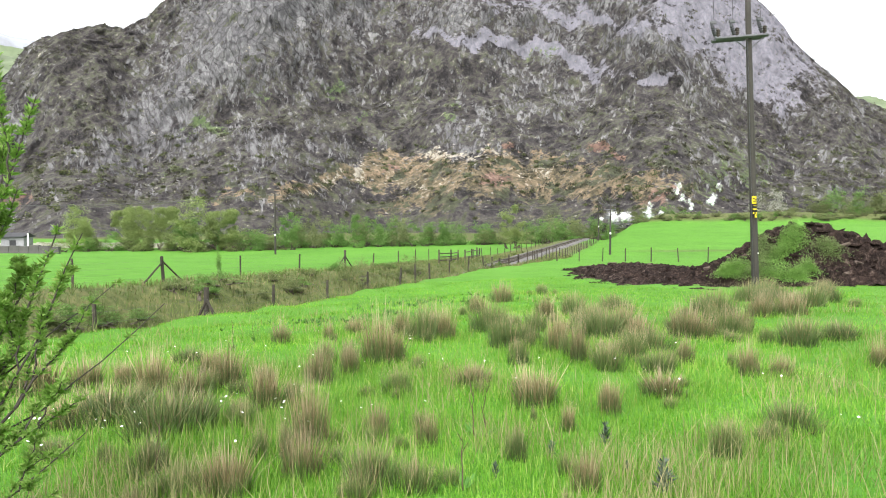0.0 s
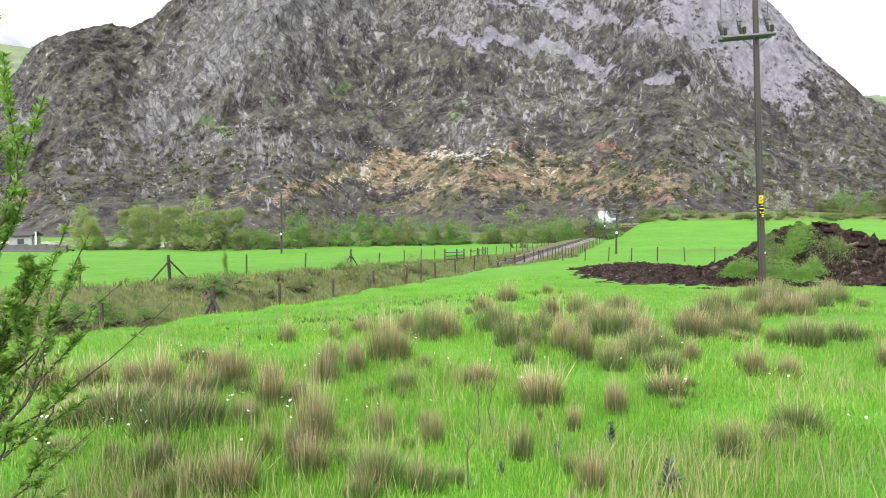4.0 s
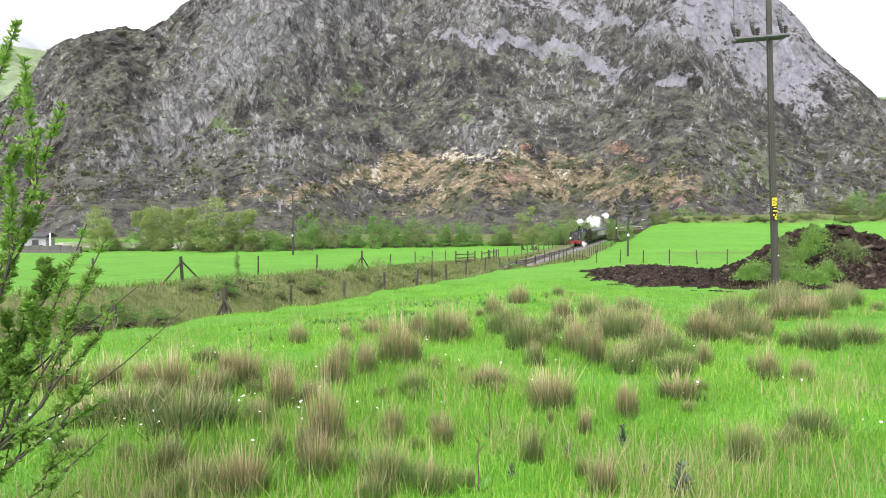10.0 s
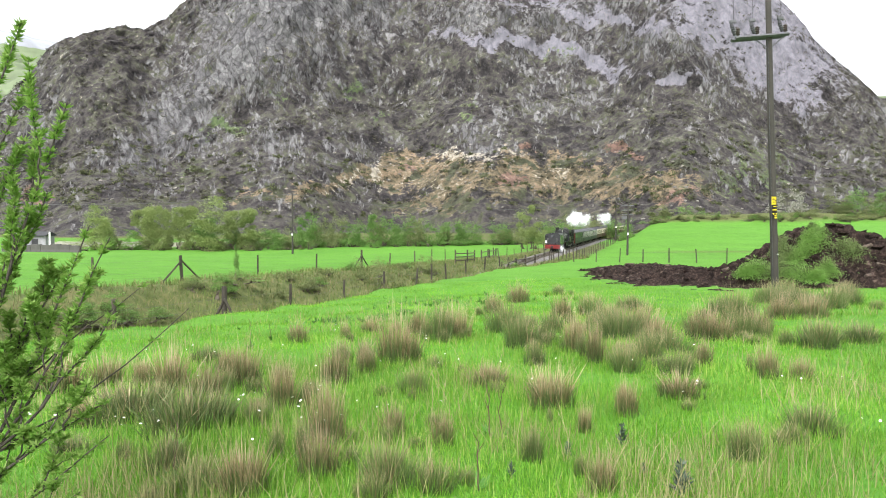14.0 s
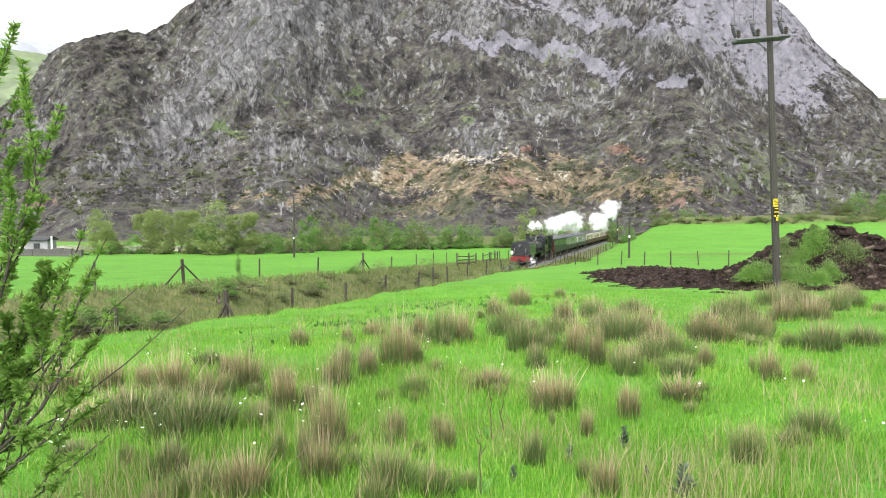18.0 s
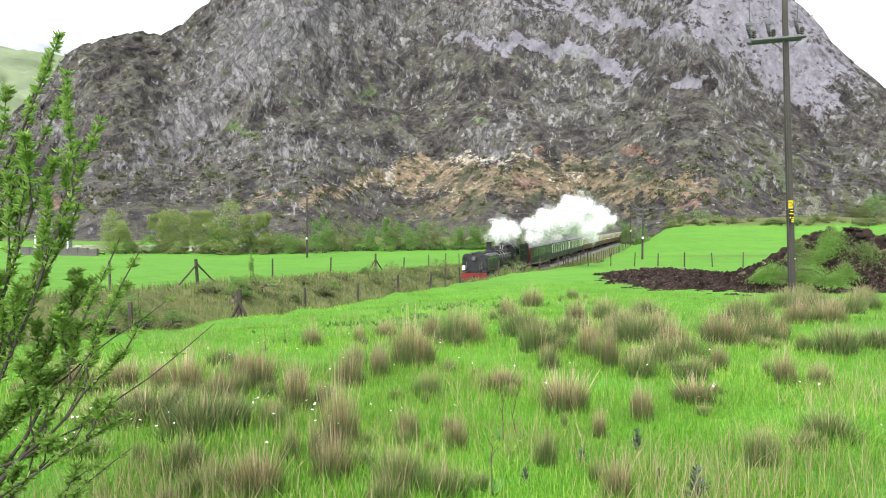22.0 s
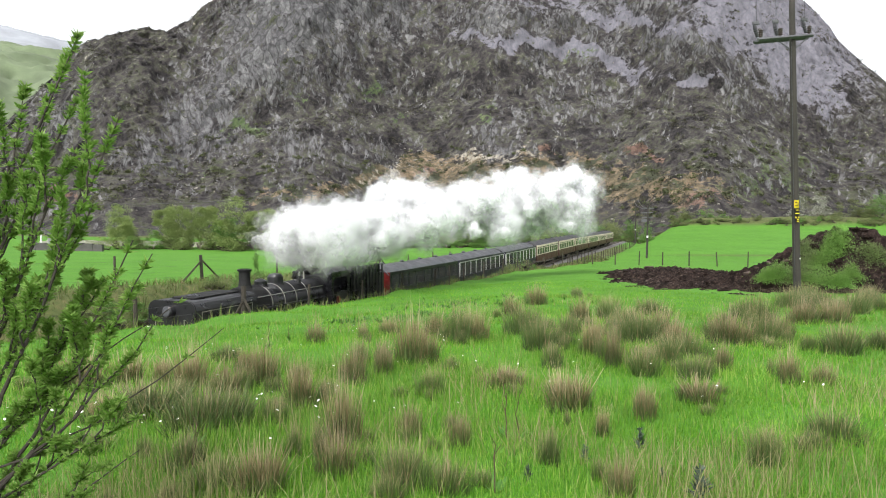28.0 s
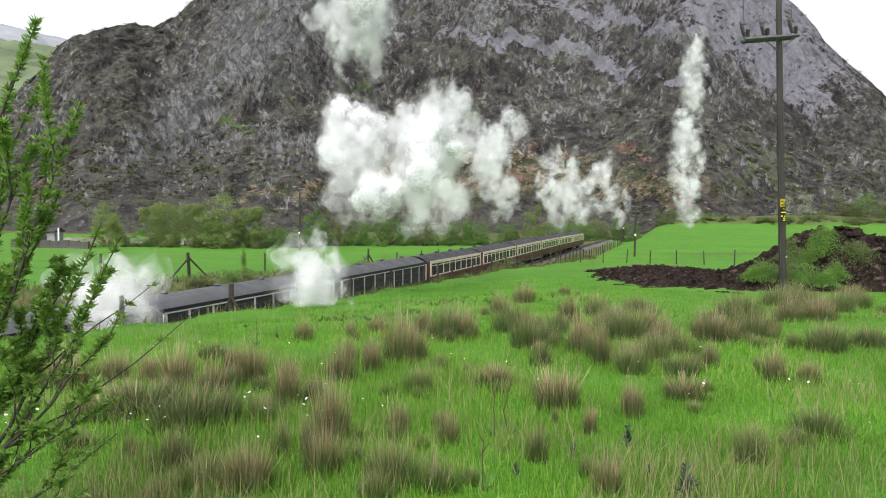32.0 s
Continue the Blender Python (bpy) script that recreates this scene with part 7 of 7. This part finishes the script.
def vapour(kind, start, end, where, rng, group="steam from the chimney", label=""):
    """One puff that lives from start to end at where(t); before and after it waits in the ground."""
    start, end = off_the_second(start), off_the_second(end)
    if end - start < 0.35 or start > 31.8 or end < 0.1:
        return
    ob = tagged(new("steam_wisp" if kind in ("wisp", "shred") else "steam_puff", kinds[kind][rng.randrange(len(kinds[kind]))]), label or labels[kind], "steam", group)
    rows = []
    if start > 0.2:
        p = where(start)
        hide = Vector((p.x, p.y, -14))
        rows += [(0.0, hide), (start - 0.1, hide), (start, p)]
    t = max(start, 0.0)
    while t < min(end, 32.0):
        if t > start:
            rows.append((t, where(t)))
        t += 0.3
    if end < 31.8:
        p = where(end)
        rows += [(end, p), (end + 0.1, Vector((p.x, p.y, -14))), (32.0, Vector((p.x, p.y, -14)))]
    else:
        rows.append((32.0, where(32.0)))
    PUFFS.append((ob, rows, rng.uniform(0, 360), rng.uniform(-10, 10)))


def billow(rows, counts, born, fade, seed, low=False):
    """A mass of steam that drifts as one: rows of seconds, place, foot, top and half width; dense puffs give way to wisps between the seconds of fade."""
    rng = random.Random(seed)
    ts = [r[0] for r in rows]

    def box(t):
        return [float(np.interp(t, ts, [r[k] for r in rows])) for k in range(1, 6)]

    def follow(u, v, w, size):
        def where(t):
            x, y, z0, z1, h = box(t)
            room, tall = max(0.15, h - size * 0.8), max(0.1, (z1 - z0) - size * 1.7)
            return Vector((x + u * room, y + w * min(h, 1.6), z0 + size * 0.75 + v * tall))
        return where

    size = {"small": 0.55, "middle": 1.0, "large": 1.55, "wisp": 1.5, "shred": 0.8}
    solid = sum(count for kind, count in counts if kind in ("small", "middle"))
    counts = [(kind, count + (solid // 3 if kind == "shred" else 0) + (count // 3 if kind == "middle" else 0)) for kind, count in counts]
    for kind, count in counts:
        for k in range(count):
            u, w = rng.uniform(-1, 1), rng.uniform(-1, 1)
            v = (k + rng.random()) / count
            thin = kind in ("wisp", "shred")
            if thin:
                start, end = born + (fade[0] - born) * rng.uniform(0.35, 1.0), 33.0 if fade[2] > 32 else rng.uniform(fade[1], fade[2])
            else:
                start, end = born + 0.5 * rng.random(), rng.uniform(fade[0], fade[1])
            if low:
                vapour(kind, start, end, follow(u, v, w, size[kind]), rng, "steam beside the coaches", "white steam drifting low beside the coaches")
            else:
                vapour(kind, start, end, follow(u, v, w, size[kind]), rng)


def build_steam():
    """Vapour thrown up by the chimney and carried off by the wind, in rigid puffs: each waits in the ground until its hour and sinks away when it has thinned out."""
    rng = random.Random(21)
    kinds["small"] = [puff_mesh("steam_puff", 40 + k, 0.55, 3, 5) for k in range(4)]
    kinds["middle"] = [puff_mesh("steam_puff", 50 + k, 1.0, 4, 8) for k in range(5)]
    kinds["large"] = [puff_mesh("steam_puff", 60 + k, 1.55, 6, 10, 0.9) for k in range(5)]
    kinds["wisp"] = [puff_mesh("steam_wisp", 70 + k, 1.5, 0, 12, 1.7) for k in range(6)]
    kinds["shred"] = [puff_mesh("steam_wisp", 80 + k, 0.8, 0, 8, 1.6) for k in range(5)]
    t = -5.0
    while t < 30.2:
        life = float(np.interp(t, [-5, -1, 0.5, 6, 9, 13, 17, 20, 22, 24, 25.5, 32], [3.8, 3.2, 1.5, 0.9, 1.1, 1.6, 2.4, 2.5, 2.1, 2.1, 3.2, 4.0]))
        top = float(np.interp(t, [12, 20, 24, 26, 27.2, 28], [0.9, 0.75, 0.6, 0.8, 0.8, 0.9]))
        plan = [("small", 0.04, min(1.3, life))]
        if t > -3:
            plan.append(("middle" if t > 10 or rng.random() < 0.4 else "small", 0.16, min(3.0, life)))
            if t < 9:
                plan.append(("large", 0.35, min(2.0, life)))
        else:
            plan.append(("middle", 1.0, life))
        if t > 15:
            plan.append(("large" if 20 < t < 27.2 else "middle", 0.8, life))
        for kind, first, end in plan:
            te = t + rng.uniform(-0.12, 0.12)
            side = Vector((rng.gauss(0, 0.5), rng.gauss(0, 0.5), rng.gauss(0, 0.4)))
            lift, gust = top * rng.uniform(0.08, 1.0), rng.uniform(0.88, 1.1)
            stop = te + end
            if te + first < 28.6:
                stop = min(stop, 27.75 + rng.uniform(0, 0.2)) if te > 24 and kind != "small" else stop
            if te < -0.1:
                stop = min(stop, 1.7)
            if te > 27.2:
                stop = min(stop, te + 0.8)
            vapour(kind, te + first, stop, lambda s, te=te, side=side, lift=lift, gust=gust: drift(te, s - te, side, lift, gust), rng)
        t += 0.7 if t < 9 else (0.45 if t < 15 else 0.33)
    # shreds left hanging over the field by the first blasts
    for x, y, z, vx, vz, kinds_here, end in ((57.9, 165.1, 7.6, 1.3, 1.4, ("small", "shred", "shred"), 1.4), (59.5, 164.6, 6.0, 1.2, 1.2, ("small", "shred"), 0.8), (60.9, 164.1, 3.9, 1.2, 0.8, ("small", "small", "shred"), 2.4), (65.2, 162.4, 4.8, 1.2, 0.6, ("small", "middle", "shred"), 2.6),
                                          (51.7, 167.2, 2.9, -0.4, 0.3, ("middle", "small", "shred"), 1.6), (66.2, 162.0, 9.1, 1.0, 0.6, ("shred",), 2.0)):
        for k, kind in enumerate(kinds_here):
            at = Vector((x + rng.uniform(-0.7, 0.7), y, z + 1.1 * (k - 0.5) * rng.uniform(0.5, 1.0)))
            vapour(kind, -1.0, min(end, 1.4) if kind != "shred" else 3.5, lambda s, at=at, vx=vx, vz=vz: at + Vector((vx, 0.2, vz)) * s, rng)
    # the masses that the plume breaks up into as it drifts over the coaches
    billow([(28, 4.3, 38.2, 0.7, 4.6, 3.0), (29, 5.5, 39.2, 0.0, 5.8, 3.5), (30, 8.2, 40.3, 0.3, 7.5, 2.7), (31, 10.5, 41.3, 1.2, 9.0, 2.1), (32, 14.2, 43.4, 1.5, 12.5, 1.0)], (("middle", 14), ("small", 9), ("shred", 9)), 27.2, (29.4, 31.0, 33), 301)
    billow([(28, 0.7, 35.1, 0.5, 3.8, 2.2), (29, 0.1, 36.1, 0.1, 3.8, 2.3), (30, 3.3, 37.1, 0.4, 4.7, 2.0), (31, 5.0, 38.2, 1.2, 5.1, 3.1), (32, 7.6, 39.2, 1.2, 5.2, 3.5)], (("middle", 9), ("small", 6), ("shred", 8)), 27.2, (29.6, 31.2, 33), 302)
    billow([(28, -2.3, 31.0, 0.2, 3.3, 2.0), (29, -3.3, 32.0, -0.2, 4.0, 2.1), (30, -1.8, 33.1, 0.2, 5.7, 3.0), (31, -1.0, 33.6, 0.3, 6.6, 3.2), (31.5, -0.2, 34.1, 0.4, 7.9, 3.2), (32, 0.8, 34.6, 1.2, 6.9, 2.9)], (("middle", 15), ("small", 10), ("wisp", 1), ("shred", 12)), 27.6, (30.2, 31.7, 33), 303)
    billow([(27.4, -5.4, 29.0, 0.2, 1.6, 1.5), (28, -5.0, 26.2, 0.2, 1.4, 1.7), (29, -6.8, 26.3, -0.4, 2.8, 2.3), (30, -7.7, 27.0, -0.2, 5.8, 2.4), (30.5, -7.4, 27.5, 0.4, 7.4, 2.2), (31, -6.6, 28.1, 0.8, 8.9, 2.0), (31.5, -5.5, 28.7, 3.7, 10.7, 1.5), (32, -3.8, 29.3, 7.4, 11.7, 1.3)], (("middle", 17), ("small", 10), ("shred", 10)), 27.3, (30.5, 31.9, 33), 304)
    billow([(27.4, -4.2, 31.0, 0.2, 2.0, 1.6), (28, -3.6, 29.0, 0.2, 2.3, 1.8), (29, -5.2, 28.5, -0.1, 2.5, 2.4), (30, -5.0, 29.6, -0.1, 2.6, 2.6), (31, -4.6, 30.6, 0.2, 3.0, 2.8), (32, -4.0, 31.5, 0.4, 3.4, 2.8)], (("middle", 16), ("small", 8), ("shred", 4)), 27.2, (30.1, 30.8, 31.4), 308)
    billow([(28.8, -8.3, 19.8, -0.2, 1.4, 1.4), (29.5, -9.3, 20.3, -0.4, 1.5, 1.9), (30, -9.7, 20.8, -0.6, 1.7, 1.8), (30.5, -8.9, 21.4, -0.3, 2.2, 1.7), (31, -9.2, 22.4, -0.4, 2.3, 1.7), (31.5, -6.2, 24.0, 0.3, 3.7, 2.5), (32, -2.1, 26.1, 1.5, 6.4, 2.8)], (("middle", 14), ("small", 14), ("shred", 13)), 28.9, (31.1, 32.3, 35), 305)
    billow([(30, -11.1, 16.8, -0.8, 0.8, 1.7), (30.5, -10.2, 17.8, -0.5, 1.2, 1.2), (31, -10.4, 18.8, -0.6, 0.9, 1.3), (31.5, -8.7, 19.8, -1.4, 0.8, 1.5), (32, -4.2, 21.9, -1.5, 0.8, 1.2)], (("middle", 3), ("small", 8), ("shred", 4)), 30.1, (31.4, 31.8, 33), 306, True)
    billow([(31, -10.4, 14.8, -0.5, 0.5, 0.8), (31.5, -9.2, 15.8, -0.8, 0.3, 0.8), (32, -8.2, 17.3, -1.2, 0.0, 1.2)], (("small", 4), ("shred", 6)), 30.8, (31.2, 31.8, 33), 307, True)
    # the cylinder cocks' jet rides along with the engine
    for k in range(1):
        ob = tagged(new("steam_puff", kinds["small"][k]), "small white steam jet at the cylinders", "steam", "steam at the cylinders")
        rows = []
        for j in range(33):
            x, y = side_of(front_at(j) + LOCO_BACK + 1.1 + 0.55 * k, 1.0 + 0.25 * k)
            on = 5 < j < 22
            rows.append((float(j), Vector((x, y, float(rail_z(front_at(j))) + 0.35 if on else RAIL - 9))))
        PUFFS.append((ob, rows, 40.0 * k, 9.0))


build_steam()


# ---- what moves ----
def motions():
    for ob, back, length in TRAIN:
        walk(ob, [(0.5 * k, vehicle_pose(0.5 * k, back, length)) for k in range(65)])
    for ob, x, r in WHEELS:
        x, r = x * LOCO_SIZE, r * LOCO_SIZE
        rows = []
        for k in range(0, 321):
            t = k / 10
            turn = math.degrees((front_at(0) - front_at(t)) / r)
            rows.append((t, pose(x, 0, r) @ Matrix.Rotation(radians(-turn), 4, "Y")))
        walk(ob, rows)
    # the shrub leans in the wind
    sway = [(0, 0), (3, 0.2), (6, -0.3), (9, 0.1), (11, 1.0), (13, 0.3), (14.2, 1.2), (16.5, 0.2), (18.5, 0.5), (19.6, 3.5), (20.6, 4.5), (22, 3.2), (23.2, 5.0), (24.5, 1.5), (25.3, 1.2), (27, 3.5), (28, 4.5), (28.7, 7.5), (29.4, 4.0), (30.3, 3.0), (31.2, 1.2), (32, 1.6)]
    walk(SHRUB, [(t, Matrix.Translation(SHRUB_FOOT) @ pose(0, 0, 0, 0, a, 0)) for t, a in sway])
    for ob, rows, a0, da in PUFFS:
        out = []
        for t, p in rows:
            if not out or t > out[-1][0] + 0.04:
                out.append((t, pose(p.x, p.y, p.z, 0, 0, a0 + da * t)))
        if out[0][0] > 0:
            out.insert(0, (0.0, out[0][1]))
        walk(ob, out)


motions()
